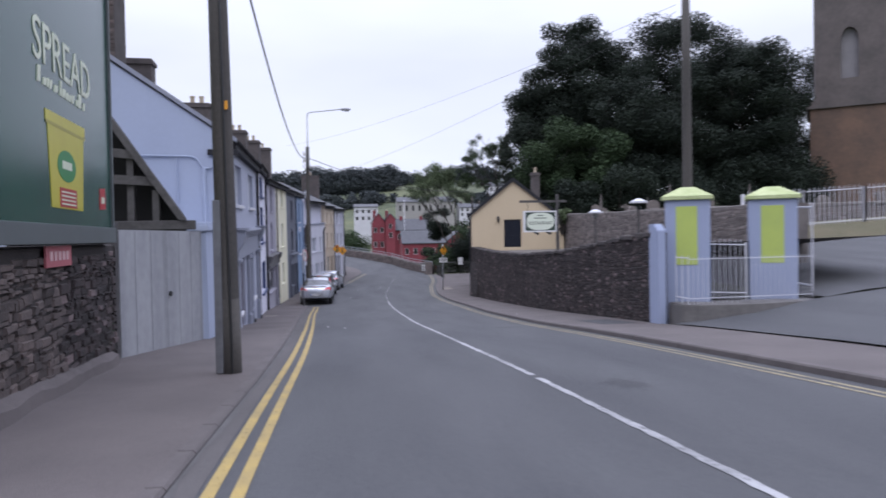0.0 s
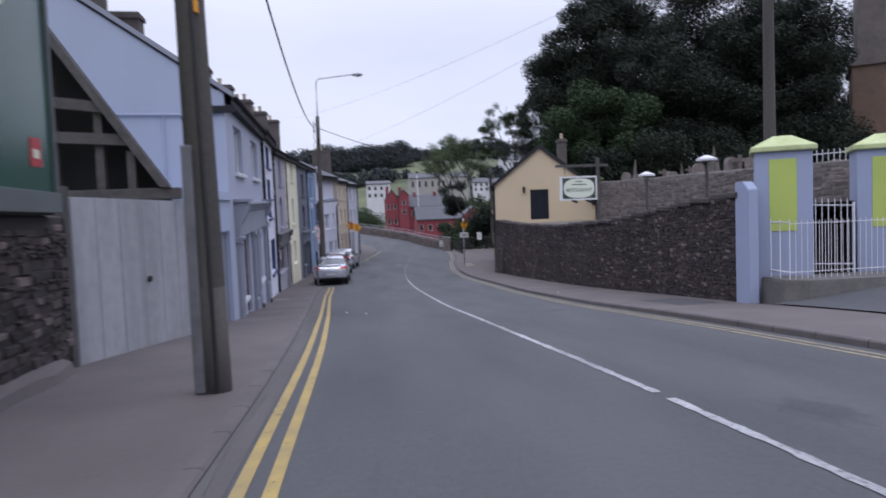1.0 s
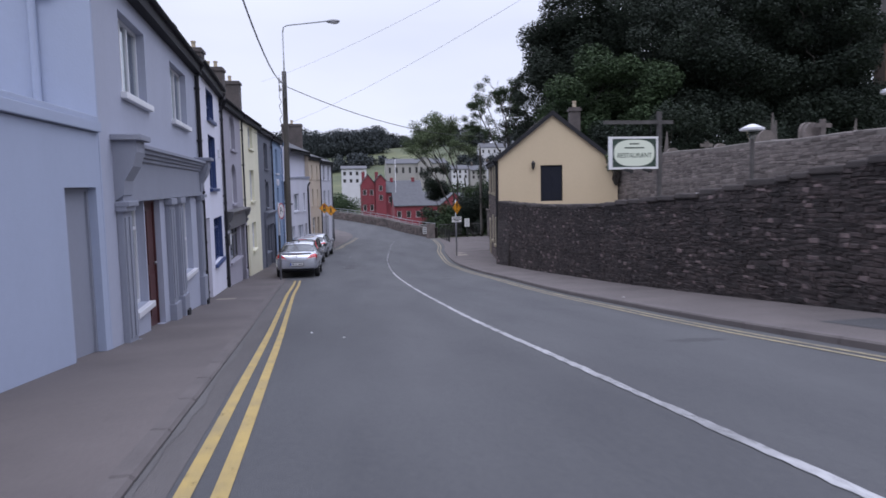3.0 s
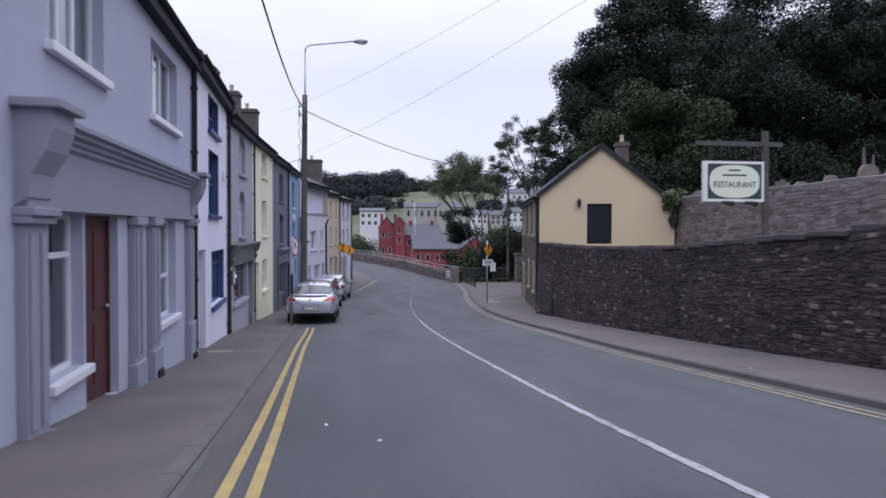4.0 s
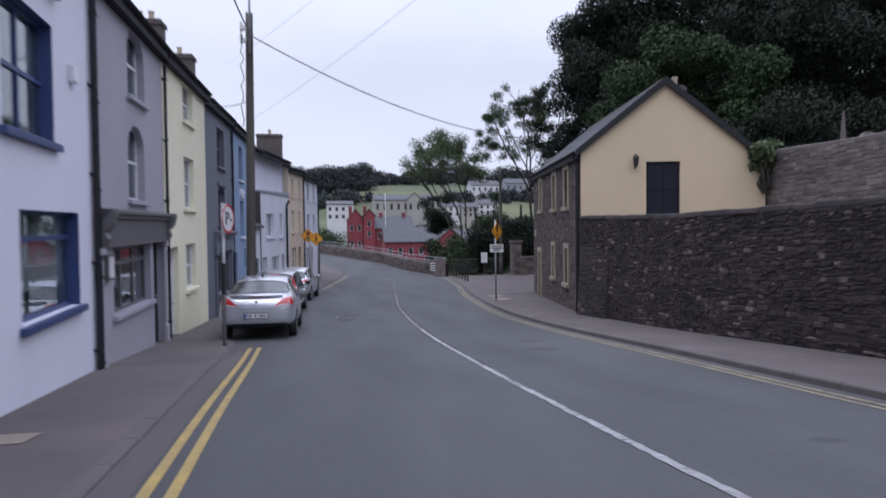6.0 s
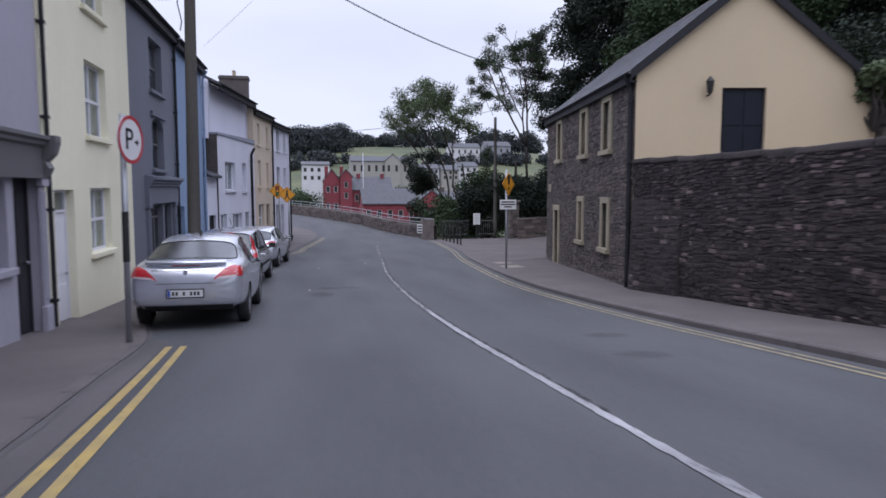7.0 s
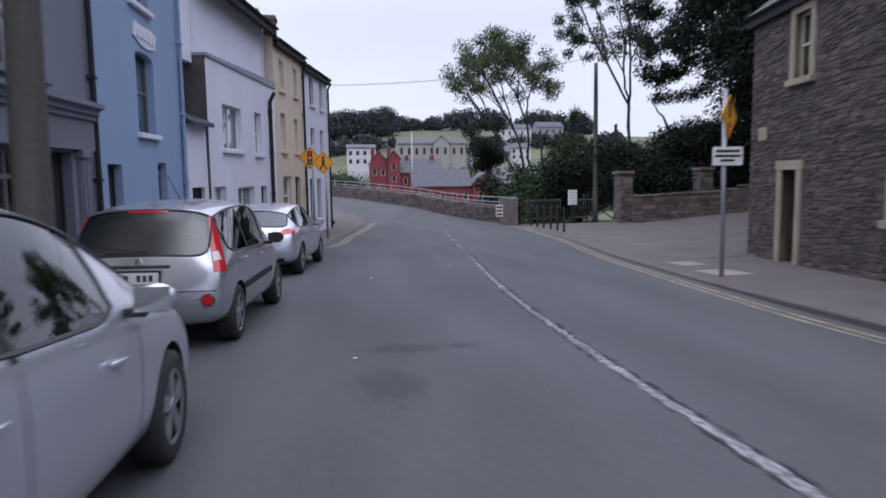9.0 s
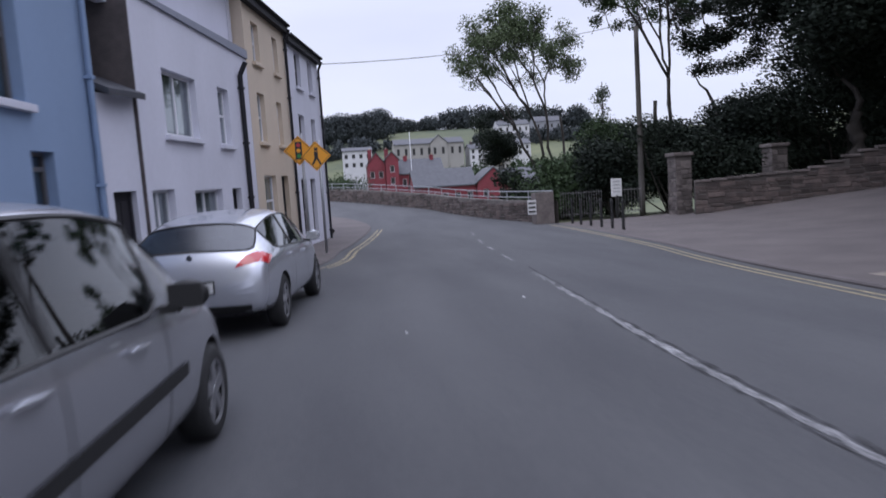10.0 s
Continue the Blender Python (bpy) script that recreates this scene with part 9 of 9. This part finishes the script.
far_house(16.9, 262, 0, 22.6, 10, 15.0, 16.9, FAR_BEIGE, "long pale beige building across the valley", rows=((11.4, 13.6),), cols=9)
far_house(28.6, 261.2, 0, 5.4, 9, 15.0, 17.4, FAR_BEIGE, "gabled middle of the long beige building", rows=((11.4, 13.6),), cols=2, gable_front=True)
far_house(41.5, 262, 0, 6.5, 9, 12.6, 14.2, FAR_WHITE, "pale terraced house across the valley", rows=((9.2, 10.4), (11.0, 12.2)), cols=3, chim=1)
far_house(48.4, 259, 0, 6.0, 9, 12.0, 13.8, FAR_BEIGE, "beige terraced house across the valley", rows=((8.8, 10.0), (10.5, 11.6)), cols=3, chim=1)
far_house(55.0, 262, 0, 7.0, 9, 13.4, 15.2, FAR_WHITE, "pale terraced house across the valley", rows=((9.8, 11.0), (11.7, 12.9)), cols=3, chim=1)
far_house(65.0, 320, 6, 13.5, 9, 25.2, 27.4, FAR_WHITE, "pale house high on the far slope", rows=((22.6, 24.2),), cols=5, chim=1)
far_house(84.0, 330, 8, 12.0, 9, 27.0, 29.4, FAR_GREY, "grey house high on the far slope", rows=((24.2, 25.8),), cols=4)
sign_post("flagpole", 13.4, 178, -6, 11.2, 0.06, "tall slim white flagpole above the red houses", "flagpole", mat=WHITE_METAL)

# hedges, single trees and woods on the far slopes
rng = random.Random(77)


def far_trees(name, spots, label, count, size, mat, seed):
    """A distant belt of trees, too many to count."""
    ob = leaf_cloud(name, spots, count, size, mat, None, seed, flat=0.8)
    return tagged(ob, label, "trees", kind="stuff")


def belt(x0, y0, x1, y1, n, r, lift=1.0, wide=6):
    out = []
    for i in range(n):
        s = rng.random()
        x, y = x0 + (x1 - x0) * s + rng.uniform(-wide, wide), y0 + (y1 - y0) * s + rng.uniform(-wide, wide)
        rr = r * rng.uniform(0.6, 1.2)
        for k in range(2):
            out.append((x + rng.uniform(-1, 1), y, hill(x, y) + rr * (0.7 + 0.8 * k) * lift, rr * (1 - 0.3 * k)))
    return out


# far woods and hedges carry their haze in the leaf colour
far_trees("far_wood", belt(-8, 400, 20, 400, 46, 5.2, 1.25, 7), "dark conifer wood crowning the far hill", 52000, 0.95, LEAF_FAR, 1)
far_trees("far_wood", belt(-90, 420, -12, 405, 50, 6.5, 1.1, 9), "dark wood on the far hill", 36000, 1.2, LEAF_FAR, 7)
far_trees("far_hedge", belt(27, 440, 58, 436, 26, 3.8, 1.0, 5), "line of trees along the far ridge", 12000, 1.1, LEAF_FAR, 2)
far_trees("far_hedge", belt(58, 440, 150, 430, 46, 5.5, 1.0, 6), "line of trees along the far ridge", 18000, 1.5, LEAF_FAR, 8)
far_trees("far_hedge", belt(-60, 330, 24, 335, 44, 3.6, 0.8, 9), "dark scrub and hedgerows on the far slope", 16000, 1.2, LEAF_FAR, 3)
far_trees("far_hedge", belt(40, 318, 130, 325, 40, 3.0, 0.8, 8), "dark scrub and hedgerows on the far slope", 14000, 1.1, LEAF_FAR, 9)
far_trees("valley_trees", belt(-20, 150, -2, 165, 16, 2.8, 1.3, 4) + belt(28, 170, 60, 180, 26, 2.8, 1.1, 6), "dark leafy trees between the valley houses", 20000, 0.6, LEAF_MID, 4)
far_trees("valley_trees", belt(24, 215, 90, 225, 36, 3.4, 1.1, 9) + belt(-40, 225, -6, 228, 20, 3.6, 1.1, 5), "rounded trees on the valley side", 22000, 0.8, LEAF_MID, 5)
far_trees("river_bushes", belt(-6, 116, 0.5, 124, 10, 1.8, 1.3, 2) + belt(-3, 138, 3.4, 142, 14, 2.3, 1.9, 1.2), "green bushes beyond the parapet", 16000, 0.3, LEAF_MID, 6)
far_trees("valley_trees", belt(-8, 200, 2.5, 205, 12, 3.0, 1.2, 2) + belt(14, 212, 40, 214, 22, 2.4, 1.0, 3), "dark leafy trees between the valley houses", 20000, 0.6, LEAF_MID, 11)
far_trees("river_bushes", belt(9.5, 78, 14, 84, 14, 1.3, 1.1, 1.5) + belt(14, 100, 26, 112, 20, 1.8, 1.2, 3), "dark bushes beyond the park railings", 16000, 0.22, LEAF_MID, 12)
